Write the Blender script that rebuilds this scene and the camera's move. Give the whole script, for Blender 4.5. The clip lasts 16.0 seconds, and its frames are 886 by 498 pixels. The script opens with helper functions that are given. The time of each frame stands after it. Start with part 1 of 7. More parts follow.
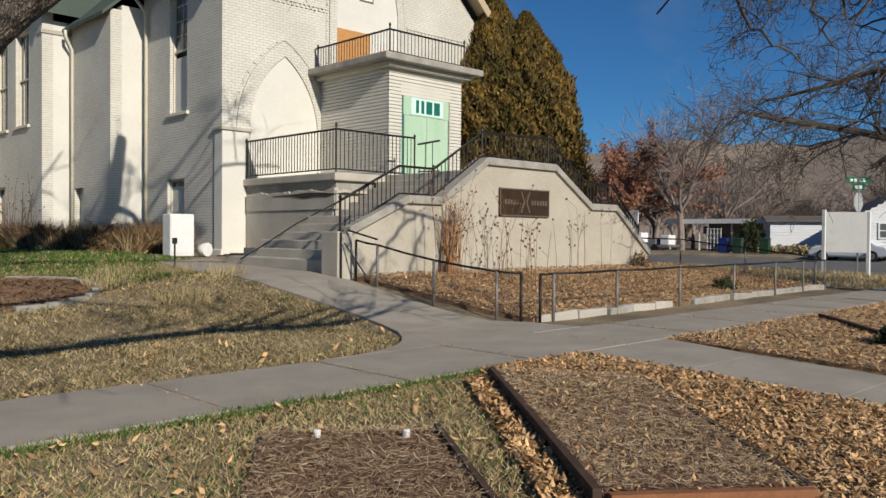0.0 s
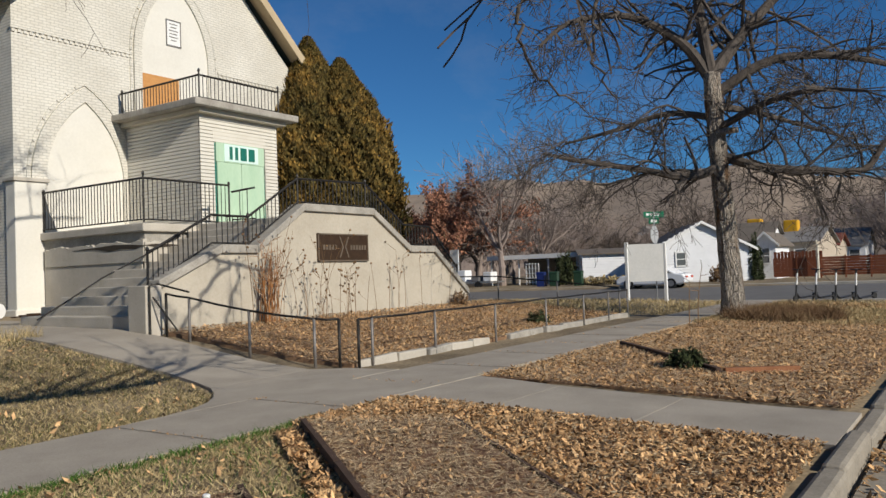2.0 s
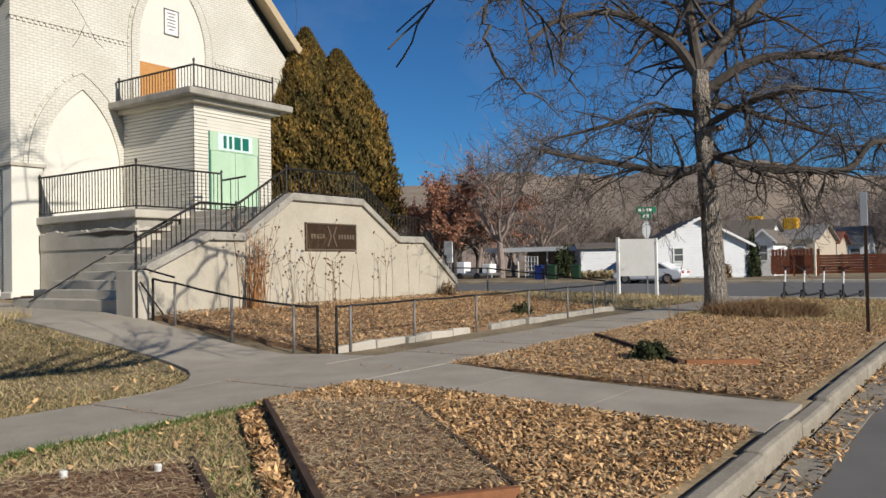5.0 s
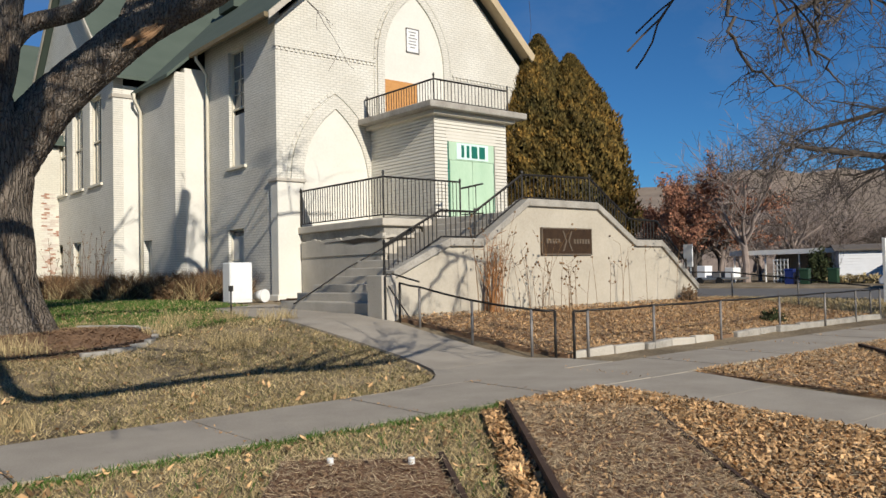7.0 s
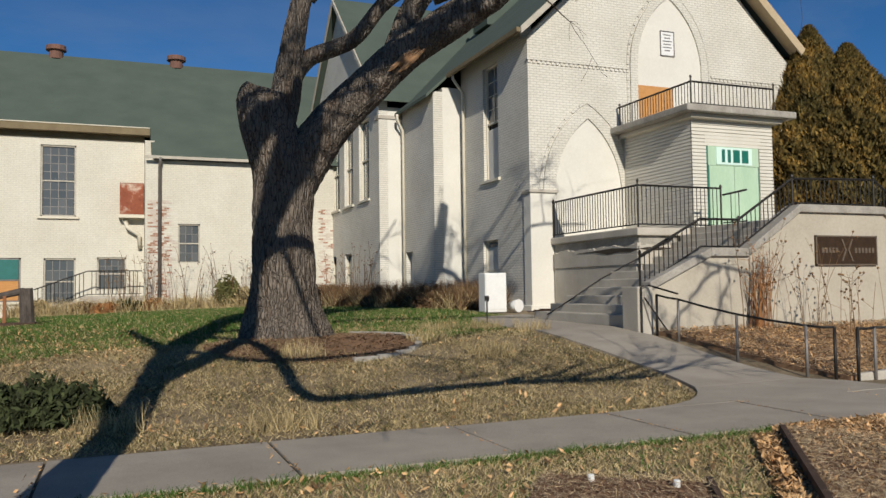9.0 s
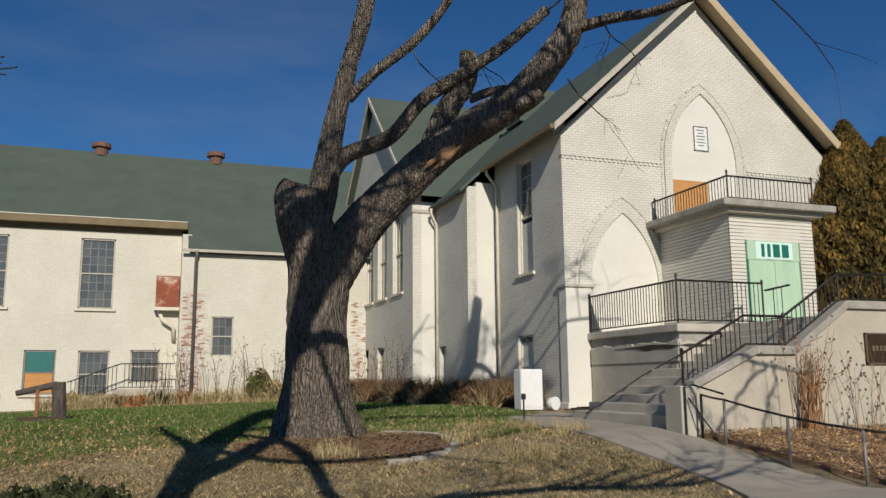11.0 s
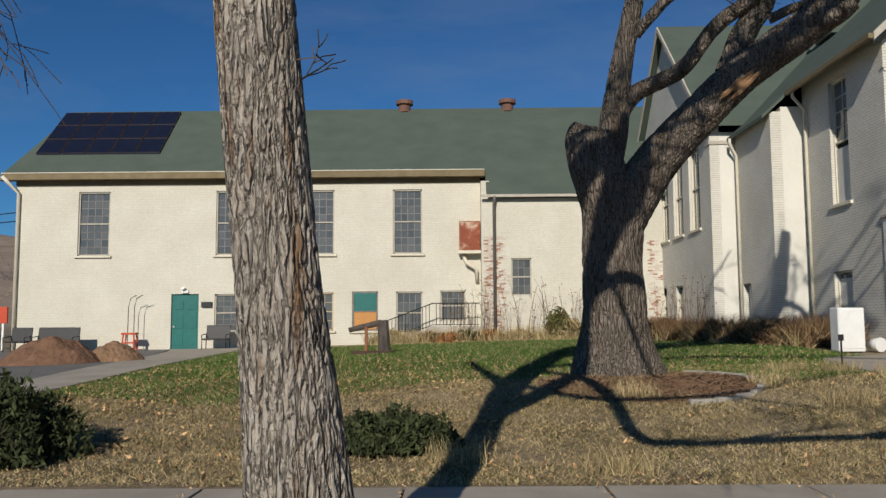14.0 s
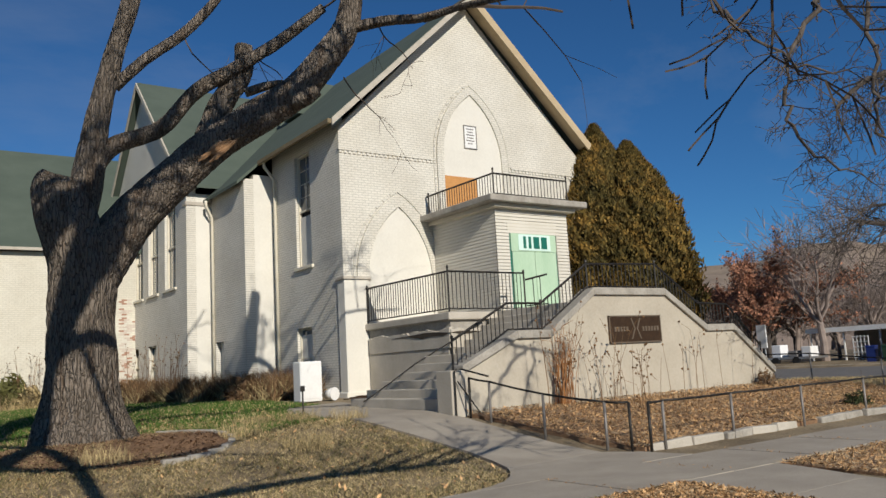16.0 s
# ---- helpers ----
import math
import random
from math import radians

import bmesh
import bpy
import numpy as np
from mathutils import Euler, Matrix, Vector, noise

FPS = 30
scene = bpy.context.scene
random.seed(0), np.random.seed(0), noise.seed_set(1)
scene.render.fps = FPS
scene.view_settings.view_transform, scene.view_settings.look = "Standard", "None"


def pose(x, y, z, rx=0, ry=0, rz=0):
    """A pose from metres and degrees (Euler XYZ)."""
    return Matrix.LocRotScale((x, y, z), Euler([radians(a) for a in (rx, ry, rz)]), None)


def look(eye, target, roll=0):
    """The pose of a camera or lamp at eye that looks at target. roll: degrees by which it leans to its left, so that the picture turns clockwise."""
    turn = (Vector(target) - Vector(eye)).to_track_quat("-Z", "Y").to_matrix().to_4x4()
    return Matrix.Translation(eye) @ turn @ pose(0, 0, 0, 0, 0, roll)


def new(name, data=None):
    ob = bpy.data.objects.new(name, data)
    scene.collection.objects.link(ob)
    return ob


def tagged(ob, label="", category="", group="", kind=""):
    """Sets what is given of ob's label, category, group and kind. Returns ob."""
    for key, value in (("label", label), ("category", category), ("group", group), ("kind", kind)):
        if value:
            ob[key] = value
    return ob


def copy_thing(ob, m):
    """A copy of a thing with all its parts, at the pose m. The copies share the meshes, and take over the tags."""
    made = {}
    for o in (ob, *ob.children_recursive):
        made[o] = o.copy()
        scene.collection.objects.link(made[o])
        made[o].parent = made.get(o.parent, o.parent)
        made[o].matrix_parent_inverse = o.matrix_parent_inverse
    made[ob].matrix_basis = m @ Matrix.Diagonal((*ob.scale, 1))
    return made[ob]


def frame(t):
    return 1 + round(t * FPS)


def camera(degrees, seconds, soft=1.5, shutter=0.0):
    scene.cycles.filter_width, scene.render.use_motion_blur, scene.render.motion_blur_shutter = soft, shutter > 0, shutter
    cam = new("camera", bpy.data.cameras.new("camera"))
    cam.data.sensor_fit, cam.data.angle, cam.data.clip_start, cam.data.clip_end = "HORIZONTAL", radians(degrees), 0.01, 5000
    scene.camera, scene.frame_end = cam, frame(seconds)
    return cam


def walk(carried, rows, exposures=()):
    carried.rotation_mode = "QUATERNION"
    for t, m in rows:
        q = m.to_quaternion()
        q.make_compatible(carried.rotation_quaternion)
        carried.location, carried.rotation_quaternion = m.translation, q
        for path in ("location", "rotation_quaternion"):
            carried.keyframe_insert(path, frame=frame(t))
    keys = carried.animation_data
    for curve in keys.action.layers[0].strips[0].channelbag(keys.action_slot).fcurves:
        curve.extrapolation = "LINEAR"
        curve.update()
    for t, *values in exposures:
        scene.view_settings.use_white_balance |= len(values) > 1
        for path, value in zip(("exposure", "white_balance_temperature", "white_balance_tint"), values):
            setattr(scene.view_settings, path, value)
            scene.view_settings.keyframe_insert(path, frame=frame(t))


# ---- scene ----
cam = camera(57.2, 16.0)
PATH = [
    (0, (0.633, 0.859, 1.33), (2.02, 2.299, 1.293), 0.5),
    (0.5, (0.7, 0.872, 1.33), (2.215, 2.178, 1.301), -0.8),
    (1, (0.719, 0.838, 1.348), (2.325, 2.029, 1.343), -1.2),
    (1.5, (0.742, 0.788, 1.364), (2.392, 1.917, 1.375), -1.5),
    (2, (0.751, 0.679, 1.375), (2.408, 1.798, 1.436), -2.1),
    (2.5, (0.769, 0.506, 1.364), (2.426, 1.624, 1.418), -2.4),
    (3, (0.758, 0.392, 1.38), (2.415, 1.511, 1.439), -2.5),
    (3.5, (0.697, 0.243, 1.375), (2.352, 1.365, 1.428), -1.7),
    (3.7, (0.676, 0.181, 1.369), (2.33, 1.304, 1.41), -0.8),
    (5.8, (0.729, 0.109, 1.347), (2.365, 1.26, 1.386), -1.8),
    (6, (0.713, 0.121, 1.352), (2.328, 1.3, 1.399), -1.9),
    (6.5, (0.662, 0.123, 1.347), (2.108, 1.503, 1.403), -1.4),
    (7, (0.627, 0.114, 1.354), (1.893, 1.661, 1.416), -1.2),
    (7.5, (0.663, 0.155, 1.35), (1.766, 1.823, 1.418), -1.2),
    (8, (0.675, 0.203, 1.363), (1.657, 1.944, 1.443), -1.3),
    (8.5, (0.622, 0.18, 1.369), (1.405, 2.018, 1.456), -0.9),
    (9, (0.596, 0.184, 1.376), (1.337, 2.039, 1.473), -0.8),
    (9.2, (0.603, 0.199, 1.384), (1.349, 2.052, 1.495), -0.7),
    (11.5, (0.573, 0.404, 1.491), (1.15, 2.288, 1.84), 1.0),
    (12, (0.545, 0.295, 1.504), (0.885, 2.253, 1.731), 1.7),
    (12.5, (0.511, 0.207, 1.516), (0.692, 2.188, 1.719), 0.4),
    (13, (0.518, 0.147, 1.523), (0.51, 2.139, 1.704), -0.7),
    (13.5, (0.543, 0.089, 1.525), (0.463, 2.08, 1.698), -1.1),
    (14, (0.543, 0.133, 1.511), (0.507, 2.125, 1.687), -0.3),
    (14.5, (0.563, 0.19, 1.478), (0.918, 2.149, 1.664), -0.8),
    (15, (0.585, 0.156, 1.45), (1.35, 1.973, 1.785), -2.4),
    (15.5, (0.534, 0.102, 1.462), (1.513, 1.813, 1.794), -3.0),
    (16, (0.468, 0.028, 1.466), (1.609, 1.647, 1.75), -3.2),
]
walk(cam, [(t, look(eye, target, roll)) for t, eye, target, roll in PATH], [(0, -0.1), (1.5, -0.1), (3, 0.05), (3.7, 0.05), (6, 0.1), (7.5, 0.05), (9, -0.18), (11.5, -0.26), (14, -0.24), (16, -0.12)])

# ---------- light ----------
SUN_AZ, SUN_EL = 192.0, 26.0
world = bpy.data.worlds.new("sky")
scene.world = world
world.use_nodes = True
wn, wl = world.node_tree.nodes, world.node_tree.links
sky = wn.new("ShaderNodeTexSky")
sky.sky_type, sky.sun_disc = "NISHITA", False
sky.sun_elevation, sky.sun_rotation = radians(SUN_EL), radians(SUN_AZ)
sky.altitude, sky.air_density, sky.dust_density, sky.ozone_density = 1300, 1.0, 0.1, 3.0
tint = wn.new("ShaderNodeMix")
tint.data_type, tint.blend_type = "RGBA", "MULTIPLY"
tint.inputs[0].default_value, tint.inputs[7].default_value = 1.0, (0.46, 1.0, 1.45, 1)
wl.new(sky.outputs[0], tint.inputs[6])
# thin wisps of high cloud
tc, wmap, wisp, wr = wn.new("ShaderNodeTexCoord"), wn.new("ShaderNodeMapping"), wn.new("ShaderNodeTexNoise"), wn.new("ShaderNodeMapRange")
wmap.inputs["Scale"].default_value, wmap.inputs["Rotation"].default_value = (1.2, 3.5, 5.0), (0.2, 0.35, 0.5)
wisp.inputs["Scale"].default_value, wisp.inputs["Detail"].default_value, wisp.inputs["Roughness"].default_value = 1.1, 7.0, 0.62
wl.new(tc.outputs["Generated"], wmap.inputs[0]), wl.new(wmap.outputs[0], wisp.inputs["Vector"]), wl.new(wisp.outputs["Fac"], wr.inputs[0])
wr.inputs[1].default_value, wr.inputs[2].default_value, wr.inputs[3].default_value, wr.inputs[4].default_value = 0.53, 0.80, 0.0, 0.20
cloud = wn.new("ShaderNodeMix")
cloud.data_type = "RGBA"
cloud.inputs[7].default_value = (7.0, 7.6, 8.6, 1)
wl.new(wr.outputs[0], cloud.inputs[0]), wl.new(tint.outputs[2], cloud.inputs[6])
wl.new(cloud.outputs[2], wn["Background"].inputs[0])
wn["Background"].inputs[1].default_value = 0.051

sun_data = bpy.data.lights.new("sun", "SUN")
sun_data.energy, sun_data.angle, sun_data.color = 4.9, radians(0.53), (1.0, 0.93, 0.82)
sun = new("sun", sun_data)
sun_to = Vector((math.sin(radians(SUN_AZ)) * math.cos(radians(SUN_EL)), math.cos(radians(SUN_AZ)) * math.cos(radians(SUN_EL)), math.sin(radians(SUN_EL))))
sun.matrix_world = look(sun_to * 60, (0, 0, 0))
scene.view_settings.exposure = 0.0


# ---------- materials ----------
def mat(name, c1, c2, scale=3.0, rough=0.85, bump=0.15, fine=60.0, metal=0.0, c3=None, stretch=(1, 1, 1), bump_dist=0.01, spread=0.5, random_tint=0.0):
    """Two-scale mottled material: broad stains and fine grain, in object-space metres."""
    m = bpy.data.materials.new(name)
    m.use_nodes = True
    n, l = m.node_tree.nodes, m.node_tree.links
    b = n["Principled BSDF"]
    b.inputs["Metallic"].default_value = metal
    b.inputs["Specular IOR Level"].default_value = 0.3
    geo = n.new("ShaderNodeNewGeometry")
    mp = n.new("ShaderNodeMapping")
    mp.inputs["Scale"].default_value = stretch
    l.new(geo.outputs["Position"], mp.inputs[0])
    n1, n2 = n.new("ShaderNodeTexNoise"), n.new("ShaderNodeTexNoise")
    for nd, sc in ((n1, scale), (n2, fine)):
        nd.inputs["Scale"].default_value, nd.inputs["Detail"].default_value, nd.inputs["Roughness"].default_value = sc, 6.0, 0.6
        l.new(mp.outputs[0], nd.inputs["Vector"])
    ramp = n.new("ShaderNodeValToRGB")
    e = ramp.color_ramp.elements
    e[0].position, e[0].color = 0.5 - spread / 2, (*c1, 1)
    e[1].position, e[1].color = 0.5 + spread / 2, (*c2, 1)
    if c3:
        x = e.new(0.5)
        x.color = (*c3, 1)
    mixv = n.new("ShaderNodeMath")
    mixv.operation = "MULTIPLY_ADD"
    mixv.inputs[1].default_value, mixv.inputs[2].default_value = 0.45, 0.0
    add = n.new("ShaderNodeMath")
    add.operation = "MULTIPLY_ADD"
    add.inputs[1].default_value = 0.55
    l.new(n2.outputs["Fac"], mixv.inputs[0])
    l.new(n1.outputs["Fac"], add.inputs[0])
    l.new(mixv.outputs[0], add.inputs[2])
    l.new(add.outputs[0], ramp.inputs[0])
    col = ramp.outputs[0]
    if random_tint:
        info = n.new("ShaderNodeNewGeometry")
        hsv = n.new("ShaderNodeHueSaturation")
        mr = n.new("ShaderNodeMapRange")
        mr.inputs[3].default_value, mr.inputs[4].default_value = 1 - random_tint, 1 + random_tint
        l.new(info.outputs["Random Per Island"], mr.inputs[0])
        l.new(mr.outputs[0], hsv.inputs["Value"])
        l.new(col, hsv.inputs["Color"])
        col = hsv.outputs[0]
    l.new(col, b.inputs["Base Color"])
    b.inputs["Roughness"].default_value = rough
    if bump:
        bp = n.new("ShaderNodeBump")
        bp.inputs["Strength"].default_value, bp.inputs["Distance"].default_value = bump, bump_dist
        l.new(add.outputs[0], bp.inputs["Height"])
        l.new(bp.outputs[0], b.inputs["Normal"])
    return m


def brick_mat(name, paint, stain, bare, axis, bare_amount=0.62, bump=0.5, joint=0.30, patch=0.45):
    """Painted brick: courses in relief, dirt, and patches where the paint has gone. axis: the horizontal one of the wall."""
    m = mat(name, stain, paint, scale=0.7, fine=9.0, bump=0.0, spread=0.35)
    n, l = m.node_tree.nodes, m.node_tree.links
    b = n["Principled BSDF"]
    geo = n.new("ShaderNodeNewGeometry")
    sep, com = n.new("ShaderNodeSeparateXYZ"), n.new("ShaderNodeCombineXYZ")
    l.new(geo.outputs["Position"], sep.inputs[0])
    l.new(sep.outputs["X" if axis == "x" else "Y"], com.inputs[0])
    l.new(sep.outputs["Z"], com.inputs[1])
    br = n.new("ShaderNodeTexBrick")
    br.inputs["Scale"].default_value = 1.0
    br.inputs["Mortar Size"].default_value, br.inputs["Mortar Smooth"].default_value = 0.010, 0.3
    br.inputs["Brick Width"].default_value, br.inputs["Row Height"].default_value = 0.22, 0.078
    br.inputs["Color1"].default_value, br.inputs["Color2"].default_value = (0.85, 0.85, 0.85, 1), (1, 1, 1, 1)
    br.inputs["Mortar"].default_value = (0, 0, 0, 1)
    l.new(com.outputs[0], br.inputs["Vector"])
    nz = n.new("ShaderNodeTexNoise")
    nz.inputs["Scale"].default_value, nz.inputs["Detail"].default_value, nz.inputs["Roughness"].default_value = patch, 8, 0.7
    l.new(geo.outputs["Position"], nz.inputs["Vector"])
    thr = n.new("ShaderNodeMapRange")
    thr.inputs[1].default_value, thr.inputs[2].default_value = bare_amount, bare_amount + 0.05
    l.new(nz.outputs["Fac"], thr.inputs[0])
    mix = n.new("ShaderNodeMix")
    mix.data_type = "RGBA"
    src = b.inputs["Base Color"].links[0].from_socket
    l.new(thr.outputs[0], mix.inputs[0])
    l.new(src, mix.inputs[6])
    mix.inputs[7].default_value = (*bare, 1)
    mul = n.new("ShaderNodeMix")
    mul.data_type, mul.blend_type = "RGBA", "MULTIPLY"
    mul.inputs[0].default_value = joint
    l.new(mix.outputs[2], mul.inputs[6])
    l.new(br.outputs["Color"], mul.inputs[7])
    l.new(mul.outputs[2], b.inputs["Base Color"])
    bp = n.new("ShaderNodeBump")
    bp.inputs["Strength"].default_value, bp.inputs["Distance"].default_value = bump, 0.012
    l.new(br.outputs["Color"], bp.inputs["Height"])
    l.new(bp.outputs[0], b.inputs["Normal"])
    return m


def bark_mat(name, furrow, ridge, rust, cell=24.0, stretch=0.16):
    """Interlaced bark: long plates between narrow dark furrows, fibrous on their faces, rusty where rain runs."""
    m = bpy.data.materials.new(name)
    m.use_nodes = True
    n, l = m.node_tree.nodes, m.node_tree.links
    b = n["Principled BSDF"]
    b.inputs["Roughness"].default_value, b.inputs["Specular IOR Level"].default_value = 0.95, 0.2
    geo = n.new("ShaderNodeNewGeometry")

    def noise_at(scale, detail, sx, sz):
        mp_, nz_ = n.new("ShaderNodeMapping"), n.new("ShaderNodeTexNoise")
        mp_.inputs["Scale"].default_value = (sx, sx, sz)
        nz_.inputs["Scale"].default_value, nz_.inputs["Detail"].default_value, nz_.inputs["Roughness"].default_value = scale, detail, 0.6
        l.new(geo.outputs["Position"], mp_.inputs[0]), l.new(mp_.outputs[0], nz_.inputs["Vector"])
        return nz_

    mp, warp, add = n.new("ShaderNodeMapping"), noise_at(1.0, 4.0, cell * 0.5, cell * 0.22), n.new("ShaderNodeMix")
    mp.inputs["Scale"].default_value = (cell, cell, cell * stretch)
    l.new(geo.outputs["Position"], mp.inputs[0])
    add.data_type, add.blend_type = "RGBA", "ADD"
    add.inputs[0].default_value = 1.3
    add.clamp_factor = False
    l.new(mp.outputs[0], add.inputs[6]), l.new(warp.outputs["Color"], add.inputs[7])
    vor = n.new("ShaderNodeTexVoronoi")
    vor.feature = "DISTANCE_TO_EDGE"
    vor.inputs["Scale"].default_value = 1.0
    l.new(add.outputs[2], vor.inputs["Vector"])
    plate = n.new("ShaderNodeMapRange")
    plate.inputs[1].default_value, plate.inputs[2].default_value = 0.02, 0.30
    l.new(vor.outputs["Distance"], plate.inputs[0])
    fibre, run, blot = noise_at(1.0, 6.0, cell * 3.2, cell * 0.5), noise_at(1.0, 3.0, 7.0, 0.7), noise_at(2.2, 5.0, 1.0, 0.7)
    height = n.new("ShaderNodeMath")
    height.operation = "MULTIPLY_ADD"
    height.inputs[1].default_value = 0.55
    l.new(fibre.outputs["Fac"], height.inputs[0]), l.new(plate.outputs[0], height.inputs[2])
    face, tone, col = n.new("ShaderNodeMix"), n.new("ShaderNodeMix"), n.new("ShaderNodeMix")
    for q in (face, tone, col):
        q.data_type = "RGBA"
    rr_ = n.new("ShaderNodeMapRange")
    rr_.inputs[1].default_value, rr_.inputs[2].default_value = 0.55, 0.66
    l.new(run.outputs["Fac"], rr_.inputs[0]), l.new(rr_.outputs[0], face.inputs[0])
    face.inputs[6].default_value, face.inputs[7].default_value = (*ridge, 1), (*rust, 1)
    tone.blend_type = "MULTIPLY"
    tone.inputs[0].default_value = 1.0
    tr = n.new("ShaderNodeMapRange")
    tr.inputs[1].default_value, tr.inputs[2].default_value, tr.inputs[3].default_value, tr.inputs[4].default_value = 0.3, 0.7, 0.55, 1.25
    both = n.new("ShaderNodeMath")
    both.operation = "MULTIPLY_ADD"
    both.inputs[1].default_value = 0.5
    half = n.new("ShaderNodeMath")
    half.operation = "MULTIPLY"
    half.inputs[1].default_value = 0.5
    l.new(blot.outputs["Fac"], half.inputs[0]), l.new(fibre.outputs["Fac"], both.inputs[0]), l.new(half.outputs[0], both.inputs[2])
    l.new(both.outputs[0], tr.inputs[0])
    l.new(face.outputs[2], tone.inputs[6]), l.new(tr.outputs[0], tone.inputs[7])
    # furrow colour follows the bump height: bark's own dark plus shade of the creases
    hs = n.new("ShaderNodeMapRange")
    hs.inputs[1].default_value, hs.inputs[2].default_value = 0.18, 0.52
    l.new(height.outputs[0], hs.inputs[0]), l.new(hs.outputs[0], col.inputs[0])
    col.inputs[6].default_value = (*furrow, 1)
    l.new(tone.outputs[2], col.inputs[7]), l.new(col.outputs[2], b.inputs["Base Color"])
    bp = n.new("ShaderNodeBump")
    bp.inputs["Strength"].default_value, bp.inputs["Distance"].default_value = 1.0, 0.9 / cell
    l.new(height.outputs[0], bp.inputs["Height"]), l.new(bp.outputs[0], b.inputs["Normal"])
    return m


CREAM, CREAM_D = (0.71, 0.685, 0.61), (0.56, 0.53, 0.455)
M_WALL_S = brick_mat("painted_brick_south", CREAM, CREAM_D, (0.46, 0.34, 0.27), "x", 0.70)
M_WALL_W = brick_mat("painted_brick_west", CREAM, CREAM_D, (0.46, 0.36, 0.30), "y", 0.72)
M_ANNEX = brick_mat("painted_brick_annex", (0.69, 0.66, 0.56), (0.57, 0.535, 0.44), (0.46, 0.31, 0.22), "x", 0.72, 0.4, 0.17)
M_STUCCO = mat("smooth_render", (0.44, 0.40, 0.32), (0.60, 0.56, 0.47), scale=1.1, fine=25, bump=0.12, spread=0.5)
M_PANEL = mat("white_painted_panel", (0.60, 0.575, 0.51), (0.72, 0.70, 0.63), scale=0.9, fine=14, bump=0.05, spread=0.5)
M_CONC = mat("old_concrete", (0.30, 0.27, 0.22), (0.58, 0.535, 0.46), scale=1.3, fine=40, bump=0.35, bump_dist=0.006)
M_CONC_D = mat("weathered_concrete", (0.17, 0.155, 0.13), (0.47, 0.44, 0.385), scale=2.6, fine=22, bump=0.9, bump_dist=0.012)
M_JOINT = mat("joint_dirt_and_gap_shade", (0.025, 0.02, 0.015), (0.07, 0.055, 0.04), scale=5, bump=0.4)
M_WALK = mat("pavement_concrete", (0.23, 0.20, 0.16), (0.475, 0.425, 0.35), scale=1.1, fine=70, bump=0.3, bump_dist=0.004)
M_ASPH = mat("asphalt", (0.105, 0.10, 0.092), (0.20, 0.19, 0.175), scale=0.8, fine=160, bump=0.5, bump_dist=0.006)
M_ROOF = mat("green_roofing", (0.055, 0.075, 0.06), (0.10, 0.125, 0.10), scale=0.7, fine=35, bump=0.3, stretch=(1, 1, 2))
M_TRIM = mat("cream_trim", (0.52, 0.47, 0.36), (0.76, 0.72, 0.60), scale=2.5, fine=30, bump=0.15)
M_CORNICE = mat("olive_brown_cornice", (0.13, 0.10, 0.055), (0.26, 0.205, 0.12), scale=2.0, fine=30, bump=0.2)
M_KERB = mat("dirty_kerb_concrete", (0.15, 0.13, 0.10), (0.40, 0.355, 0.285), scale=1.8, fine=35, bump=0.6, bump_dist=0.012)
M_SIGNBOARD = mat("grey_sign_board", (0.40, 0.40, 0.39), (0.52, 0.52, 0.50), scale=1.5, fine=12, rough=0.6, bump=0.05)
M_TAN = mat("tan_fascia", (0.36, 0.27, 0.16), (0.55, 0.45, 0.30), scale=2.0, fine=30, bump=0.2)
M_IRON = mat("black_iron", (0.012, 0.012, 0.012), (0.04, 0.035, 0.03), scale=8, fine=90, rough=0.5, bump=0.2, metal=0.3)
M_PIPE = mat("weathered_pipe", (0.12, 0.11, 0.10), (0.30, 0.28, 0.26), scale=5, fine=60, rough=0.55, bump=0.2, metal=0.4)
M_DARK = mat("unlit_room_dark", (0.015, 0.015, 0.016), (0.03, 0.03, 0.03), rough=0.9, bump=0.0)
M_MINT = mat("mint_painted_door", (0.33, 0.50, 0.34), (0.50, 0.64, 0.48), scale=1.6, fine=20, rough=0.6, bump=0.1, stretch=(2, 2, 0.5))
M_MINTSIGN = mat("pale_mint_sign", (0.55, 0.74, 0.66), (0.66, 0.82, 0.74), scale=3, rough=0.6, bump=0.03)
M_TEAL = mat("teal_paint", (0.01, 0.10, 0.09), (0.02, 0.16, 0.14), scale=4, rough=0.45, bump=0.05)
M_DKGREEN = mat("dark_green_paint", (0.01, 0.12, 0.09), (0.012, 0.15, 0.11), scale=4, rough=0.5, bump=0.0)
M_PLY = mat("orange_plywood", (0.38, 0.17, 0.05), (0.60, 0.32, 0.12), scale=3, fine=25, bump=0.1, stretch=(1, 1, 4))
M_BRONZE = mat("bronze_plaque", (0.035, 0.022, 0.015), (0.10, 0.06, 0.035), scale=6, fine=40, rough=0.5, bump=0.4, metal=0.5)
M_BRONZE_L = mat("worn_bronze", (0.16, 0.12, 0.085), (0.26, 0.21, 0.16), scale=9, rough=0.45, bump=0.2, metal=0.5)
M_RUST = mat("rusted_sheet", (0.17, 0.04, 0.018), (0.60, 0.54, 0.43), scale=1.6, fine=5, rough=0.7, bump=0.2, c3=(0.26, 0.075, 0.035), spread=0.42)
M_WHITE = mat("white_paint", (0.66, 0.66, 0.64), (0.82, 0.82, 0.80), scale=2, fine=20, rough=0.5, bump=0.05)
M_GREYSIGN = mat("sign_back_grey", (0.42, 0.43, 0.43), (0.55, 0.56, 0.55), scale=3, rough=0.4, bump=0.03, metal=0.3)
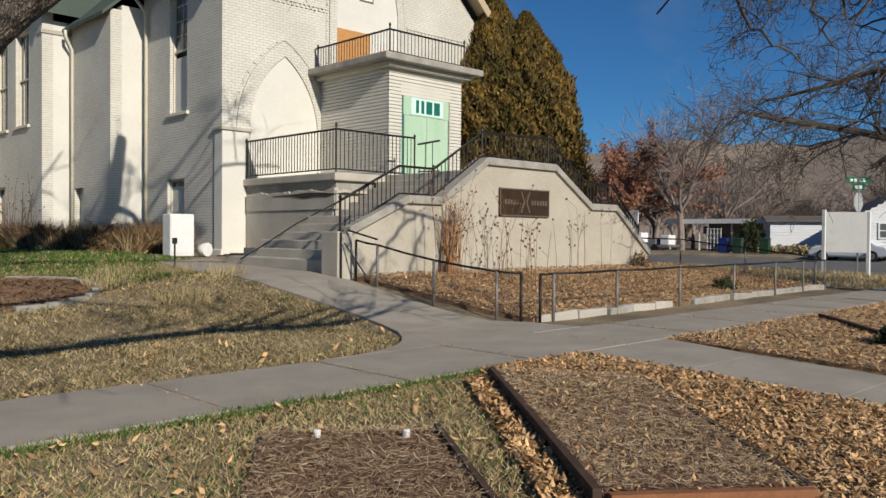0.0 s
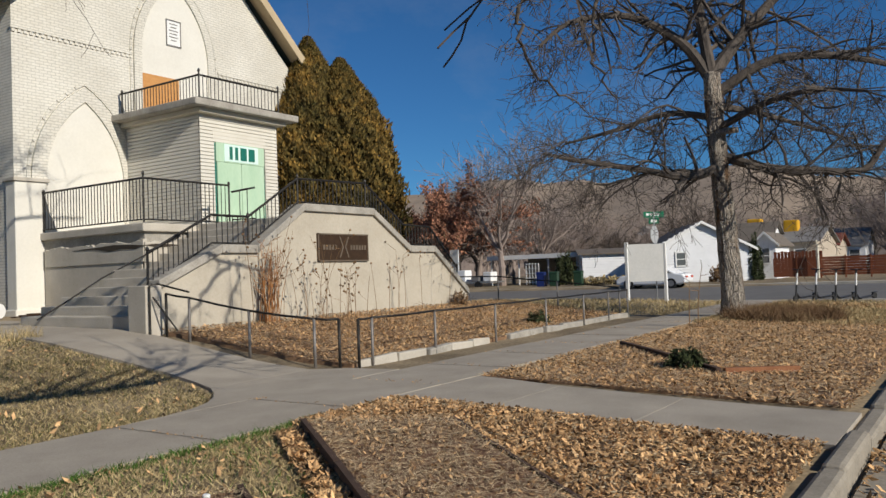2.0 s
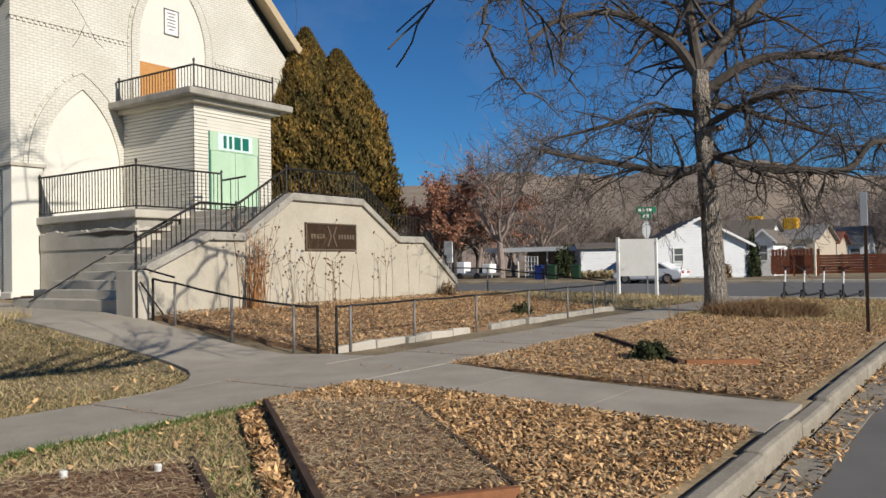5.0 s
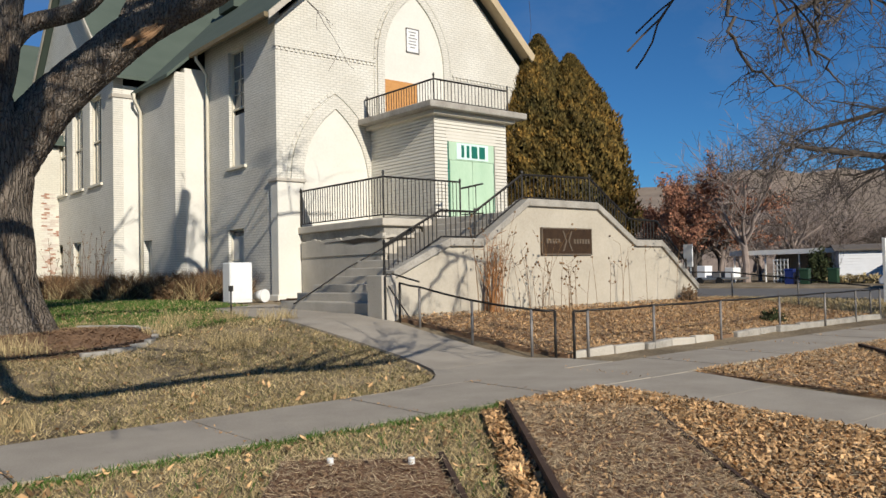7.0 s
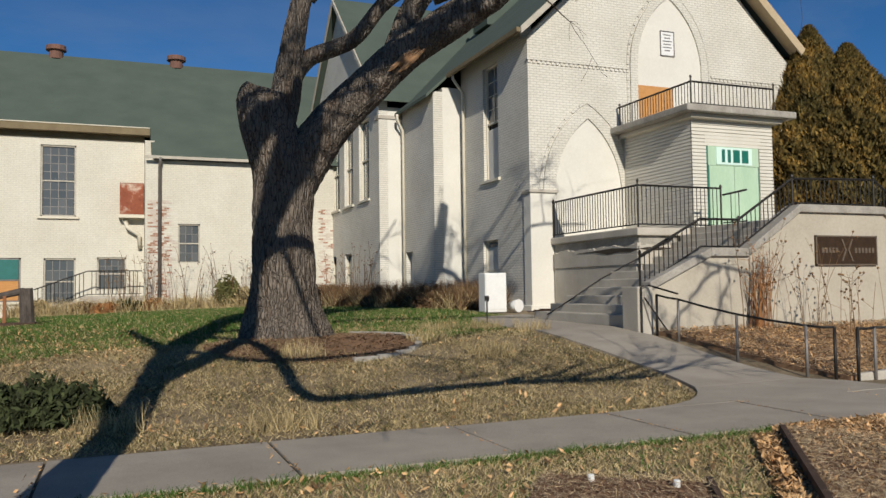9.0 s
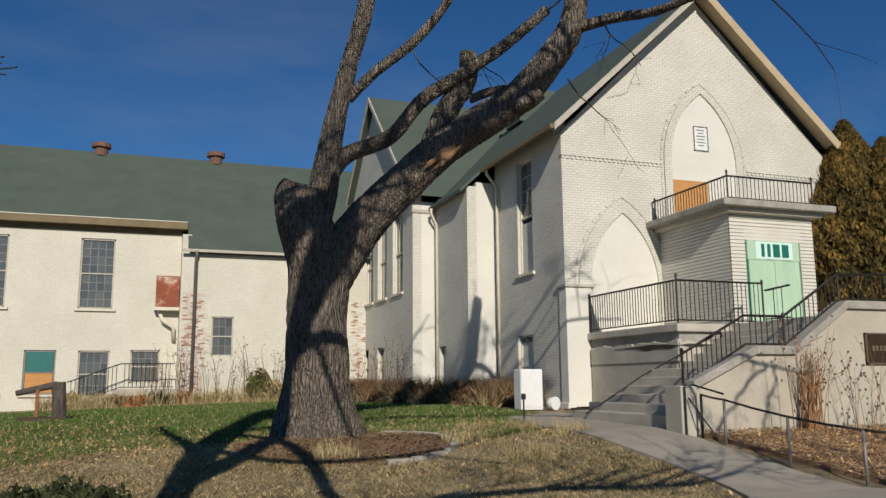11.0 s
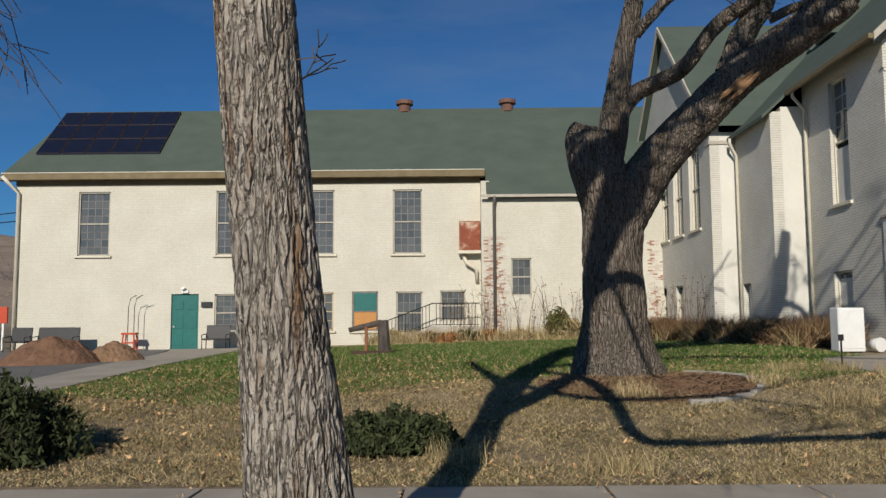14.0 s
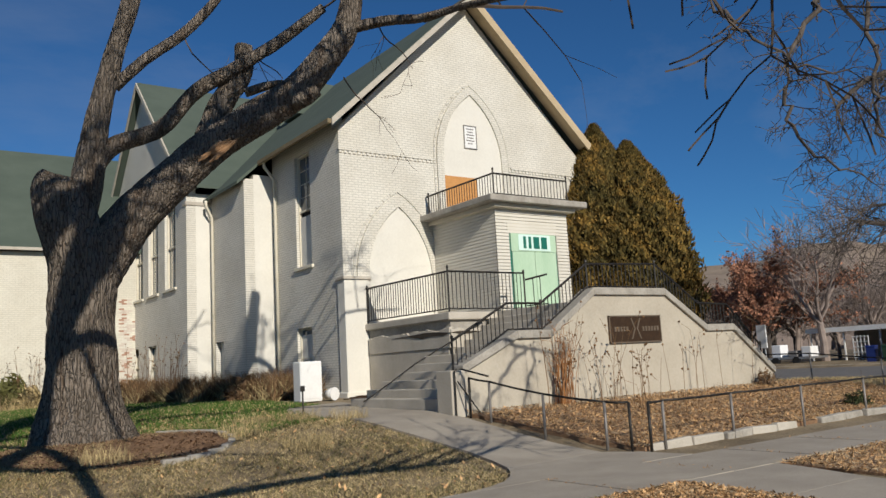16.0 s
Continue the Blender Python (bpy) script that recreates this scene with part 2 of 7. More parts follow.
M_BLACK = mat("black_plastic", (0.015, 0.015, 0.017), (0.035, 0.035, 0.036), scale=6, rough=0.5, bump=0.1)
M_RED = mat("red_paint", (0.40, 0.05, 0.02), (0.60, 0.09, 0.04), scale=6, rough=0.5, bump=0.1)
M_BLUE = mat("blue_plastic", (0.008, 0.018, 0.09), (0.014, 0.03, 0.15), scale=4, rough=0.5, bump=0.1)
M_BINGREEN = mat("green_plastic", (0.012, 0.035, 0.02), (0.025, 0.06, 0.035), scale=4, rough=0.5, bump=0.1)
M_WOODRED = mat("red_brown_fence", (0.12, 0.035, 0.015), (0.26, 0.085, 0.04), scale=1.5, fine=20, bump=0.3, stretch=(1, 1, 3))
M_EDGEWOOD = mat("dark_timber_edging", (0.035, 0.022, 0.016), (0.11, 0.065, 0.045), scale=4, fine=50, bump=0.5, stretch=(1, 1, 3))
M_EDGEORANGE = mat("reddish_timber_edging", (0.16, 0.065, 0.03), (0.34, 0.15, 0.07), scale=4, fine=50, bump=0.5)
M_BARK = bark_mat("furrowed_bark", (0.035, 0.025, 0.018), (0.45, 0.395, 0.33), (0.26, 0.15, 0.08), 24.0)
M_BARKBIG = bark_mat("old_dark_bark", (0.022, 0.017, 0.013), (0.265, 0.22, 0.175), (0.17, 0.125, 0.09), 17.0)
M_TORN = mat("torn_raw_wood", (0.14, 0.075, 0.04), (0.40, 0.24, 0.12), scale=6, fine=60, bump=0.4)
M_STAIRWALL = mat("stair_wall_render", (0.34, 0.30, 0.235), (0.52, 0.475, 0.39), scale=1.0, fine=25, bump=0.15, spread=0.5)
M_BARK2 = mat("dark_bark", (0.018, 0.014, 0.011), (0.15, 0.125, 0.105), scale=7, fine=30, bump=0.6, stretch=(1, 1, 0.3))
M_TWIG = mat("thin_twigs", (0.04, 0.03, 0.024), (0.12, 0.095, 0.075), scale=4, bump=0.0)
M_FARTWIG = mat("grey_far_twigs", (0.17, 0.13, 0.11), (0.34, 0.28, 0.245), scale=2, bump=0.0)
M_RUSSET = mat("russet_foliage", (0.24, 0.10, 0.06), (0.44, 0.22, 0.135), scale=2, bump=0.0, random_tint=0.4)
M_EVERG = mat("golden_green_conifer", (0.03, 0.034, 0.010), (0.36, 0.20, 0.042), scale=0.9, fine=7, bump=0.0, random_tint=0.55, spread=0.38, c3=(0.115, 0.08, 0.02))
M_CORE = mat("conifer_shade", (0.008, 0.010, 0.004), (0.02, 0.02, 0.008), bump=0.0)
M_LEAF = mat("dry_leaves", (0.24, 0.12, 0.05), (0.66, 0.43, 0.21), scale=1.2, fine=20, bump=0.0, random_tint=0.8)
M_STRAW = mat("straw", (0.36, 0.26, 0.145), (0.70, 0.56, 0.36), scale=3, bump=0.0, random_tint=0.4)
M_VENT = mat("rusted_ventilator", (0.09, 0.05, 0.04), (0.24, 0.125, 0.09), scale=3, bump=0.2)
M_DRYGRASS = mat("dry_grass", (0.19, 0.145, 0.065), (0.56, 0.44, 0.235), scale=0.8, fine=4, bump=0.0, random_tint=0.6)
M_GREENGRASS = mat("green_grass", (0.03, 0.075, 0.010), (0.095, 0.175, 0.028), scale=1, fine=6, bump=0.0, random_tint=0.35)
M_SHRUB = mat("dark_shrub", (0.018, 0.028, 0.010), (0.06, 0.07, 0.025), scale=5, bump=0.0, random_tint=0.5)
M_ORANGESTEM = mat("orange_stems", (0.20, 0.085, 0.03), (0.36, 0.17, 0.06), scale=6, bump=0.0, random_tint=0.3)
M_DRYPLANT = mat("dry_stems", (0.085, 0.045, 0.02), (0.25, 0.155, 0.08), scale=6, bump=0.0, random_tint=0.4)
M_SHINGLE = mat("brown_shingle", (0.10, 0.085, 0.07), (0.20, 0.17, 0.14), scale=2, fine=20, bump=0.2)
M_GREYROOF = mat("grey_shingle", (0.14, 0.135, 0.13), (0.26, 0.25, 0.24), scale=2, fine=20, bump=0.2)
M_SIDING = mat("white_siding", (0.68, 0.69, 0.70), (0.82, 0.83, 0.84), scale=2, fine=20, rough=0.6, bump=0.1)
M_TANWALL = mat("tan_siding", (0.38, 0.32, 0.25), (0.50, 0.43, 0.34), scale=2, bump=0.1)
M_BRICKRED = mat("red_house_wall", (0.16, 0.05, 0.035), (0.26, 0.09, 0.06), scale=3, bump=0.1)
M_CAR = mat("white_car_paint", (0.70, 0.71, 0.72), (0.78, 0.79, 0.80), scale=1, rough=0.15, bump=0.0)
M_RUBBER = mat("tyre_rubber", (0.012, 0.012, 0.012), (0.03, 0.03, 0.03), rough=0.8, bump=0.1)
M_STEEL = mat("bare_steel", (0.35, 0.35, 0.35), (0.55, 0.55, 0.55), scale=5, rough=0.35, bump=0.0, metal=0.8)
M_SOLAR = mat("solar_cell", (0.006, 0.008, 0.02), (0.014, 0.018, 0.035), scale=3, rough=0.25, bump=0.0)
M_YELLOW = mat("yellow_cover", (0.50, 0.26, 0.01), (0.65, 0.36, 0.03), scale=2, bump=0.05)
M_SIGNGREEN = mat("sign_green", (0.0, 0.13, 0.06), (0.0, 0.16, 0.08), scale=2, rough=0.4, bump=0.0)
M_SASH = mat("weathered_sash", (0.32, 0.29, 0.235), (0.56, 0.52, 0.44), scale=4, fine=40, bump=0.1)
M_GLASS = bpy.data.materials.new("sky_toned_glass")
M_GLASS.use_nodes = True
gb = M_GLASS.node_tree.nodes["Principled BSDF"]
gb.inputs["Base Color"].default_value, gb.inputs["Roughness"].default_value = (0.075, 0.075, 0.07, 1), 0.12
gb.inputs["Specular IOR Level"].default_value = 0.5
# grey-blue base stands in for reflected sky, varied at random per object
gi, gr = M_GLASS.node_tree.nodes.new("ShaderNodeObjectInfo"), M_GLASS.node_tree.nodes.new("ShaderNodeValToRGB")
gr.color_ramp.elements[0].color, gr.color_ramp.elements[1].color = (0.075, 0.085, 0.09, 1), (0.125, 0.13, 0.128, 1)
M_GLASS.node_tree.links.new(gi.outputs["Random"], gr.inputs[0]), M_GLASS.node_tree.links.new(gr.outputs[0], gb.inputs["Base Color"])


# ---------- mesh building ----------
class Shape:
    """Collects boxes, prisms and tubes into one mesh."""

    def __init__(self):
        self.v, self.f = [], []

    def box(self, x0, x1, y0, y1, z0, z1):
        k = len(self.v)
        self.v += [(x, y, z) for z in (z0, z1) for y in (y0, y1) for x in (x0, x1)]
        self.f += [tuple(k + i for i in q) for q in ((0, 2, 3, 1), (4, 5, 7, 6), (0, 1, 5, 4), (2, 6, 7, 3), (0, 4, 6, 2), (1, 3, 7, 5))]
        return self

    def quad(self, *p):
        k = len(self.v)
        self.v += [tuple(q) for q in p]
        self.f.append(tuple(range(k, k + len(p))))
        return self

    def prism(self, poly, a, b, axis="z"):
        """A polygon pushed from a to b along an axis; its points are the other two coordinates in xyz order."""
        def at(u, w, d):
            return {"x": (d, u, w), "y": (u, d, w), "z": (u, w, d)}[axis]
        k, n = len(self.v), len(poly)
        self.v += [at(u, w, a) for u, w in poly] + [at(u, w, b) for u, w in poly]
        self.f += [tuple(range(k, k + n)), tuple(range(k + 2 * n - 1, k + n - 1, -1))]
        self.f += [(k + i, k + n + i, k + n + (i + 1) % n, k + (i + 1) % n) for i in range(n)]
        return self

    def tube(self, pts, radii, n=6, cap=True):
        pts = [Vector(p) for p in pts]
        if not hasattr(radii, "__len__"):
            radii = [radii] * len(pts)
        k0 = len(self.v)
        for i, p in enumerate(pts):
            d = (pts[min(i + 1, len(pts) - 1)] - pts[max(i - 1, 0)])
            d = d.normalized() if d.length > 1e-9 else Vector((0, 0, 1))
            a = Vector((0, 0, 1)) if abs(d.z) < 0.9 else Vector((1, 0, 0))
            u = d.cross(a).normalized()
            w = d.cross(u)
            for j in range(n):
                an = 2 * math.pi * j / n
                self.v.append(tuple(p + (u * math.cos(an) + w * math.sin(an)) * radii[i]))
        for i in range(len(pts) - 1):
            for j in range(n):
                a0, a1 = k0 + i * n + j, k0 + i * n + (j + 1) % n
                self.f.append((a0, a1, a1 + n, a0 + n))
        if cap:
            self.f.append(tuple(k0 + j for j in range(n)))
            self.f.append(tuple(k0 + (len(pts) - 1) * n + j for j in reversed(range(n))))
        return self

    def wall(self, axis, outer, inner, u0, u1, z0, z1, holes):
        """A wall with rectangular openings: axis x or y is the one it runs along; holes are (u0, u1, z0, z1)."""
        us = sorted({u0, u1, *[h[0] for h in holes], *[h[1] for h in holes]})
        zs = sorted({z0, z1, *[h[2] for h in holes], *[h[3] for h in holes]})
        def at(u, d, z):
            return (u, d, z) if axis == "x" else (d, u, z)
        solid = lambda u, z: u0 < u < u1 and z0 < z < z1 and not any(h[0] < u < h[1] and h[2] < z < h[3] for h in holes)
        for a, b in zip(us, us[1:]):
            for c, d in zip(zs, zs[1:]):
                mu, mz = (a + b) / 2, (c + d) / 2
                if not solid(mu, mz):
                    continue
                for p in (outer, inner):
                    self.quad(at(a, p, c), at(b, p, c), at(b, p, d), at(a, p, d))
                e = 1e-4
                if not solid(a - e, mz):
                    self.quad(at(a, outer, c), at(a, inner, c), at(a, inner, d), at(a, outer, d))
                if not solid(b + e, mz):
                    self.quad(at(b, outer, c), at(b, inner, c), at(b, inner, d), at(b, outer, d))
                if not solid(mu, c - e):
                    self.quad(at(a, outer, c), at(b, outer, c), at(b, inner, c), at(a, inner, c))
                if not solid(mu, d + e):
                    self.quad(at(a, outer, d), at(b, outer, d), at(b, inner, d), at(a, inner, d))
        return self

    def done(self, name, material, parent=None, label="", bevel=0.0, smooth=False, at=None):
        me = bpy.data.meshes.new(name)
        me.from_pydata(self.v, [], self.f)
        me.materials.append(material)
        b = bmesh.new()
        b.from_mesh(me)
        bmesh.ops.recalc_face_normals(b, faces=b.faces)
        b.to_mesh(me)
        b.free()
        if smooth:
            me.polygons.foreach_set("use_smooth", [True] * len(me.polygons))
        ob = new(name, me)
        if parent:
            ob.parent = parent
        if at:
            ob.matrix_basis = at
        if bevel:
            mo = ob.modifiers.new("edge", "BEVEL")
            mo.width, mo.segments, mo.limit_method = bevel, 2, "ANGLE"
        if label:
            tagged(ob, label)
        return ob


def thing(name, label, category, group="", kind="", at=None):
    ob = new(name)
    if at is not None:
        ob.matrix_basis = at
    return tagged(ob, label, category, group, kind)


def raw(name, verts, faces, material, parent=None, label=""):
    """A big mesh straight from arrays."""
    me = bpy.data.meshes.new(name)
    me.from_pydata(verts, [], faces)
    me.materials.append(material)
    ob = new(name, me)
    if parent:
        ob.parent = parent
    if label:
        tagged(ob, label)
    return ob


def ss(a, b, x):
    t = np.clip((x - a) / (b - a), 0, 1)
    return t * t * (3 - 2 * t)


def lie(x, y):
    """Height of the ground."""
    x, y = np.asarray(x, float), np.asarray(y, float)
    west = 0.30 + 0.70 * ss(-16, 9, x)
    east = 1 - 0.75 * ss(21, 27, x)
    h = (0.60 * ss(8.6, 14.5, y) + 0.17 * ss(14.5, 23, y)) * west * east
    h = h - 0.10 * ss(6.3, 1.9, y) * 1.0 - 0.03
    h = h - 0.20 * ss(30, 36, x) * ss(60, 40, x) * 0.6
    return h


def lz(x, y):
    return float(lie(x, y))


# ---------- ground, roads, pavements ----------
def sheet():
    xs = np.unique(np.concatenate([np.linspace(-2500, -60, 14), np.linspace(-60, -14, 24), np.arange(-14, 34.01, 0.3), np.linspace(34, 110, 40), np.linspace(110, 3000, 14)]))
    ys = np.unique(np.concatenate([np.linspace(-2500, -30, 10), np.linspace(-30, 1.2, 8), np.arange(1.2, 24, 0.3), np.linspace(24, 70, 40), np.linspace(70, 3000, 14)]))
    X, Y = np.meshgrid(xs, ys)
    Z = lie(X, Y)
    Z = np.where(Y < 1.62, -0.40, Z)
    Z = np.where((X > 33.3) & (X < 54.5) & (Y < 200), -0.32 + 0.0 * X, Z)
    near = (X > -14) & (X < 33) & (Y > 1.8) & (Y < 40)
    bumps = np.array([[noise.noise(Vector((x * 1.3, y * 1.3, 0))) * 0.02 for x in xs] for y in ys])
    Z = Z + np.where(near, bumps, 0) - 0.03
    n, m = len(xs), len(ys)
    verts = np.stack([X.ravel(), Y.ravel(), Z.ravel()], 1).tolist()
    faces = [(j * n + i, j * n + i + 1, (j + 1) * n + i + 1, (j + 1) * n + i) for j in range(m - 1) for i in range(n - 1)]
    ob = raw("ground", verts, faces, M_SOIL)
    ob.data.polygons.foreach_set("use_smooth", [True] * len(ob.data.polygons))
    return tagged(ob, "tan winter lawn soil with thin patchy dry grass", "ground", kind="structure")


M_PLAINBRICK = mat("painted_course", (0.55, 0.52, 0.45), (0.70, 0.675, 0.60), scale=1.5, fine=30, bump=0.2)
M_SOIL = mat("dry_lawn_soil", (0.075, 0.055, 0.032), (0.37, 0.29, 0.18), scale=0.6, fine=14, bump=0.5, bump_dist=0.02, spread=0.34)
M_MULCH = mat("wood_mulch", (0.085, 0.048, 0.027), (0.36, 0.22, 0.125), scale=2.0, fine=28, bump=0.9, bump_dist=0.03, spread=0.5)
M_COMPOST = mat("dark_compost", (0.075, 0.038, 0.022), (0.27, 0.15, 0.09), scale=3.0, fine=30, bump=0.9, bump_dist=0.03, spread=0.5)
sheet()


def strip_z(x, y):
    return lz(x, y) + 0.005


def draped(name, poly, lift, material, step=0.5, depth=0.12, label="", category="", kind="structure", parent=None):
    """A slab whose top follows the ground inside a convex outline."""
    b = bmesh.new()
    vs = [b.verts.new((x, y, 0)) for x, y in poly]
    b.faces.new(vs)
    x0, x1 = min(p[0] for p in poly), max(p[0] for p in poly)
    y0, y1 = min(p[1] for p in poly), max(p[1] for p in poly)
    for i in range(1, int((x1 - x0) / step) + 1):
        bmesh.ops.bisect_plane(b, geom=b.verts[:] + b.edges[:] + b.faces[:], plane_co=(x0 + i * step, 0, 0), plane_no=(1, 0, 0))
    for i in range(1, int((y1 - y0) / step) + 1):
        bmesh.ops.bisect_plane(b, geom=b.verts[:] + b.edges[:] + b.faces[:], plane_co=(0, y0 + i * step, 0), plane_no=(0, 1, 0))
    top = b.faces[:]
    for v in b.verts:
        v.co.z = lz(v.co.x, v.co.y) + lift
    ret = bmesh.ops.extrude_face_region(b, geom=top)
    for g in ret["geom"]:
        if isinstance(g, bmesh.types.BMVert):
            g.co.z -= depth
    bmesh.ops.recalc_face_normals(b, faces=b.faces)
    me = bpy.data.meshes.new(name)
    b.to_mesh(me)
    b.free()
    me.materials.append(material)
    ob = new(name, me)
    if parent:
        ob.parent = parent
    return tagged(ob, label, category, kind=kind)


SLOPE = 0.026
walk_s = lambda x: 6.42 + SLOPE * (x - 5)
walk_n = lambda x: 7.92 + SLOPE * (x - 5)

# front pavement in bays with open joints
pavement = thing("pavement", "grey concrete pavement slabs with dark cracked joints", "pavement", kind="structure")
draped("joint_bed", [(-24, walk_s(-24) + 0.03), (32, walk_s(32) + 0.03), (32, walk_n(32) - 0.03), (-24, walk_n(-24) - 0.03)], -0.004, M_JOINT, 0.95, 0.06, parent=pavement)
draped("joint_bed", [(8.0, 1.85), (9.5, 1.85), (9.8, 6.6), (8.2, 6.6)], -0.008, M_JOINT, 0.8, 0.06, parent=pavement)
draped("joint_bed", [(8.15, 8.1), (9.7, 8.1), (9.7, 15.6), (8.15, 15.6)], -0.002, M_JOINT, 0.5, 0.06, parent=pavement)
bay = 0
x = -24.0
while x < 32.0:
    x2 = x + 1.85
    draped("pavement_slab", [(x, walk_s(x)), (x2 - 0.028, walk_s(x2)), (x2 - 0.028, walk_n(x2)), (x, walk_n(x))], 0.012 + 0.003 * ((bay * 7) % 3 - 1), M_WALK, 0.95, parent=pavement)
    x = x2
    bay += 1
# apron from the kerb to the pavement
for a, b_ in ((1.80, 3.555), (3.562, 5.105), (5.112, 6.49)):
    off = lambda y: 0.06 * (y - 1.8)
    draped("pavement_slab", [(7.95 + off(a), a), (9.55 + off(a), a), (9.55 + off(b_) + (0.3 if b_ > 6 else 0), b_), (7.95 + off(b_), b_)], 0.012, M_WALK, 0.8, parent=pavement)
# path from the pavement to the church steps: flared foot, then a straight rise
draped("path_slab", [(5.75, 7.945), (10.4, 8.062), (10.25, 8.9), (9.8, 9.3), (7.82, 9.18), (7.62, 8.88), (7.36, 8.58), (7.05, 8.31), (6.65, 8.10), (6.2, 7.98)], 0.014, M_WALK, 0.5, parent=pavement)
draped("path_slab", [(7.825, 9.187), (9.8, 9.308), (9.75, 10.4), (8.1, 10.4), (7.99, 9.7)], 0.014, M_WALK, 0.5, parent=pavement)
draped("path_slab", [(8.1, 10.408), (9.75, 10.408), (9.75, 12.6), (7.98, 12.6), (8.07, 11.4)], 0.014, M_WALK, 0.5, parent=pavement)
draped("path_slab", [(7.98, 12.608), (9.78, 12.608), (9.78, 15.2), (7.95, 15.2)], 0.014, M_WALK, 0.5, parent=pavement)
draped("path_slab", [(7.95, 15.208), (9.78, 15.208), (10.6, 17.2), (10.4, 19.2), (8.6, 18.4), (8.1, 17.2)], 0.014, M_WALK, 0.5, parent=pavement)
draped("path_slab", [(-7.9, 8.0), (-6.3, 8.0), (-6.95, 16.0), (-8.5, 16.0)], 0.03, M_WALK, 0.5, parent=pavement)
draped("path_slab", [(-8.505, 16.02), (-6.955, 16.02), (-7.6, 24.0), (-9.72, 24.0)], 0.03, M_WALK, 0.5, parent=pavement)
draped("path_slab", [(-9.725, 24.02), (-7.605, 24.02), (-8.3, 31.9), (-8.2, 36.0), (-8.2, 38.15), (-12.9, 38.15), (-12.2, 36.0), (-10.85, 30.6)], 0.03, M_WALK, 0.5, parent=pavement)
tagged(draped("asphalt_drive", [(-30, 8.2), (-8.0, 8.2), (-8.55, 16.0), (-9.76, 24.0), (-10.9, 30.6), (-12.95, 38.15), (-30, 38.15)], 0.022, M_ASPH, 0.7), "worn grey asphalt drive beside the annex", "drive", kind="structure")

# roads
road = tagged(Shape().box(-400, 33.0, -14.0, 1.25, -0.45, -0.285).done("road_south", M_ASPH), "dark grey worn asphalt street", "road", kind="structure")
gut = Shape()
gut.box(-400, 33.0, 1.25, 1.56, -0.45, -0.275)
tagged(gut.done("gutter", M_KERB), "grey concrete gutter pan along the street", "gutter", kind="structure")
road_e = Shape()
road_e.prism([(33.2, -0.40), (33.2, -0.27), (43.0, -0.16), (55.0, -0.12), (55.0, -0.40)], -400, 400, "y")
tagged(road_e.done("road_east", M_ASPH), "grey asphalt cross street", "road", kind="structure")
tagged(Shape().box(55.0, 56.0, -400, 400, -0.4, 0.03).done("kerb_far", M_CONC, bevel=0.02), "pale concrete kerb across the street", "kerb", kind="structure")
tagged(Shape().box(32.9, 33.2, 1.6, 300, -0.4, -0.06).done("kerb_east", M_CONC, bevel=0.02), "pale concrete kerb at the cross street", "kerb", kind="structure")

kerb = thing("kerb", "weathered concrete kerb stones with chipped edges", "kerb", kind="structure")
rng = random.Random(4)
x = -30.0
while x < 33:
    w = 1.45 if x > -4 else 3.0
    z1 = -0.14 if 7.9 < x + w / 2 < 9.7 else -0.105
    Shape().box(x, x + w - 0.015, 1.60 + rng.uniform(-.015, .015), 1.79, -0.42, z1 + rng.uniform(-.008, .008)).done("kerb_stone", M_KERB, kerb, bevel=0.045)
    x += w

# ---------- planting beds ----------
def bed(label, poly, lift, material):
    return draped("planting_bed", poly, lift, material, 0.3, 0.1, label, "planting bed", "")


bed("dark compost bed with straw bits inside timber edging", [(4.17, 3.31), (5.1, 2.63), (7.1, 4.95), (6.29, 6.02)], 0.08, M_COMPOST)
bed("dark compost bed beside the parkway grass", [(2.0, 3.5), (3.0, 2.5), (4.5, 4.92), (3.53, 5.6)], 0.025, M_COMPOST)
bed("wood-chip parkway bed strewn with fallen leaves", [(10.0, 2.0), (21.5, 2.0), (21.5, 6.6), (10.1, 6.5)], 0.006, M_MULCH)
bed("wood-chip garden bed below the church steps", [(10.5, 9.05), (22.9, 9.4), (22.9, 13.0), (10.05, 13.0)], 0.04, M_MULCH)
bed("leaf-strewn strip between apron and timber bed", [(5.2, 2.6), (5.5, 1.95), (7.9, 1.95), (8.0, 6.3), (6.6, 6.3), (7.12, 4.98)], 0.02, M_MULCH)


def edging(pts, z_lift, material, label, h=0.13, w=0.045):
    t = thing("timber_edging", label, "timber edging")
    for (ax, ay), (bx, by) in zip(pts, pts[1:]):
        d = Vector((bx - ax, by - ay, 0))
        L = d.length
        n = max(1, round(L / 1.5))
        for i in range(n):
            a, b_ = i / n, (i + 1) / n - 0.006
            p, q = (ax + d.x * a, ay + d.y * a), (ax + d.x * b_, ay + d.y * b_)
            nx, ny = -d.y / L * w / 2, d.x / L * w / 2
            zz = [lz(*p) + z_lift, lz(*q) + z_lift]
            s = Shape()
            k = [(p[0] + nx, p[1] + ny), (p[0] - nx, p[1] - ny), (q[0] - nx, q[1] - ny), (q[0] + nx, q[1] + ny)]
            lo = [(*c, zz[0 if j < 2 else 1] - h) for j, c in enumerate(k)]
            hi = [(*c, zz[0 if j < 2 else 1]) for j, c in enumerate(k)]
            s.quad(*lo).quad(*hi)
            for j in range(4):
                s.quad(lo[j], lo[(j + 1) % 4], hi[(j + 1) % 4], hi[j])
            s.done("timber", material, t, bevel=0.006)
    return t


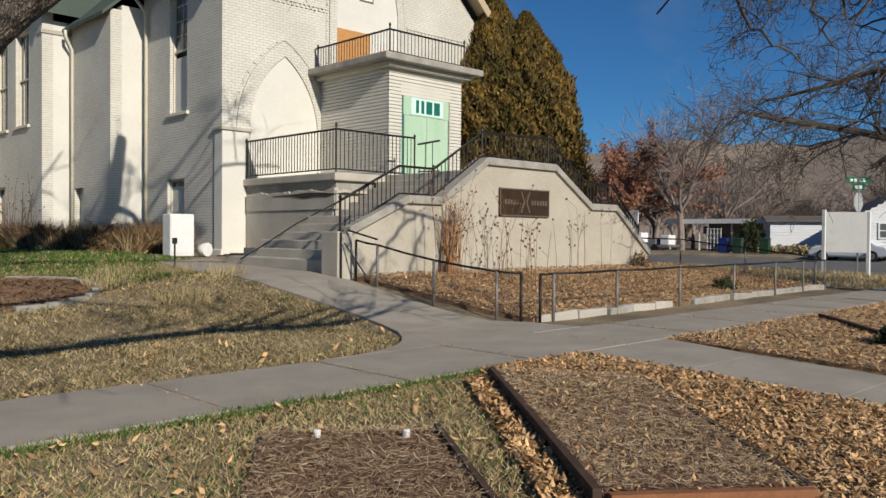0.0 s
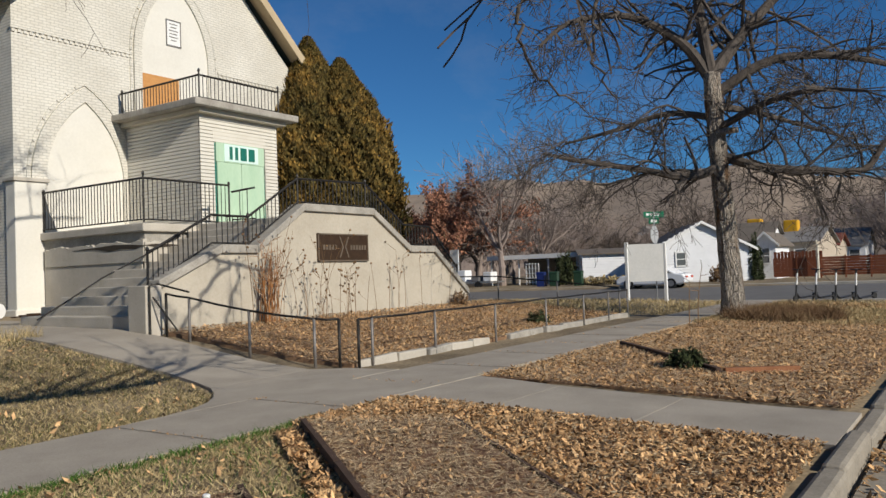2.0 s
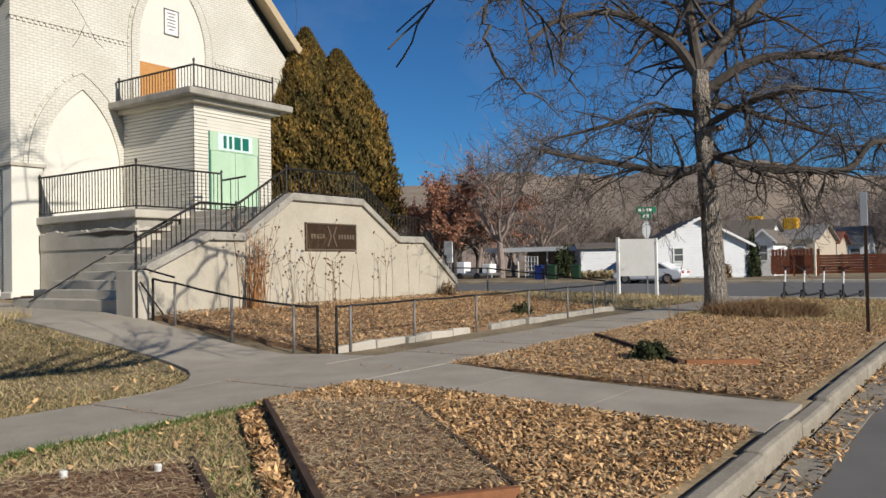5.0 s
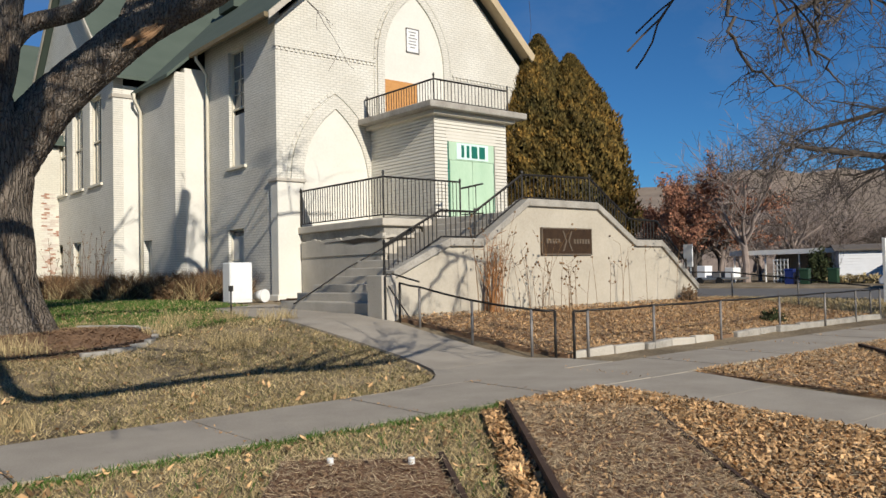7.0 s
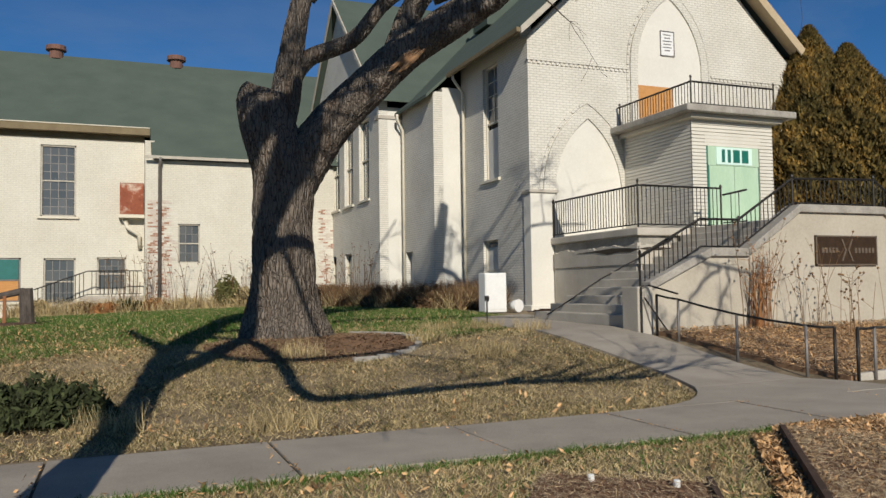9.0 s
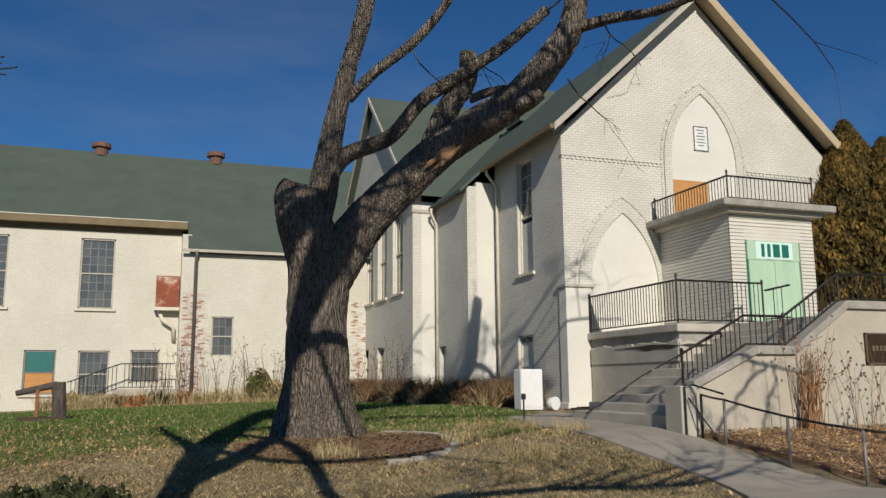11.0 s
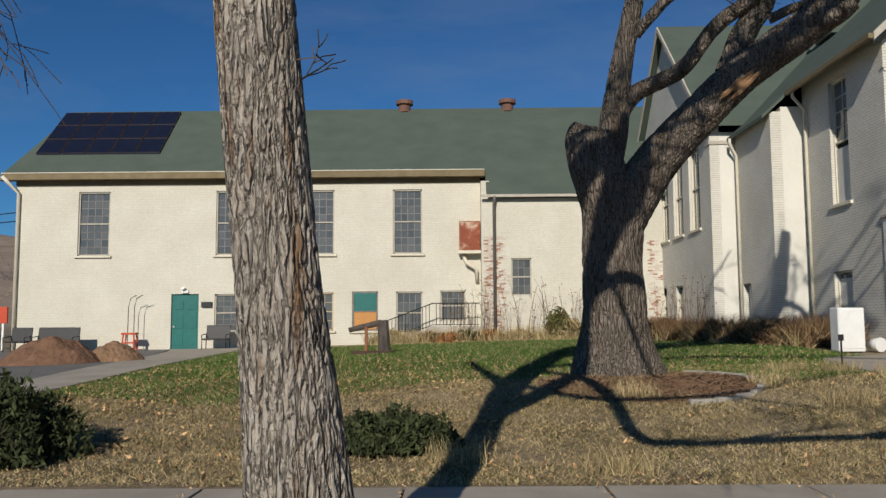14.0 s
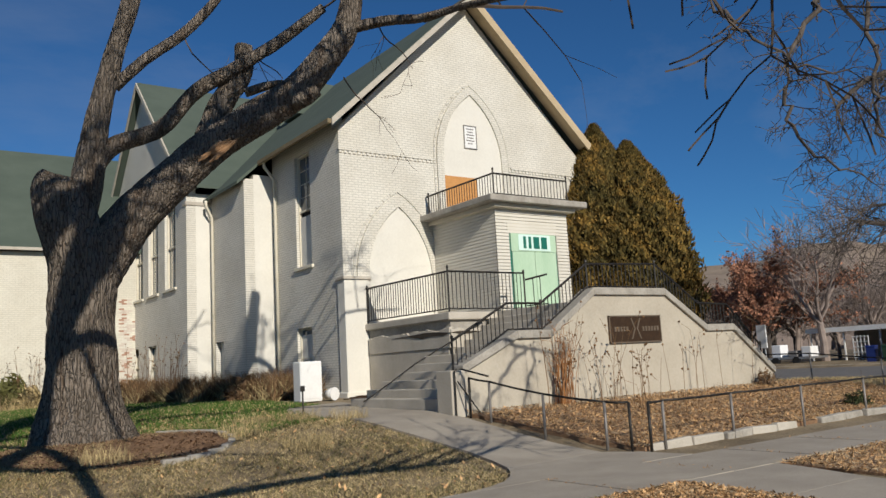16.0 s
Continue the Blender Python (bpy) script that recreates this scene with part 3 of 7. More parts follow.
edging([(6.27, 6.04), (4.13, 3.31)], 0.115, M_EDGEWOOD, "dark rotting timber edging of the compost bed", 0.2, 0.05)
edging([(5.12, 2.60), (4.16, 3.27)], 0.10, M_EDGEORANGE, "reddish timber edging at the end of the bed", 0.2, 0.06)
edging([(7.12, 4.95), (5.16, 2.63)], 0.10, M_EDGEWOOD, "thin dark timber edging sunk in leaves", 0.15, 0.03)
edging([(4.5, 4.92), (3.0, 2.5)], 0.07, M_EDGEWOOD, "dark timber edging beside grass", 0.15, 0.04)
edging([(14.6, 6.25), (11.75, 3.75)], 0.085, M_EDGEWOOD, "dark timber edging lying in wood chips", 0.15, 0.07)
edging([(11.8, 3.7), (12.5, 2.9)], 0.085, M_EDGEORANGE, "reddish timber edging in wood chips", 0.15, 0.07)

# ---------- church ----------
F = 21.1
RIDGE_X, RIDGE_Z, EAVE_Z, PITCH = 16.7, 13.95, 8.85, 0.93
church = thing("church", "cream painted brick church with green gable roof", "church")


def arch(cx, half, z0, spring, peak, n=10):
    """Outline of a pointed arch: two arcs that meet at the peak."""
    rise = peak - spring
    rad = (half * half + rise * rise) / (2 * half)
    top = math.asin(rise / rad)
    pts = [(cx - half, z0)] + [(cx - half + rad - rad * math.cos(top * i / n), spring + rad * math.sin(top * i / n)) for i in range(n + 1)]
    return pts + [(2 * cx - u, w) for u, w in reversed(pts[:-1])]


def arch_surround(cx, half, z0, spring, peak, wide, parent):
    """Raised brick hood and set-back panel of a blind pointed arch."""
    inner, outer = arch(cx, half, z0, spring, peak), arch(cx, half + wide, z0, spring, peak + wide * 1.0)
    s = Shape()
    for i in range(len(inner) - 1):
        a, b_, c, d = inner[i], inner[i + 1], outer[i + 1], outer[i]
        lo, hi = [(u, F + 0.01, w) for u, w in (a, b_, c, d)], [(u, F - 0.07, w) for u, w in (a, b_, c, d)]
        s.quad(*hi)
        for j in range(4):
            s.quad(lo[j], lo[(j + 1) % 4], hi[(j + 1) % 4], hi[j])
    ar = s.done("arch_surround", M_WALL_S, parent)
    out2 = arch(cx, half + wide + 0.08, z0, spring, peak + wide + 0.11)
    ln = 0.0
    for i in range(len(outer) - 1):
        (u0, w0), (u1, w1) = out2[i], out2[i + 1]
        L = math.hypot(u1 - u0, w1 - w0)
        nb = max(1, int(L / 0.24))
        for k in range(nb):
            t0, t1 = k / nb + 0.05 / nb, (k + 1) / nb - 0.05 / nb
            bx = Shape()
            p = (u0 + (u1 - u0) * t0, w0 + (w1 - w0) * t0)
            q = (u0 + (u1 - u0) * t1, w0 + (w1 - w0) * t1)
            nx, nz = (w1 - w0) / L * 0.04, -(u1 - u0) / L * 0.04
            bx.prism([(p[0] - nx, p[1] - nz), (q[0] - nx, q[1] - nz), (q[0] + nx, q[1] + nz), (p[0] + nx, p[1] + nz)], F + 0.02, F - 0.035, "y")
            bx.done("brick", M_WALL_S, ar)
    Shape().prism(inner, F + 0.03, F - 0.012, "y").done("arch_panel", M_PANEL, parent, "smooth white infill panel")
    return ar


# south gable front
s = Shape()
s.prism([(11.7, 0.3), (21.7, 0.3), (21.7, EAVE_Z - 0.1), (RIDGE_X, RIDGE_Z - 0.25), (11.7, EAVE_Z - 0.1)], F, F + 0.4, "y")
front = s.done("south_wall", M_WALL_S, church)
arch_surround(13.68, 1.15, 2.6, 4.2, 6.43, 0.40, church)
arch_surround(2 * RIDGE_X - 13.68, 1.15, 2.6, 4.2, 6.43, 0.40, church)
arch_surround(16.73, 1.22, 6.2, 8.2, 10.5, 0.26, church)
for a, b_ in ((11.66, 15.2), (18.36, 21.74)):
    Shape().box(a, b_, F - 0.05, F + 0.02, 8.05, 8.13).done("brick_band", M_WALL_S, church, bevel=0.01)
    n = int((b_ - a) / 0.16)
    for i in range(n):
        u = a + 0.04 + i * (b_ - a - 0.08) / n
        Shape().box(u, u + 0.085, F - 0.035, F + 0.01, 7.96, 8.05).done("brick", M_WALL_S, church)
# corner pier with stone cap
Shape().box(11.66, 12.5, F - 0.10, F + 0.35, 0.3, 4.12).done("corner_pier", M_PANEL, church, bevel=0.02)
Shape().box(11.61, 12.56, F - 0.16, F + 0.4, 4.12, 4.22).done("pier_cap", M_CONC, church, bevel=0.02)
Shape().box(20.9, 21.74, F - 0.10, F + 0.35, 0.3, 4.12).done("corner_pier", M_PANEL, church, bevel=0.02)
Shape().box(11.6, 12.56, F - 0.16, F + 0.42, 0.3, 0.86).done("plinth", M_PANEL, church, bevel=0.03)
# boarded opening and notice on the upper arch
Shape().box(15.5, 16.82, F - 0.035, F, 6.25, 7.6).done("plywood_board", M_PLY, church, "raw orange plywood board")
notice = Shape().box(16.42, 16.92, F - 0.03, F, 8.62, 9.4).done("notice_board", M_WHITE, church, "white notice with grey frame")
fr = Shape()
for bx in ((16.40, 16.94, 9.38, 9.41), (16.40, 16.94, 8.60, 8.63), (16.40, 16.43, 8.6, 9.41), (16.91, 16.94, 8.6, 9.41)):
    fr.box(bx[0], bx[1], F - 0.045, F - 0.03, bx[2], bx[3])
fr.done("notice_frame", M_PIPE, notice)
for i in range(6):
    w = (0.30, 0.22, 0.34, 0.28, 0.33, 0.2)[i]
    Shape().box(16.67 - w / 2, 16.67 + w / 2, F - 0.036, F - 0.03, 9.27 - i * 0.1, 9.30 - i * 0.1).done("text_line", M_PIPE, notice)

# west side: three stepped walls with their windows
X1, X2, Y1, Y2, Y3 = 10.65, 9.72, 26.1, 29.42, 41.6


def sash(name, axis, depth, u0, u1, z0, z1, parent, out, cols=4, rows=(4, 4), frame_mat=None, sill=True, board=0.0, label="", fw=0.06):
    """A sash window set in an opening: frame, glass, glazing bars, meeting rail and sill. out: the outward sign."""
    fm = frame_mat or M_TRIM
    w = new(name)
    w.parent = parent
    if label:
        tagged(w, label)
    def bx(s, a, b_, d0, d1, c, d):
        lo, hi = sorted((depth + out * d0, depth + out * d1))
        return s.box(a, b_, lo, hi, c, d) if axis == "x" else s.box(lo, hi, a, b_, c, d)
    s = Shape()
    bx(s, u0, u0 + fw, 0, 0.1, z0, z1), bx(s, u1 - fw, u1, 0, 0.1, z0, z1), bx(s, u0, u1, 0, 0.1, z1 - fw, z1), bx(s, u0, u1, 0, 0.1, z0, z0 + fw)
    mz = (z0 + z1) / 2
    bx(s, u0, u1, 0.01, 0.08, mz - 0.03, mz + 0.03)
    s.done("window_frame", fm, w)
    if board:
        bz = z0 + (z1 - z0) * board
        bx(Shape(), u0 + fw, u1 - fw, 0.03, 0.06, z0 + fw, bz).done("board", M_PANEL if board < 0.9 and fm is M_TRIM else M_PLY, w)
    for r, (a, b_) in enumerate(((z0 + fw, mz - 0.03), (mz + 0.03, z1 - fw))):
        if board and r == 0:
            continue
        if r < len(rows) and cols * rows[r]:
            du, dz = (u1 - u0 - 2 * fw) / cols, (b_ - a) / rows[r]
            for i in range(cols):
                for j in range(rows[r]):
                    bx(Shape(), u0 + fw + i * du + 0.012, u0 + fw + (i + 1) * du - 0.012, 0.02, 0.028, a + j * dz + 0.012, a + (j + 1) * dz - 0.012).done("pane", M_GLASS, w)
            g = Shape()
            for i in range(1, cols):
                bx(g, u0 + fw + i * du - 0.012, u0 + fw + i * du + 0.012, 0.015, 0.045, a, b_)
            for j in range(1, rows[r]):
                bx(g, u0 + fw, u1 - fw, 0.015, 0.045, a + j * dz - 0.012, a + j * dz + 0.012)
            if g.v:
                g.done("glazing_grid", M_PIPE if fm is M_SASH else fm, w)
    # near-black sheet stands in for the unlit room behind the panes
    bx(Shape(), u0, u1, -0.05, -0.02, z0, z1).done("unlit_room_backing", M_DARK, w)
    if sill:
        bx(Shape(), u0 - 0.12, u1 + 0.12, 0.05, 0.28, z0 - 0.1, z0 + 0.0).done("window_sill", M_TRIM, w, bevel=0.01)
    return w


TOP = 9.22
s = Shape()
s.wall("y", 11.7, 12.05, F + 0.4, Y1, 0.3, TOP, [(23.15, 24.25, 4.85, 8.55), (23.3, 24.4, 0.95, 2.9)])
s.done("west_wall_bay", M_WALL_W, church)
sash("tall_window", "y", 11.9, 23.15, 24.25, 4.85, 8.55, church, -1, 2, (1, 4), M_TRIM, True, 0.45, "tall window, lower half boarded over")
sash("basement_window", "y", 11.9, 23.3, 24.4, 0.95, 2.9, church, -1, 1, (1, 1), M_TRIM, True, 0.89, "boarded basement window")
Shape().box(X1 + 0.35, 11.75, Y1, Y1 + 0.35, 0.3, 8.35).done("step_wall", M_PANEL, church)
s = Shape()
s.wall("y", X1, X1 + 0.35, Y1, Y2, 0.3, 8.2, [(28.3, 29.1, 1.2, 2.75)])
s.done("west_wall_bump", M_WALL_W, church)
Shape().box(X1 + 0.2, X1 + 0.25, 28.25, 29.15, 1.1, 2.8).done("basement_board", M_PANEL, church)
Shape().box(X1, X1 + 0.35, 28.25, 29.15, 1.12, 1.2).done("window_sill", M_CONC, church)
Shape().box(X2 + 0.35, X1 + 0.1, Y2, Y2 + 0.35, 0.3, 8.3).done("step_wall", M_PANEL, church)
Shape().box(X2 - 0.04, X1 + 0.02, Y2 - 0.05, Y2 + 0.4, 7.85, 7.98).done("cap_band", M_CONC, church)
wins = [(30.75, 32.15), (33.1, 34.5), (35.35, 36.75)]
s = Shape()
s.wall("y", X2, X2 + 0.35, Y2, Y3, 0.3, 8.3, [(a, b_, 4.95, 8.2) for a, b_ in wins] + [(33.4, 34.5, 1.2, 2.9), (36.0, 37.0, 1.2, 2.9)])
s.done("transept_wall", M_WALL_W, church)
for a, b_ in wins:
    sash("tall_window", "y", X2 + 0.2, a, b_, 4.95, 8.2, church, -1, 4, (1, 1), M_TRIM, True, 0.0, "tall leaded window with grey lower pane")
for a, b_ in ((33.4, 34.5), (36.0, 37.0)):
    sash("basement_window", "y", X2 + 0.2, a, b_, 1.2, 2.9, church, -1, 2, (1, 1), M_TRIM, True)
GA, GE, GZ = 35.2, 28.9, 14.4
Shape().prism([(Y2, 8.3), (Y3, 8.3), (Y3, GZ - (Y3 - GA) * PITCH - 0.3), (GA, GZ - 0.25), (Y2, GZ - (GA - Y2) * PITCH - 0.3)], X2, X2 + 0.35, "x").done("transept_gable", M_WALL_W, church)
# east and north closing walls
s = Shape()
s.box(21.35, 21.7, F + 0.4, 55, 0.3, 8.9)
s.box(X2 + 0.4, 21.35, 54.7, 55, 0.3, 8.7)
s.done("rear_wall", M_STUCCO, church)


def roof_slab(a, b_, c, d, thick, name, material, parent, label=""):
    """A roof plane through four corners, with thickness."""
    s = Shape()
    lo = [(p[0], p[1], p[2] - thick) for p in (a, b_, c, d)]
    s.quad(a, b_, c, d).quad(*lo)
    q = [a, b_, c, d]
    for i in range(4):
        s.quad(q[i], q[(i + 1) % 4], lo[(i + 1) % 4], lo[i])
    return s.done(name, material, parent, label)


OV, FY = 0.5, F - 0.55
lowz = RIDGE_Z - (RIDGE_X - 11.7 + OV) * PITCH
roof = roof_slab((11.7 - OV, FY, lowz), (RIDGE_X, FY, RIDGE_Z), (RIDGE_X, 55.3, RIDGE_Z), (11.7 - OV, 55.3, lowz), 0.12, "roof", M_ROOF, church, "weathered dark green roofing")
roof_slab((21.7 + OV, FY, lowz), (RIDGE_X, FY, RIDGE_Z), (RIDGE_X, 55.3, RIDGE_Z), (21.7 + OV, 55.3, lowz), 0.12, "roof", M_ROOF, church)
# lean-to over the bump and the transept roof
bx0 = X1 - 0.3
bz0 = RIDGE_Z - (RIDGE_X - bx0) * PITCH
roof_slab((bx0, Y1 - 0.15, bz0 + 0.01), (11.3, Y1 - 0.15, lowz + 0.1), (11.3, Y2 + 0.1, lowz + 0.1), (bx0, Y2 + 0.1, bz0 + 0.01), 0.12, "roof", M_ROOF, church)
tx0 = X2 - 0.28
tz = GZ - (GA - GE) * PITCH
roof_slab((tx0, GE, tz), (tx0, GA, GZ), (20.5, GA, GZ), (20.5, GE, tz), 0.12, "roof", M_ROOF, church)
roof_slab((tx0, 2 * GA - GE, tz), (tx0, GA, GZ), (20.5, GA, GZ), (20.5, 2 * GA - GE, tz), 0.12, "roof", M_ROOF, church)


def rake(p, q, parent, mat_, h=0.3, t=0.06, name="bargeboard"):
    """A board along a sloping roof edge from p to q."""
    s = Shape()
    d = Vector(q) - Vector(p)
    side = Vector((-d.y, d.x, 0))
    side = (side.normalized() if side.length > 1e-6 else Vector((1, 0, 0))) * t / 2
    a, b_ = Vector(p), Vector(q)
    up = Vector((0, 0, -h))
    k = [a - side, a + side, b_ + side, b_ - side]
    lo = [v + up for v in k]
    s.quad(*[tuple(v) for v in k]).quad(*[tuple(v) for v in lo])
    for i in range(4):
        s.quad(tuple(k[i]), tuple(k[(i + 1) % 4]), tuple(lo[(i + 1) % 4]), tuple(lo[i]))
    return s.done(name, mat_, parent)


rake((11.7 - OV, FY - 0.03, lowz - 0.02), (RIDGE_X, FY - 0.03, RIDGE_Z - 0.02), church, M_SASH, 0.22)
rake((21.7 + OV, FY - 0.03, lowz - 0.02), (RIDGE_X, FY - 0.03, RIDGE_Z - 0.02), church, M_TAN, 0.36)
for xe, mt in ((11.7 - OV, M_TRIM), (21.7 + OV, M_TAN)):
    roof_slab((xe, FY, lowz - 0.125), (RIDGE_X, FY, RIDGE_Z - 0.125), (RIDGE_X, F - 0.002, RIDGE_Z - 0.125), (xe, F - 0.002, lowz - 0.125), 0.03, "soffit", mt, church)
rake((tx0 - 0.03, GE, tz - 0.02), (tx0 - 0.03, GA, GZ - 0.02), church, M_SASH, 0.22)
rake((tx0 - 0.03, 2 * GA - GE, tz - 0.02), (tx0 - 0.03, GA, GZ - 0.02), church, M_SASH, 0.22)
# gutters and downpipes
s = Shape()
s.box(11.7 - OV - 0.12, 11.7 - OV + 0.0, FY, Y1 - 0.2, lowz - 0.17, lowz - 0.04)
s.done("gutter", M_CORNICE, church)
for (px, py, x_in) in ((11.2, 25.6, 11.62), (10.3, 28.95, 10.57)):
    zt = (lowz if px > 11 else bz0) - 0.1
    Shape().tube([(px, py, zt), (px, py, zt - 0.2), (x_in, py + 0.15, zt - 0.6), (x_in, py + 0.15, 0.7)], 0.055, 8).done("downpipe", M_TRIM, church, smooth=True)
# gabled vent dormer on the west roof
dz = RIDGE_Z - 0.75
s = Shape()
s.prism([(30.0, dz - 1.0), (31.4, dz - 1.0), (31.4, dz), (30.7, dz + 0.75), (30.0, dz)], 14.6, 16.7, "x")
s.done("roof_vent_dormer", M_ROOF, church)

# ---------- porch ----------
DECK = 2.8
porch = thing("church_porch", "brick entrance porch with balcony and double stairs", "porch")
body = Shape().box(14.97, 17.68, 17.92, 21.08, DECK, 6.0).done("porch_body", M_STUCCO, porch)
# courses of proud brick, cut round the door
for i in range(32):
    z0 = DECK + 0.02 + i * 0.097
    za, zb = z0 + 0.010, z0 + 0.097 - 0.008
    Shape().box(14.93, 14.975, 17.90, 21.06, za, zb).done("brick_course", M_PLAINBRICK, porch)
    Shape().box(17.675, 17.72, 17.90, 21.06, za, zb).done("brick_course", M_PLAINBRICK, porch)
    if zb < 5.18:
        Shape().box(14.93, 15.4, 17.875, 17.925, za, zb).done("brick_course", M_PLAINBRICK, porch)
        Shape().box(17.24, 17.72, 17.875, 17.925, za, zb).done("brick_course", M_PLAINBRICK, porch)
    else:
        Shape().box(14.93, 17.72, 17.875, 17.925, za, zb).done("brick_course", M_PLAINBRICK, porch)
Shape().box(15.36, 17.28, 17.88, 17.93, 5.18, 5.5).done("door_lintel", M_STUCCO, porch)
# roof slab of the porch
Shape().box(14.45, 18.2, 17.42, 21.06, 5.98, 6.17).done("balcony_slab", M_CONC_D, porch, "weathered concrete balcony slab with broken edge", bevel=0.03)
Shape().box(14.75, 17.9, 17.65, 21.06, 5.86, 5.98).done("slab_bed", M_STUCCO, porch, bevel=0.02)

# pale block added to cover a dark band at the door's foot
Shape().box(15.2, 17.45, 17.55, 17.93, DECK - 0.03, DECK + 0.10).done("door_foot_cover", M_CONC, porch, bevel=0.015)
entry = thing("entrance_door", "pale mint green boarded double door", "door", kind="structure")
Shape().box(15.42, 17.22, 17.90, 17.915, DECK, 5.18).done("door_jamb", M_DKGREEN, entry)
Shape().box(15.48, 16.32, 17.86, 17.905, DECK + 0.02, 4.62).done("door_leaf", M_MINT, entry)
Shape().box(16.335, 17.16, 17.86, 17.905, DECK + 0.02, 4.62).done("door_leaf", M_MINT, entry)
Shape().box(15.45, 17.19, 17.862, 17.90, 4.63, 5.15).done("transom_panel", M_MINT, entry)
Shape().box(15.72, 16.95, 17.845, 17.865, 4.66, 5.13).done("sign_board", M_MINTSIGN, entry, "pale board with dark green marks")
for cx, w in ((15.95, 0.10), (16.15, 0.10), (16.40, 0.22), (16.70, 0.22)):
    Shape().box(cx - w / 2, cx + w / 2, 17.832, 17.846, 4.72, 5.07).done("bar", M_DKGREEN, entry)

# deck, stairs and the long south wall
deck = thing("porch_deck", "cracked concrete entrance deck and stairs", "steps")
Shape().box(12.3, 21.0, 16.72, 21.06, DECK - 0.2, DECK).done("deck_slab", M_CONC, deck, bevel=0.03)
Shape().box(13.93, 16.28, 13.5, 16.75, DECK - 0.19, DECK - 0.003).done("deck_slab", M_CONC, deck, bevel=0.02)
Shape().box(12.42, 20.9, 16.85, 21.0, 0.2, DECK - 0.2).done("deck_foundation", M_CONC_D, deck, "rough crumbling concrete foundation")
Shape().box(12.38, 14.6, 16.79, 16.86, 0.2, 1.95).done("foundation_patch", M_CONC, deck, bevel=0.03)
def crumble(u0, u1, top, seed):
    """Jagged outline of the broken render under the deck slab."""
    n = int((u1 - u0) / 0.05)
    us = [u0 + (u1 - u0) * i / n for i in range(n + 1)]
    return [(u0, 1.9)] + [(u, top + 0.10 * noise.noise(Vector((u * 2.1, seed, 0))) + 0.05 * noise.noise(Vector((u * 9, seed, 1)))) for u in us] + [(u1, 1.9)]


Shape().prism(crumble(12.36, 14.6, 2.36, 1.0), 16.75, 16.87, "y").done("broken_render", M_CONC, deck, "crumbling patch of old render", bevel=0.012)
Shape().prism(crumble(16.8, 20.9, 2.38, 4.0), 12.34, 12.45, "x").done("broken_render", M_CONC, deck, bevel=0.012)
# dark strips set proud of the wall stand in for shade inside the eroded gap
gap_z = DECK - 0.52
Shape().prism([(16.74, gap_z), (17.1, gap_z - 0.07), (17.6, gap_z - 0.05), (18.1, gap_z - 0.09), (18.7, gap_z - 0.01), (19.6, gap_z), (18.6, gap_z + 0.03), (17.9, gap_z + 0.06), (17.3, gap_z + 0.04)], 12.325, 12.42, "x").done("gap_shade_strip", M_JOINT, deck, "dark strip for the shade in the eroded gap")
Shape().prism([(12.33, gap_z), (12.7, gap_z - 0.05), (13.2, gap_z - 0.02), (13.7, gap_z), (13.1, gap_z + 0.03), (12.6, gap_z + 0.04)], 16.735, 16.84, "y").done("gap_shade_strip", M_JOINT, deck)
Shape().box(12.37, 12.43, 16.9, 20.95, 0.2, 1.97).done("foundation_patch", M_CONC, deck, bevel=0.02)
Shape().box(13.97, 16.24, 13.5, 16.8, 0.2, DECK - 0.2).done("deck_core", M_CONC_D, deck)
G0 = 0.62
for side in (1, -1):
    def sx(v):
        return v if side == 1 else 2 * 15.06 - v
    for lo_x, z0, nst in ((9.85, G0, 6), (12.45, 1.72, 6)):
        rise = (1.72 - G0) / 6 if lo_x < 11 else (DECK - 1.72) / 6
        run = 0.33 if lo_x < 11 else 0.28
        for i in range(nst):
            a, b_ = sorted((sx(lo_x + i * run), sx(lo_x + run * nst + 0.05)))
            wide0 = 13.5 if i or lo_x > 11 else 13.45
            Shape().box(a, b_, wide0, 16.75 + (0.19 * max(0, 4 - i) if lo_x < 11 and side == 1 else 0), z0 + i * rise - (0.3 if i == 0 else 0.02), z0 + (i + 1) * rise).done("step", M_CONC, deck, bevel=0.02)
    a, b_ = sorted((sx(11.58), sx(12.47)))
    Shape().box(a, b_, 13.5, 16.75, 0.2, 1.715).done("landing", M_CONC, deck, bevel=0.02)
    a, b_ = sorted((sx(12.45), sx(13.95)))
    Shape().box(a, b_, 13.5, 16.7, 0.2, 1.7).done("stair_core", M_CONC_D, deck)

prof = [(10.03, 1.28), (11.5, 1.94), (12.45, 1.94), (13.85, 2.87), (16.27, 2.87), (17.75, 1.97), (18.85, 1.97), (20.48, 0.78)]
swall = thing("stair_wall", "cream rendered stair wall with stone coping", "wall", kind="structure")
Shape().prism([(10.03, 0.1)] + prof + [(20.48, 0.1)], 13.22, 13.5, "y").done("wall_face", M_STAIRWALL, swall)
for (a, za), (b_, zb) in zip(prof, prof[1:]):
    d = math.hypot(b_ - a, zb - za)
    nx, nz = -(zb - za) / d * 0.17, (b_ - a) / d * 0.17
    Shape().prism([(a - 0.0, za), (b_, zb), (b_ + nx * 0.0, zb + 0.17), (a, za + 0.17)], 13.14, 13.58, "y").done("coping", M_CONC_D, swall, "pitted grey stone coping", bevel=0.015)
Shape().box(9.7, 10.05, 13.1, 13.62, 0.2, 1.36).done("end_pier", M_CONC, swall, bevel=0.02)
plq = thing("memorial_plaque", "dark bronze memorial plaque with raised lettering", "plaque")
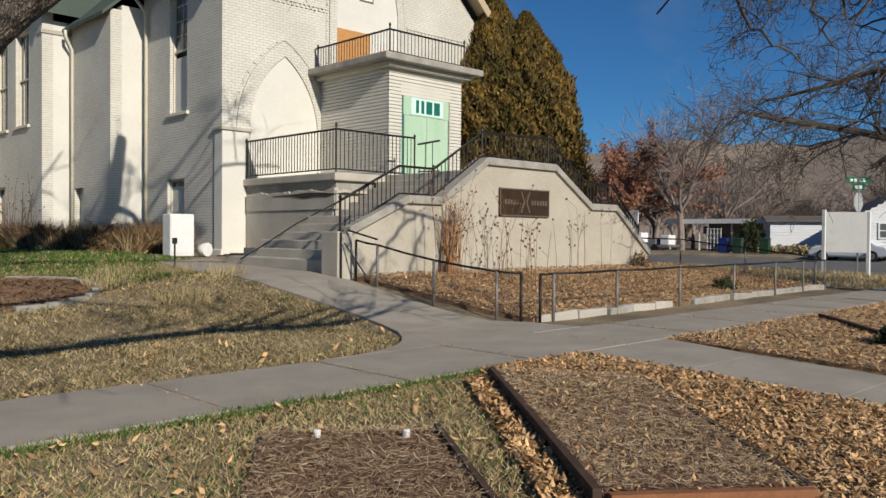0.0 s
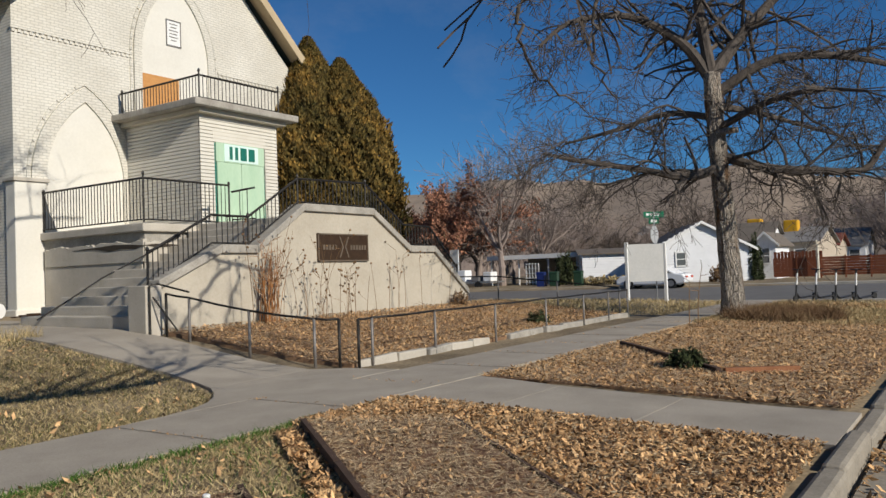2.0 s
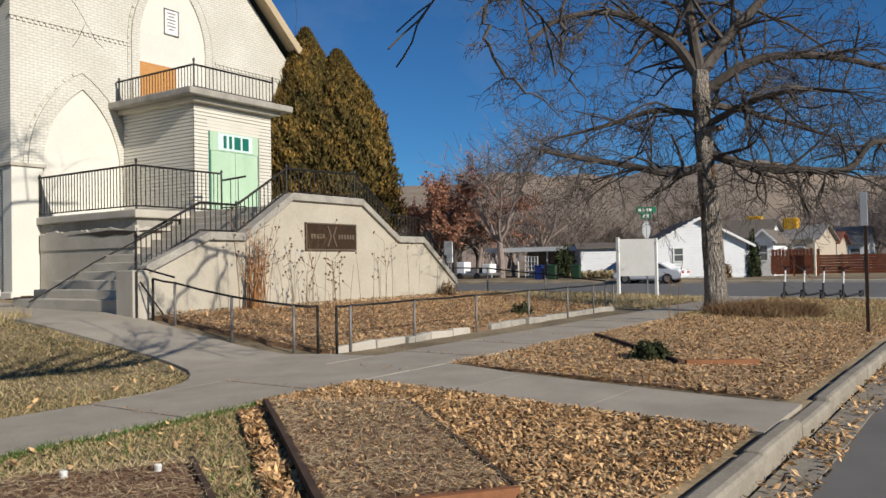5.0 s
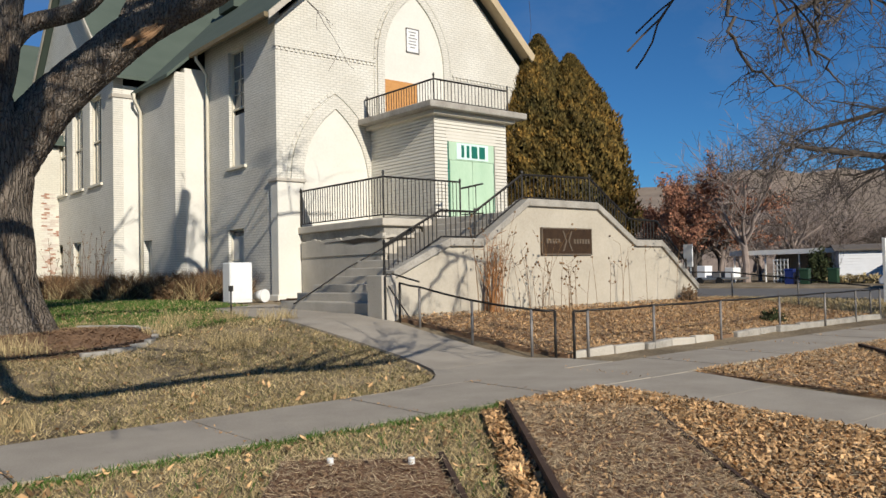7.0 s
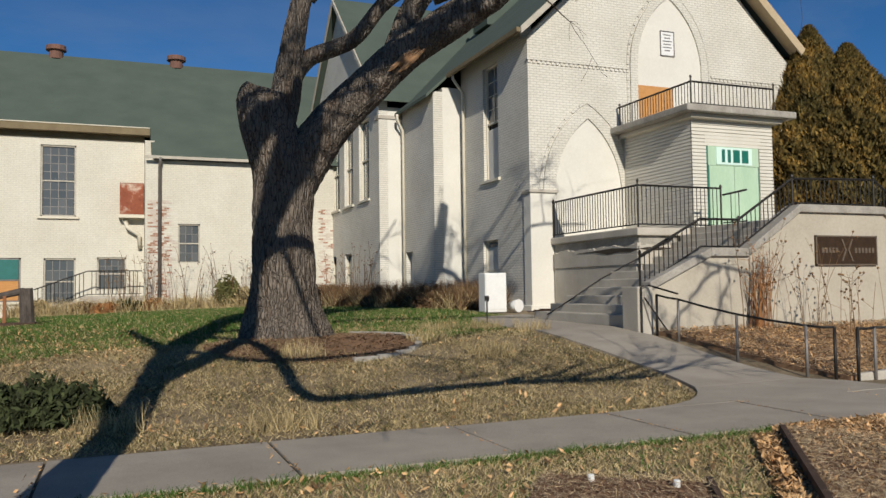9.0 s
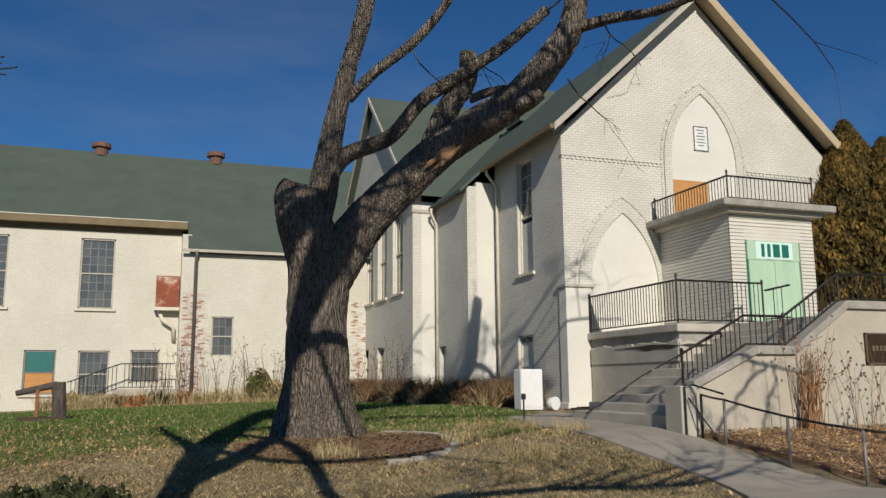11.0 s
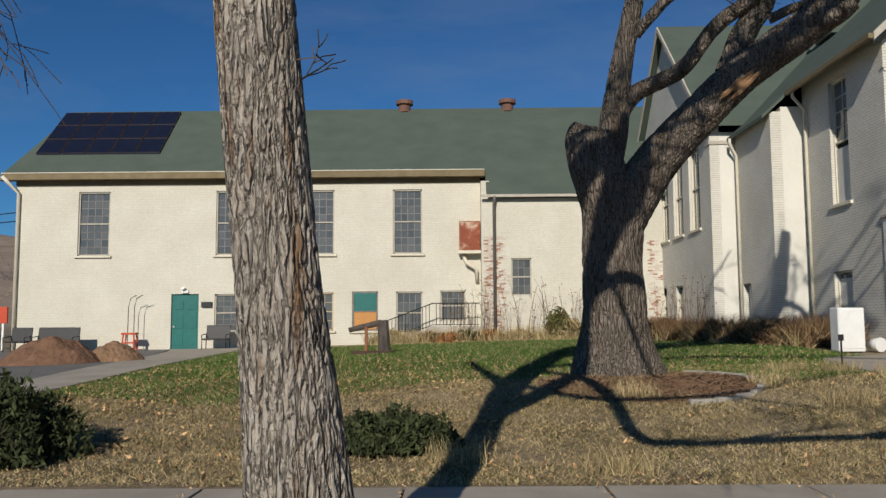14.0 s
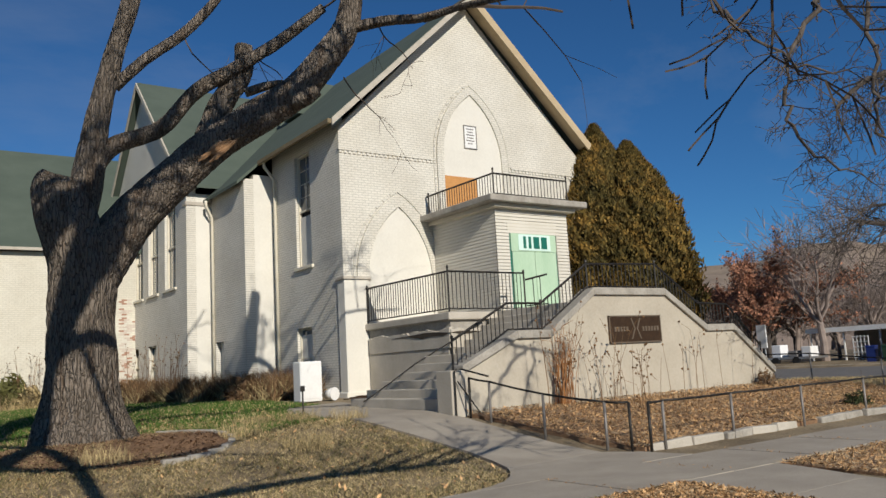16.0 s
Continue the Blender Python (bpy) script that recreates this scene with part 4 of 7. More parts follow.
Shape().box(14.26, 16.02, 13.175, 13.222, 1.75, 2.39).done("plate", M_BRONZE, plq, bevel=0.008)
s = Shape()
for bx_ in ((14.26, 16.02, 2.36, 2.39), (14.26, 16.02, 1.75, 1.78), (14.26, 14.29, 1.75, 2.39), (15.99, 16.02, 1.75, 2.39)):
    s.box(bx_[0], bx_[1], 13.162, 13.176, bx_[2], bx_[3])
s.done("rim", M_BRONZE_L, plq)
for u in [14.42 + i * 0.098 for i in range(5)] + [15.36 + i * 0.1 for i in range(6)]:
    Shape().box(u, u + 0.062, 13.162, 13.178, 2.02, 2.13).done("raised_mark", M_BRONZE_L, plq)
for k in (-1, 1):
    for zz in (1, -1):
        Shape().prism([(15.14 + k * 0.02, 2.08), (15.14 + k * 0.06, 2.08), (15.14 + k * 0.17, 2.08 + zz * 0.24), (15.14 + k * 0.13, 2.08 + zz * 0.24)], 13.16, 13.178, "y").done("emblem_stroke", M_BRONZE_L, plq)


# ---------- iron railings ----------
def railing(name, label, runs, gap=0.125, posts=(), thick=0.0135, group="iron railings"):
    """Runs of (top start, top end, bottom start, bottom end) with square pickets between a top and a bottom bar."""
    t = thing(name, label, "railing", group)
    for (ta, tb, ba, bb) in runs:
        ta, tb, ba, bb = Vector(ta), Vector(tb), Vector(ba), Vector(bb)
        Shape().tube([ta, tb], 0.027, 6).done("top_rail", M_IRON, t)
        la, lb = ba + (ta - ba) * 0.08, bb + (tb - bb) * 0.08
        Shape().tube([la, lb], 0.018, 6).done("bottom_rail", M_IRON, t)
        n = max(2, int((tb - ta).length / gap))
        for i in range(1, n):
            f = i / n
            Shape().tube([la.lerp(lb, f), ta.lerp(tb, f)], thick, 4).done("picket", M_IRON, t)
    for p, h in posts:
        p = Vector(p)
        q = p + Vector((0, 0, h))
        Shape().tube([p, q, q + Vector((0, 0, 0.02)), q + Vector((0, 0, 0.06)), q + Vector((0, 0, 0.09))], [0.024, 0.024, 0.035, 0.03, 0.004], 6).done("post", M_IRON, t)
    return t


RT = 3.84
railing("deck_railing", "black wrought iron railing round the entrance deck",
        [((12.38, 21.0, RT), (12.38, 16.8, RT), (12.38, 21.0, DECK), (12.38, 16.8, DECK)),
         ((12.38, 16.8, RT), (14.92, 16.8, RT), (12.38, 16.8, DECK), (14.92, 16.8, DECK))],
        posts=[((12.38, 20.95, DECK), 1.05), ((12.38, 16.8, DECK), 1.12), ((14.92, 16.8, DECK), 1.05)])
railing("balcony_railing", "black wrought iron balcony railing", [((14.72, 21.0, 6.8), (14.72, 17.6, 6.8), (14.72, 21.0, 6.17), (14.72, 17.6, 6.17)),
        ((14.72, 17.6, 6.8), (17.55, 17.6, 6.8), (14.72, 17.6, 6.17), (17.55, 17.6, 6.17))],
        posts=[((14.72, 17.6, 6.17), 0.72), ((17.55, 17.6, 6.17), 0.72), ((14.72, 20.9, 6.17), 0.66)])
ry = 13.36
tops = [(9.95, 1.95), (11.42, 2.70), (12.38, 2.70), (13.85, 3.60), (16.2, 3.66), (17.7, 2.70), (18.9, 2.66), (20.2, 1.55)]
bots = [(9.95, 1.28), (11.42, 2.1), (12.38, 2.1), (13.85, 3.04), (16.2, 3.04), (17.7, 2.14), (18.9, 2.12), (20.2, 1.05)]
railing("stair_railing", "black wrought iron railing along the stair wall",
        [((a[0], ry, a[1]), (b_[0], ry, b_[1]), (c[0], ry, c[1]), (d[0], ry, d[1])) for a, b_, c, d in zip(tops, tops[1:], bots, bots[1:])],
        posts=[((9.95, ry, 1.2), 0.78), ((12.38, ry, 2.1), 0.6), ((13.85, ry, 3.0), 0.62), ((16.2, ry, 3.0), 0.68), ((20.2, ry, 0.95), 0.62)])
railing("inner_stair_railing", "short black iron handrail on the deck steps", [((13.6, 15.2, 3.45), (14.3, 15.2, 3.6), (13.6, 15.2, 2.75), (14.3, 15.2, 2.8))], gap=0.2)

# ---------- annex ----------
A, E_Y = 38.2, 36.6
annex = thing("annex_building", "two-storey cream painted brick annex with green roof", "building")
up = [(-17.5, -15.98), (-10.9, -9.45), (-6.75, -5.28), (-2.5, -1.12)]
low = [(-10.9, -9.4, 1.05, 2.82), (-6.5, -5.3, 1.08, 2.86), (-4.42, -3.2, 1.06, 2.9), (-2.35, -1.12, 0.9, 2.88), (-0.28, 0.9, 1.5, 2.92)]
door_h = (-12.95, -11.65, 0.2, 2.83)
s = Shape()
s.wall("x", A, A + 0.4, -20.5, 1.62, -0.3, 8.45, [(a, b_, 4.66, 7.72) for a, b_ in up] + low + [door_h])
s.done("south_wall", M_ANNEX, annex)
Shape().box(-20.5, -20.1, A + 0.4, 46.0, -0.3, 8.45).done("west_wall", M_ANNEX, annex)
Shape().box(-20.1, 16.0, 45.6, 46.0, -0.3, 8.45).done("north_wall", M_ANNEX, annex)
s = Shape()
s.wall("x", E_Y, E_Y + 0.4, 1.62, 9.75, 0.2, 7.0, [(2.95, 3.85, 2.62, 4.3)])
s.done("south_wing_wall", M_ANNEX, annex)
Shape().box(1.62, 2.0, E_Y + 0.4, A + 0.2, 0.2, 7.9).done("wing_return", M_ANNEX, annex)
for a, b_ in up:
    sash("sash_window", "x", A + 0.16, a, b_, 4.66, 7.72, annex, -1, 4, (4, 4), M_SASH, True, 0, "multi-pane sash window", 0.07)
sash("sash_window", "x", A + 0.16, *low[0], annex, -1, 4, (3, 3), M_SASH, True, 0, "", 0.07)
sash("sash_window", "x", A + 0.16, *low[1], annex, -1, 3, (2, 2), M_TAN, True, 0, "", 0.07)
w3 = sash("boarded_window", "x", A + 0.16, *low[2], annex, -1, 1, (1, 1), M_PIPE, True, 0, "window with teal sheet above plywood", 0.07)
Shape().box(-4.33, -3.29, A + 0.06, A + 0.09, 1.12, 1.93).done("plywood", M_PLY, w3)
Shape().box(-4.33, -3.29, A + 0.06, A + 0.09, 2.0, 2.83).done("teal_sheet", M_TEAL, w3)
sash("sash_window", "x", A + 0.16, *low[3], annex, -1, 4, (2, 2), M_SASH, True, 0, "", 0.07)
sash("sash_window", "x", A + 0.16, *low[4], annex, -1, 4, (1, 2), M_SASH, False, 0, "", 0.07)
sash("sash_window", "x", E_Y + 0.16, 2.95, 3.85, 2.62, 4.3, annex, -1, 3, (2, 2), M_SASH, False, 0, "", 0.06)
# roofs
SL = 0.94
ez = 8.55
rz = ez + (42.1 - (A - 0.45)) * SL
roof_slab((-21.0, A - 0.45, ez), (1.85, A - 0.45, ez), (1.85, 42.1, rz), (-19.7, 42.1, rz), 0.14, "roof", M_ROOF, annex, "weathered dark green roofing")
lz_ = ez - (A - 0.45 - (E_Y - 0.3)) * SL
roof_slab((1.85, E_Y - 0.3, lz_), (12.0, E_Y - 0.3, lz_), (12.0, 42.1, rz), (1.85, 42.1, rz), 0.14, "roof", M_ROOF, annex)
roof_slab((-21.0, 46.45, ez), (12.0, 46.45, ez), (12.0, 42.1, rz), (-19.7, 42.1, rz), 0.14, "roof", M_ROOF, annex)
Shape().quad((-21.0, A - 0.45, ez), (-21.0, 46.45, ez), (-19.7, 42.1, rz)).quad((-21.0, A - 0.45, ez - 0.14), (-21.0, 46.45, ez - 0.14), (-19.7, 42.1, rz - 0.14)).done("roof_hip", M_ROOF, annex)
Shape().box(-21.0, 1.83, A - 0.53, A - 0.45, ez - 0.30, ez - 0.012).done("fascia", M_CORNICE, annex)
Shape().box(-21.0, 1.83, A - 0.56, A - 0.44, ez - 0.012, ez + 0.03).done("cornice_lip", M_TRIM, annex, bevel=0.01)
Shape().box(-21.2, 1.83, A - 0.45, A + 0.05, ez - 0.29, ez - 0.2).done("soffit", M_CORNICE, annex)
Shape().box(-20.5, 1.6, A - 0.09, A, ez - 0.52, ez - 0.295).done("frieze_board", M_CORNICE, annex, bevel=0.01)
Shape().box(1.6, 9.3, E_Y - 0.38, E_Y - 0.3, lz_ - 0.16, lz_ - 0.04).done("gutter", M_SASH, annex)
Shape().tube([(2.2, E_Y - 0.34, lz_ - 0.1), (2.2, E_Y - 0.3, lz_ - 0.3), (2.2, E_Y - 0.09, lz_ - 0.5), (2.2, E_Y - 0.09, 0.6)], 0.075, 8).done("downpipe", M_PIPE, annex, smooth=True)
Shape().tube([(-20.9, A - 0.6, ez - 0.15), (-20.6, A - 0.5, ez - 0.5), (-20.35, A - 0.1, ez - 0.9), (-20.35, A - 0.1, 0.1)], 0.085, 8).done("downpipe", M_TRIM, annex, smooth=True)
for vx in (-8.9, -2.2, 3.2):
    v = thing("roof_vent", "rusty round roof ventilator on the ridge", "vent", "ridge vents")
    zz = rz - 0.1
    Shape().tube([(vx, 42.1, zz - 0.1), (vx, 42.1, zz + 0.28)], 0.32, 14).done("collar", M_VENT, v, smooth=False)
    Shape().tube([(vx, 42.1, zz + 0.28), (vx, 42.1, zz + 0.31), (vx, 42.1, zz + 0.52), (vx, 42.1, zz + 0.58)], [0.3, 0.46, 0.44, 0.2], 14).done("cap", M_VENT, v)
# solar array lying on the roof
panels = thing("solar_array", "dark solar panel array flat on the roof", "solar panels")
for i in range(5):
    for j in range(3):
        x0 = -20.05 + i * 1.225
        ya, yb = 38.92 + j * 1.0, 38.92 + j * 1.0 + 0.965
        za, zb = ez + (ya - A + 0.45) * SL + 0.12, ez + (yb - A + 0.45) * SL + 0.12
        pn = roof_slab((x0, ya, za), (x0 + 1.19, ya, za), (x0 + 1.19, yb, zb), (x0, yb, zb), 0.045, "panel", M_SOLAR, panels)
        fr = Shape()
        for (a, b_, c, d) in ((0, 1.19, 0, 0.03), (0, 1.19, 0.935, 0.965), (0, 0.025, 0, 0.965), (1.165, 1.19, 0, 0.965)):
            fr.quad(*[(x0 + u, ya + v, za + 0.004 + v * SL) for u, v in ((a, c), (b_, c), (b_, d), (a, d))])
        fr.done("frame", M_BRONZE, pn)
# door with six panels
d_ = thing("annex_door", "teal green six-panel door, closed", "door", kind="structure")
Shape().box(-12.95, -11.65, A + 0.1, A + 0.16, 0.2, 2.83).done("door_leaf", M_TEAL, d_)
for cx in (-12.62, -11.98):
    for z0, z1 in ((0.45, 1.05), (1.2, 1.95), (2.1, 2.55)):
        Shape().box(cx - 0.22, cx + 0.22, A + 0.085, A + 0.1, z0, z1).done("door_panel", M_TEAL, d_, bevel=0.012)
Shape().tube([(-12.82, A + 0.1, 1.3), (-12.82, A + 0.03, 1.3)], [0.03, 0.045], 8).done("door_knob", M_STEEL, d_)
lamp = thing("door_lamp", "small white floodlight over the door", "lamp")
Shape().box(-12.42, -12.12, A - 0.1, A, 2.88, 3.0).done("base", M_WHITE, lamp)
Shape().tube([(-12.3, A - 0.06, 2.98), (-12.35, A - 0.2, 3.1)], [0.05, 0.1], 10).done("head", M_WHITE, lamp)
mb = thing("mailbox", "small dark wall mailbox beside the door", "mailbox")
Shape().box(-11.5, -11.0, A - 0.12, A, 2.2, 2.42).done("box", M_BLACK, mb, bevel=0.015)
Shape().box(-11.5, -11.0, A - 0.14, A, 2.42, 2.45).done("lid", M_BLACK, mb)
# rusted window hood box
hood = thing("rusted_hood", "bulging rusted metal hood with flaking cream paint", "hood")
Shape().prism([(A, 6.2), (A - 0.35, 6.1), (A - 0.5, 5.7), (A - 0.55, 4.75), (A, 4.75)], 0.62, 1.6, "x").done("hood_shell", M_RUST, hood, bevel=0.02)
Shape().box(0.58, 1.62, A - 0.55, A, 4.62, 4.76).done("hood_base", M_TRIM, hood)
Shape().tube([(0.8, A - 0.1, 4.6), (0.95, A - 0.35, 4.2), (1.4, A - 0.3, 3.9), (1.45, A - 0.1, 3.3)], 0.09, 8).done("duct", M_TRIM, hood, smooth=True)
# basement stair rail
st = thing("side_steps", "small concrete landing with rusty rail below the hood", "steps")
Shape().box(-0.9, 1.6, 36.9, A - 0.02, 0.2, 1.25).done("landing", M_CONC, st, bevel=0.03)
for i in range(4):
    Shape().box(-2.1 + i * 0.3, -0.88, 36.95, A - 0.03, 0.2, 0.45 + i * 0.2).done("step", M_CONC, st, bevel=0.02)
railing("side_railing", "thin rusty railing on the side steps", [((-2.6, 36.9, 1.55), (-0.6, 36.9, 2.3), (-2.6, 36.9, 0.5), (-0.6, 36.9, 1.25)), ((-0.6, 36.9, 2.3), (1.5, 36.9, 2.3), (-0.6, 36.9, 1.25), (1.5, 36.9, 1.25))], gap=0.16)


# ---------- trees ----------
def spline(pts, radii, n):
    P = [Vector(p) for p in pts]
    out, rr = [], []
    for i in range(len(P) - 1):
        p0, p1, p2, p3 = P[max(i - 1, 0)], P[i], P[i + 1], P[min(i + 2, len(P) - 1)]
        for k in range(n):
            t = k / n
            out.append(0.5 * ((2 * p1) + (p2 - p0) * t + (2 * p0 - 5 * p1 + 4 * p2 - p3) * t * t + (3 * p1 - p0 - 3 * p2 + p3) * t ** 3))
            rr.append(radii[i] + (radii[i + 1] - radii[i]) * t)
    return out + [P[-1]], rr + [radii[-1]]


def bark_limb(sh, pts, radii, sides, n, ridge, freq=9.0, knobs=0.25):
    """A limb whose skin is furrowed along its length."""
    c, r = spline(pts, radii, n)
    k0 = len(sh.v)
    along = 0.0
    u = None
    for i, p in enumerate(c):
        d = (c[min(i + 1, len(c) - 1)] - c[max(i - 1, 0)]).normalized()
        if u is None:
            u = d.cross(Vector((0.3, 1, 0.1))).normalized()
        else:
            u = (u - d * u.dot(d)).normalized()
        w = d.cross(u)
        if i:
            along += (c[i] - c[i - 1]).length
        for j in range(sides):
            an = 2 * math.pi * j / sides
            ca, sa = math.cos(an), math.sin(an)
            rad = r[i]
            lump = noise.noise(Vector((ca * 1.2, sa * 1.2, along * 0.9 + radii[0] * 7))) * knobs * rad * 0.6
            q = Vector((ca * rad * freq, sa * rad * freq, along * freq * 0.15))
            q += Vector((noise.noise(q * 0.9), noise.noise(q * 0.9 + Vector((7, 0, 0))), noise.noise(q * 0.7 + Vector((0, 9, 0))))) * 0.55
            plate = min(1.0, abs(noise.noise(q)) / 0.24)
            rad = rad + lump + ridge * (1.15 * plate - 0.75 + 0.28 * noise.noise(q * 4.0))
            sh.v.append(tuple(p + (u * ca + w * sa) * rad))
    for i in range(len(c) - 1):
        for j in range(sides):
            a, b_ = k0 + i * sides + j, k0 + i * sides + (j + 1) % sides
            sh.f.append((a, b_, b_ + sides, a + sides))
    sh.f.append(tuple(k0 + (len(c) - 1) * sides + j for j in range(sides)))


def grow(sh, rng, p, d, length, r, depth, droop=0.0, spread=0.8, kids=(3, 5), taper=0.55, min_r=0.004, wiggle=0.25):
    """A bare branch with its side shoots."""
    segs = 5 if depth > 1 else 3
    pts, rr = [Vector(p)], [r]
    dd = Vector(d).normalized()
    for i in range(segs):
        dd = (dd + Vector((rng.gauss(0, wiggle), rng.gauss(0, wiggle), rng.gauss(0, wiggle) - droop)) * 0.6).normalized()
        pts.append(pts[-1] + dd * length / segs)
        rr.append(max(r * (1 - (1 - taper) * (i + 1) / segs), min_r))
    n = 8 if r > 0.09 else 5 if r > 0.03 else 3
    sh.tube(pts, rr, n, cap=False)
    if depth <= 0:
        return
    for k in range(rng.randint(*kids)):
        i = rng.randint(1, segs)
        base = (pts[i] - pts[i - 1]).normalized()
        side = Vector((rng.gauss(0, 1), rng.gauss(0, 1), rng.gauss(0.15, 0.8)))
        nd = (base * (1 - spread * 0.4) + side.normalized() * spread).normalized()
        grow(sh, rng, pts[i], nd, length * rng.uniform(0.45, 0.78), max(rr[i] * rng.uniform(0.42, 0.68), min_r), depth - 1, droop, spread, kids, taper, min_r, wiggle)


# big lopped tree on the lawn
big = thing("lopped_tree", "old lopped tree with thick furrowed grey-brown bark", "tree")
bz = lz(3.55, 15.6)
sh = Shape()
TX, TY = 3.52, 15.5
bark_limb(sh, [(TX, TY, bz - 0.15), (TX - 0.02, TY, bz + 0.2), (TX - 0.03, TY, bz + 0.8), (TX - 0.04, TY, 2.5), (TX - 0.06, TY, 3.5), (TX - 0.30, TY, 4.4), (TX - 0.46, TY + 0.02, 5.02), (TX - 0.44, TY, 5.2)],
          [0.98, 0.80, 0.64, 0.54, 0.56, 0.50, 0.42, 0.22], 120, 24, 0.03, 14.0)
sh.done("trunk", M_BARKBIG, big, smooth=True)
def lean(p):
    """The right-hand limbs lean out towards the street."""
    f = 1 - 0.115 * min(max((p[0] - 4.0) / 5.0, 0.0), 1.0) - 0.055 * max(p[0] - 9.4, 0.0)
    return (0.53 + (p[0] - 0.53) * f, 0.1 + (p[1] - 0.1) * f, 1.46 + (p[2] - 1.46) * f)


for pts, radii, sd, nn in (
    ([(3.2, TY, 3.7), (3.55, TY, 5.2), (3.82, TY, 6.9), (4.25, TY - 0.1, 8.6), (4.42, TY - 0.1, 9.5)], [0.36, 0.27, 0.19, 0.16, 0.14], 28, 12),
    ([(3.6, TY - 0.05, 3.3), (4.2, TY - 0.1, 4.3), (5.4, TY - 0.1, 5.65), (6.5, TY - 0.1, 6.55), (7.6, TY - 0.1, 7.35), (8.5, TY - 0.1, 8.4), (8.97, TY - 0.1, 9.2), (9.2, TY - 0.1, 10.3), (9.4, TY, 11.6)], [0.46, 0.42, 0.37, 0.34, 0.32, 0.28, 0.24, 0.2, 0.15], 36, 12),
    ([(3.6, TY, 5.3), (4.0, TY + 0.05, 5.85), (4.9, TY + 0.1, 6.35), (5.6, TY + 0.1, 7.2), (6.34, TY + 0.1, 7.75), (7.3, TY + 0.1, 8.5), (8.5, TY + 0.1, 9.6)], [0.17, 0.16, 0.145, 0.14, 0.13, 0.12, 0.1], 18, 10),
    ([(4.0, TY, 7.0), (4.5, TY - 0.1, 7.55), (5.3, TY - 0.1, 8.3), (6.0, TY - 0.1, 9.2), (6.5, TY - 0.1, 10.2)], [0.11, 0.1, 0.095, 0.085, 0.07], 14, 8),
    ([(5.9, TY + 0.3, 6.3), (6.2, TY + 0.35, 7.1), (6.65, TY + 0.35, 7.8), (6.72, TY + 0.35, 8.45)], [0.26, 0.22, 0.2, 0.17], 20, 10),
    ([(8.9, TY - 0.1, 9.1), (9.9, TY - 0.2, 9.45), (11.0, TY - 0.3, 9.75), (12.2, TY - 0.3, 10.3), (14.0, TY - 0.3, 11.0)], [0.12, 0.098, 0.08, 0.06, 0.04], 12, 8),
    ([(7.3, TY - 0.15, 7.1), (7.7, TY - 0.35, 7.2), (8.05, TY - 0.4, 7.45)], [0.2, 0.17, 0.12], 14, 6),
    ([(6.7, TY + 0.3, 7.4), (7.4, TY + 0.3, 7.7), (8.0, TY + 0.3, 7.7)], [0.09, 0.08, 0.06], 10, 6),
):
    sh = Shape()
    bark_limb(sh, [lean(p) for p in pts], radii, sd * 2, nn * 2, 0.026 if radii[0] > 0.2 else 0.012, 18.0)
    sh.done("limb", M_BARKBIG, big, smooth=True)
rng = random.Random(41)
along_ = Vector((0.74, -0.05, 0.67))
for k in range(9):
    c_ = Vector((5.60, 14.36, 5.64)) + along_ * rng.uniform(-0.22, 0.22) + Vector((0.5, -0.2, -0.55)) * rng.uniform(-0.16, 0.16)
    h_ = rng.uniform(0.14, 0.30)
    d_s = (along_ + Vector((rng.gauss(0, 0.10), rng.gauss(-0.06, 0.08), rng.gauss(0, 0.10)))).normalized()
    Shape().tube([c_ - d_s * h_, c_ - d_s * h_ * 0.4, c_ + d_s * h_ * 0.5, c_ + d_s * h_], [0.008, 0.045, 0.035, 0.006], 5).done("torn_splinter", M_TORN, big, "raw orange wood where bark tore away")
rng = random.Random(8)
sh = Shape()
for p, d, L, r in (((6.5, TY, 10.1), (0.5, 0, 0.8), 2.0, 0.05), ((4.42, TY, 9.4), (0.6, 0, 1), 1.6, 0.06), ((12.2, TY - 0.3, 10.3), (1, 0, 0.4), 2.4, 0.045), ((8.4, TY, 9.5), (0.7, 0, 0.5), 1.0, 0.03),
                   ((5.3, TY, 8.3), (0.3, -0.4, -0.7), 1.2, 0.02), ((8.9, TY, 8.0), (0.3, -0.3, -0.8), 1.2, 0.02), ((9.9, TY, 9.4), (0.4, -0.2, -0.8), 1.0, 0.02), ((6.7, TY, 8.2), (0.5, 0.1, -0.4), 0.9, 0.02), ((11.2, TY, 9.8), (0.6, 0, 0.6), 1.8, 0.03)):
    sh = Shape()
    grow(sh, rng, lean(p), d, L, r, 2, 0.05, 0.7, (2, 4))
    sh.done("twig", M_TWIG, big)

# tree ring of low concrete and bare soil
ring = thing("tree_ring", "low broken concrete ring of mulch round the tree", "tree ring")
n = 26
for i in range(n):
    a0, a1 = 2 * math.pi * i / n, 2 * math.pi * (i + 0.93) / n
    if 0.12 < (i / n) < 0.76:
        continue
    cx, cy, R0, R1 = 3.65, 13.85, 1.75, 1.86
    pl = [(cx + R0 * math.cos(a0), cy + R0 * math.sin(a0)), (cx + R1 * math.cos(a0), cy + R1 * math.sin(a0)), (cx + R1 * math.cos(a1), cy + R1 * math.sin(a1)), (cx + R0 * math.cos(a1), cy + R0 * math.sin(a1))]
    zz = lz(*pl[0])
    Shape().prism(pl, zz - 0.15, zz + 0.04).done("ring_stone", M_CONC_D, ring, bevel=0.015)
